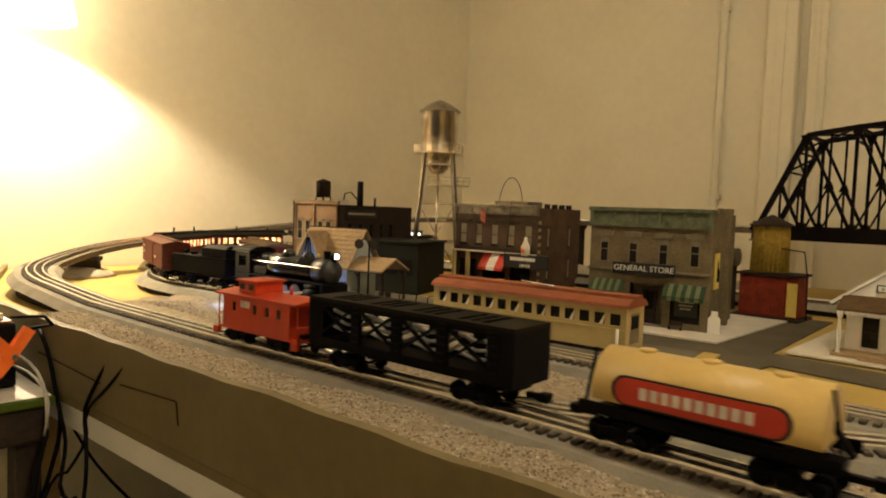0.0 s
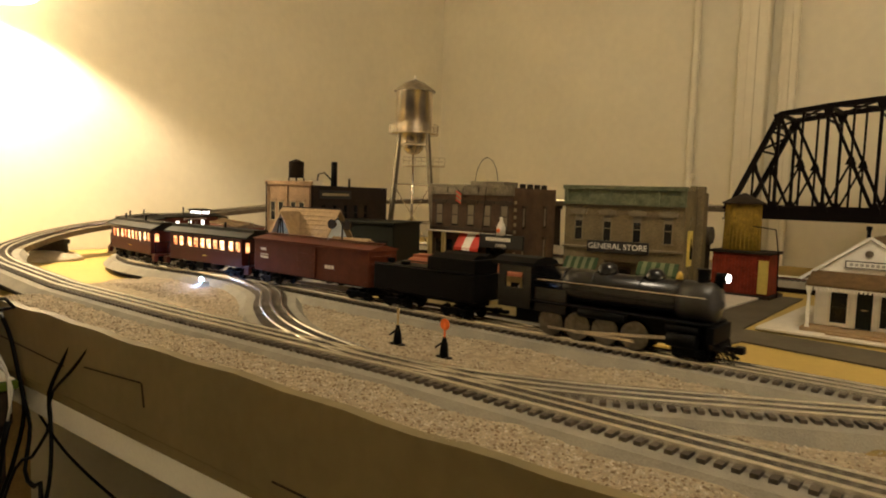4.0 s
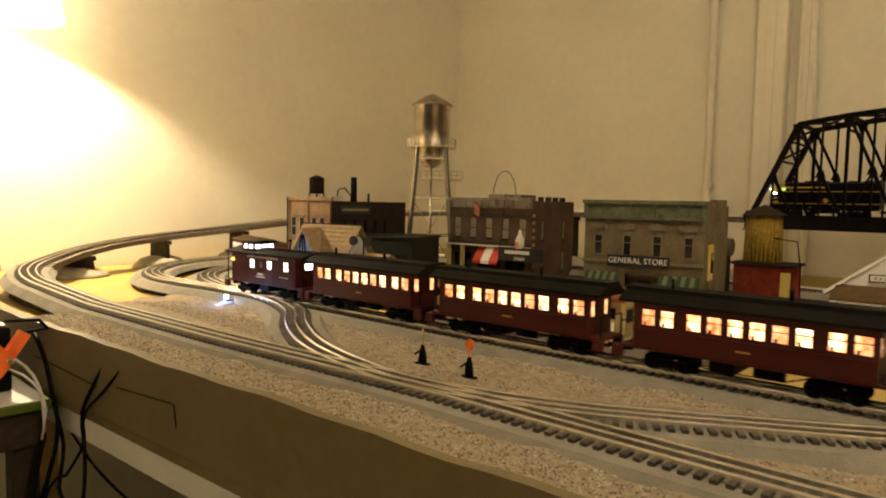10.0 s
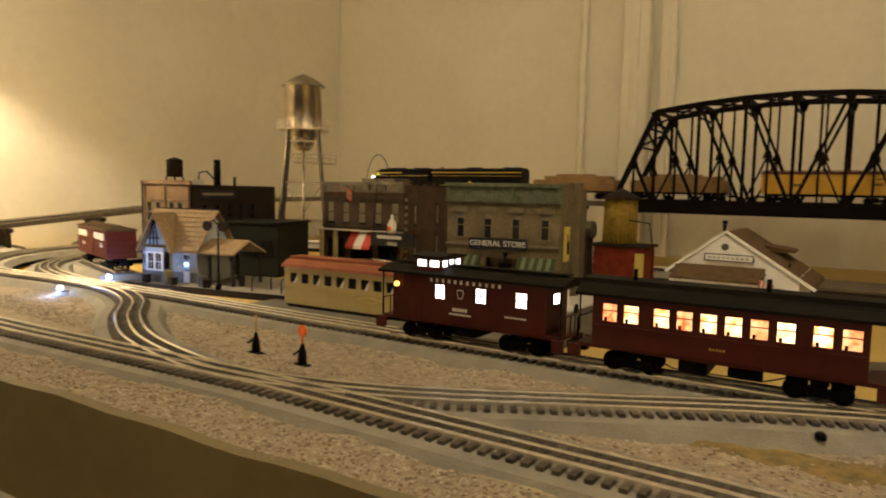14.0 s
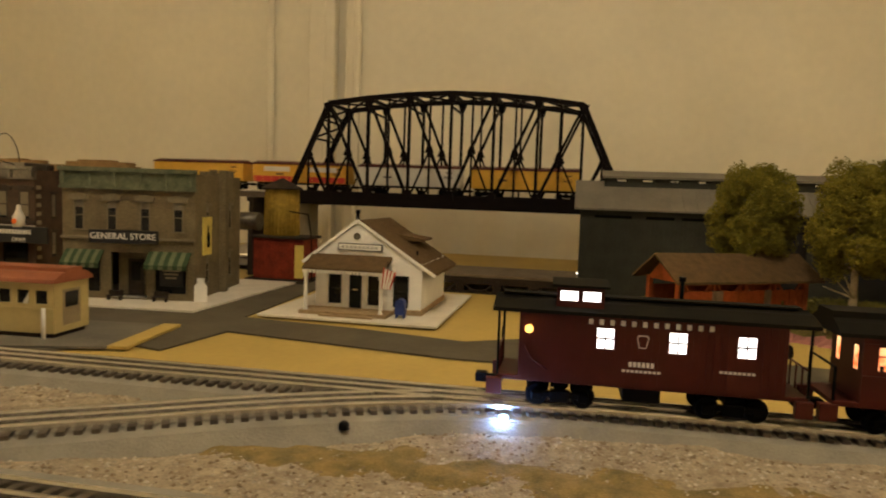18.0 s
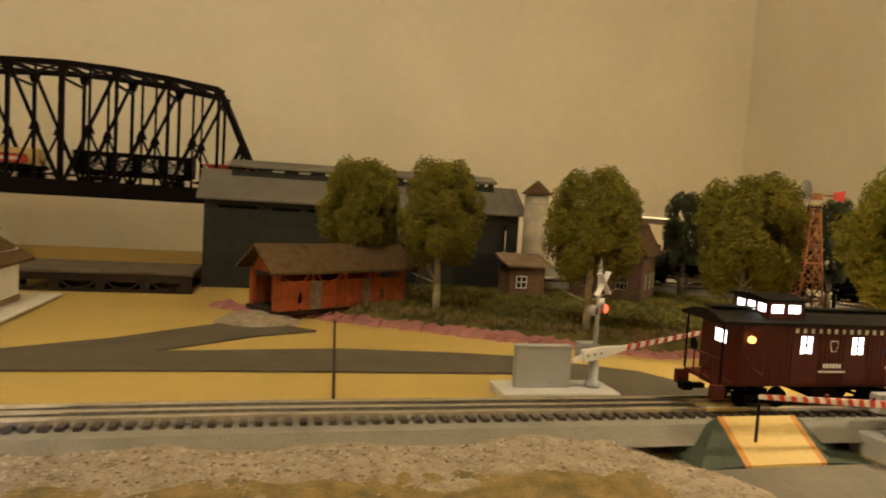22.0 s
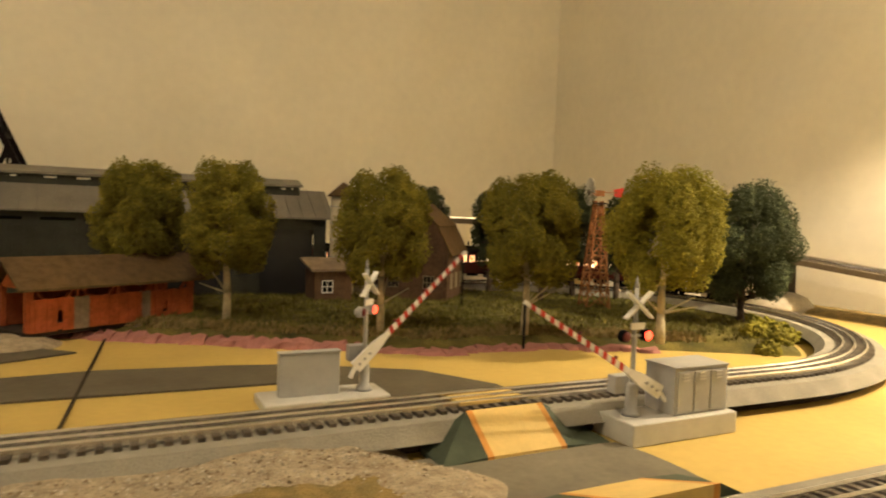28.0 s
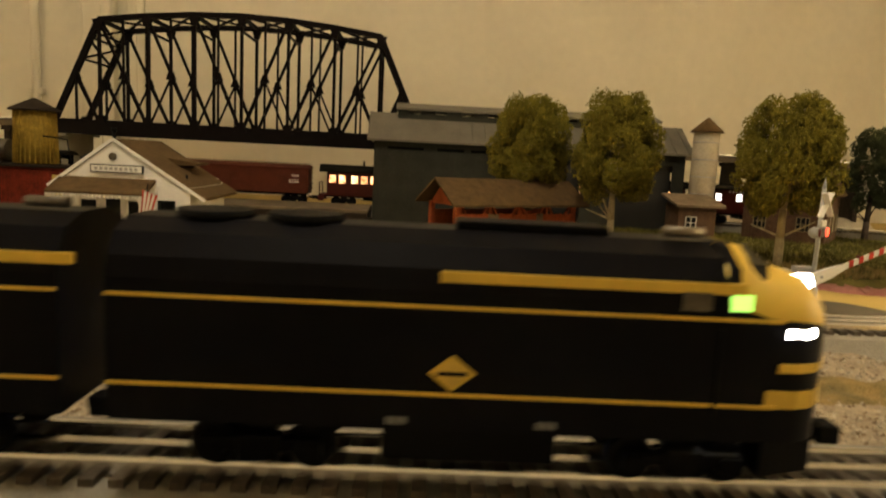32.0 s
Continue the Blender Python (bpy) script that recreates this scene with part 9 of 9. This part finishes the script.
def gondola():
    c = car("tan_gondola", "tan low-sided gondola with a boxed load", "gondola", "tan gondolas")
    hl = 0.135
    for s in (-1, 1):
        sd = part("side", box(bmx(), -hl, hl, min(s * 0.031, s * 0.029), max(s * 0.031, s * 0.029), 0.024, 0.058, 0.0006), TANGON, c)
        for k in range(10):
            x = -hl + 0.008 + (2 * hl - 0.016) * k / 9
            part("rib", box(bmx(), x - 0.0012, x + 0.0012, min(s * 0.031, s * 0.033), max(s * 0.031, s * 0.033), 0.025, 0.057), TANGON, sd)
    for x in (-hl, hl - 0.002):
        part("end_wall", box(bmx(), x, x + 0.002, -0.029, 0.029, 0.024, 0.058), TANGON, c)
    part("floor", box(bmx(), -hl + 0.002, hl - 0.002, -0.029, 0.029, 0.022, 0.026), COALBLK, c)
    part("load", box(bmx(), -0.12, 0.10, -0.025, 0.025, 0.026, 0.070, 0.003), TANGON, c, "tan boxed load")
    part("load", box(bmx(), -0.06, 0.06, -0.02, 0.02, 0.070, 0.076, 0.002), TANGON, c)
    running_gear(c, hl, 0.098)
    return c


# parked box car on the siding
park = box_car("parked_box_car", "dull red box car parked beside the station", BOXRED, BROWNROOF, 0.125, patch=LETTER, height=0.084)
park.matrix_basis = pose(-1.396, 0.689, RAIL, 0, 0, 164.5)

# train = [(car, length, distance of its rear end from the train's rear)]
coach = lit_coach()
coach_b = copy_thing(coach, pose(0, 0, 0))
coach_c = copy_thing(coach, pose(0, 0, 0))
PASSENGER = [(lit_caboose(), 0.25, 0.004), (coach, 0.29, 0.262), (coach_b, 0.29, 0.566), (coach_c, 0.29, 0.870), (box_car("red_box_car", "red brown box car behind the tender", BOXBRN, BOXBRN, 0.154, height=0.081, ribs=0), 0.315, 1.176), (tender(), 0.205, 1.495), (steam_loco(), 0.31, 1.707)]
gon = gondola()
FREIGHT = [(orange_caboose(), 0.166, 0.006), (black_hopper(), 0.288, 0.192), (round_hopper(), 0.205, 0.535), (flat_load(), 0.26, 0.79), (box_car("yellow_reefer", "yellow refrigerator car with brown roof", REEFER, BOXRED, 0.149, "refrigerator cars", lettering=BLKSIGN, height=0.076), 0.30, 1.115), (box_car("white_reefer", "white refrigerator car with brown roof", REEFWHT, BOXRED, 0.149, "refrigerator cars", lettering=BLKSIGN, height=0.076), 0.30, 1.445), (box_car("yellow_red_reefer", "yellow and red refrigerator car with white patch", REEFER, BOXRED, 0.149, "refrigerator cars", lower=REDPAINT, patch=REEFWHT, lettering=BLKSIGN, height=0.076), 0.30, 1.775), (box_car("yellow_reefer", "yellow refrigerator car with dark lettering", REEFER, BOXRED, 0.149, "refrigerator cars", lettering=BLKSIGN, height=0.076), 0.30, 2.105), (gon, 0.27, 2.49), (copy_thing(gon, pose(0, 0, 0)), 0.27, 2.81), (diesel(False, "black-blue diesel booster with yellow lines"), 0.365, 3.12), (diesel(True, "black-blue diesel engine with yellow nose"), 0.28, 3.495)]

PASS_T = [(0, -1.67), (3.4, -1.04), (6, -0.66), (9, -0.13), (11, 0.226), (13, 0.643), (14.5, 0.886), (16.5, 1.182), (17, 1.258), (19, 1.559), (21, 1.866), (22, 2.042), (22.6, 2.140), (23, 2.214), (24.6, 2.530), (25.4, 2.708), (28, 3.275), (30.4, 3.868), (31, 3.975), (32, 4.135)]
FREI_T = [(0, 0.725), (1, 0.953), (2.5, 1.258), (3, 1.346), (7, 2.57), (9, 3.21), (11, 3.81), (13, 4.31), (16, 4.94), (19, 5.60), (21, 6.125), (22.6, 6.504), (26, 7.30), (30.0, 8.255), (30.6, 8.40), (31, 8.49), (31.6, 8.608), (32, 8.685)]


def progress(table, t):
    ts, ss = zip(*table)
    if t < ts[0]:
        return ss[0] + (t - ts[0]) * (ss[1] - ss[0]) / (ts[1] - ts[0])
    if t > ts[-1]:
        return ss[-1] + (t - ts[-1]) * (ss[-1] - ss[-2]) / (ts[-1] - ts[-2])
    return float(np.interp(t, ts, ss))


def smooth_progress(table, t):
    w = 0.6
    return sum(progress(table, t + w * (k - 3) / 3) for k in range(7)) / 7


def car_rows(line, table, rear, length):
    rows = []
    for k in range(65):
        t = k * 0.5
        mid = smooth_progress(table, t) + rear + length / 2
        a, b = line.at(mid - length * 0.32), line.at(mid + length * 0.32)
        d = b - a
        m = Matrix.Translation((a + b) / 2) @ Matrix.Rotation(math.atan2(d.y, d.x), 4, "Z") @ Matrix.Rotation(-math.atan2(d.z, math.hypot(d.x, d.y)), 4, "Y")
        rows.append((t, m))
    return rows


def motions():
    for line, table, train in ((INNER, PASS_T, PASSENGER), (OUTER, FREI_T, FREIGHT)):
        for ob, length, rear in train:
            walk(ob, car_rows(line, table, rear, length))
    pa, pb = Vector((0.0, -0.006, 0.050)), Vector((0.012, -0.008, 0.053))
    rows_a = [(0, 11), (25.5, 11), (27.0, 55), (27.6, 52), (28.0, 44), (28.3, 25), (28.6, 11), (28.9, 11), (29.2, 16), (29.5, 26), (30.4, 25), (32, 25)]
    rows_b = [(0, 3.6), (25.5, 3.6), (27.0, 30), (32, 29)]
    walk(arm_a, [(t, Matrix.Translation(pa) @ Matrix.Rotation(radians(-a), 4, "Y")) for t, a in rows_a])
    walk(arm_b, [(t, Matrix.Translation(pb) @ Matrix.Rotation(radians(a), 4, "Y")) for t, a in rows_b])
    walk(rest_a, [(t, Matrix.Translation((0.165, 0.003, 0)) @ Matrix.Rotation(radians(a), 4, "Y")) for t, a in rows_a])
    walk(rest_b, [(t, Matrix.Translation((-0.165, 0.003, 0)) @ Matrix.Rotation(radians(-a), 4, "Y")) for t, a in rows_b])


motions()
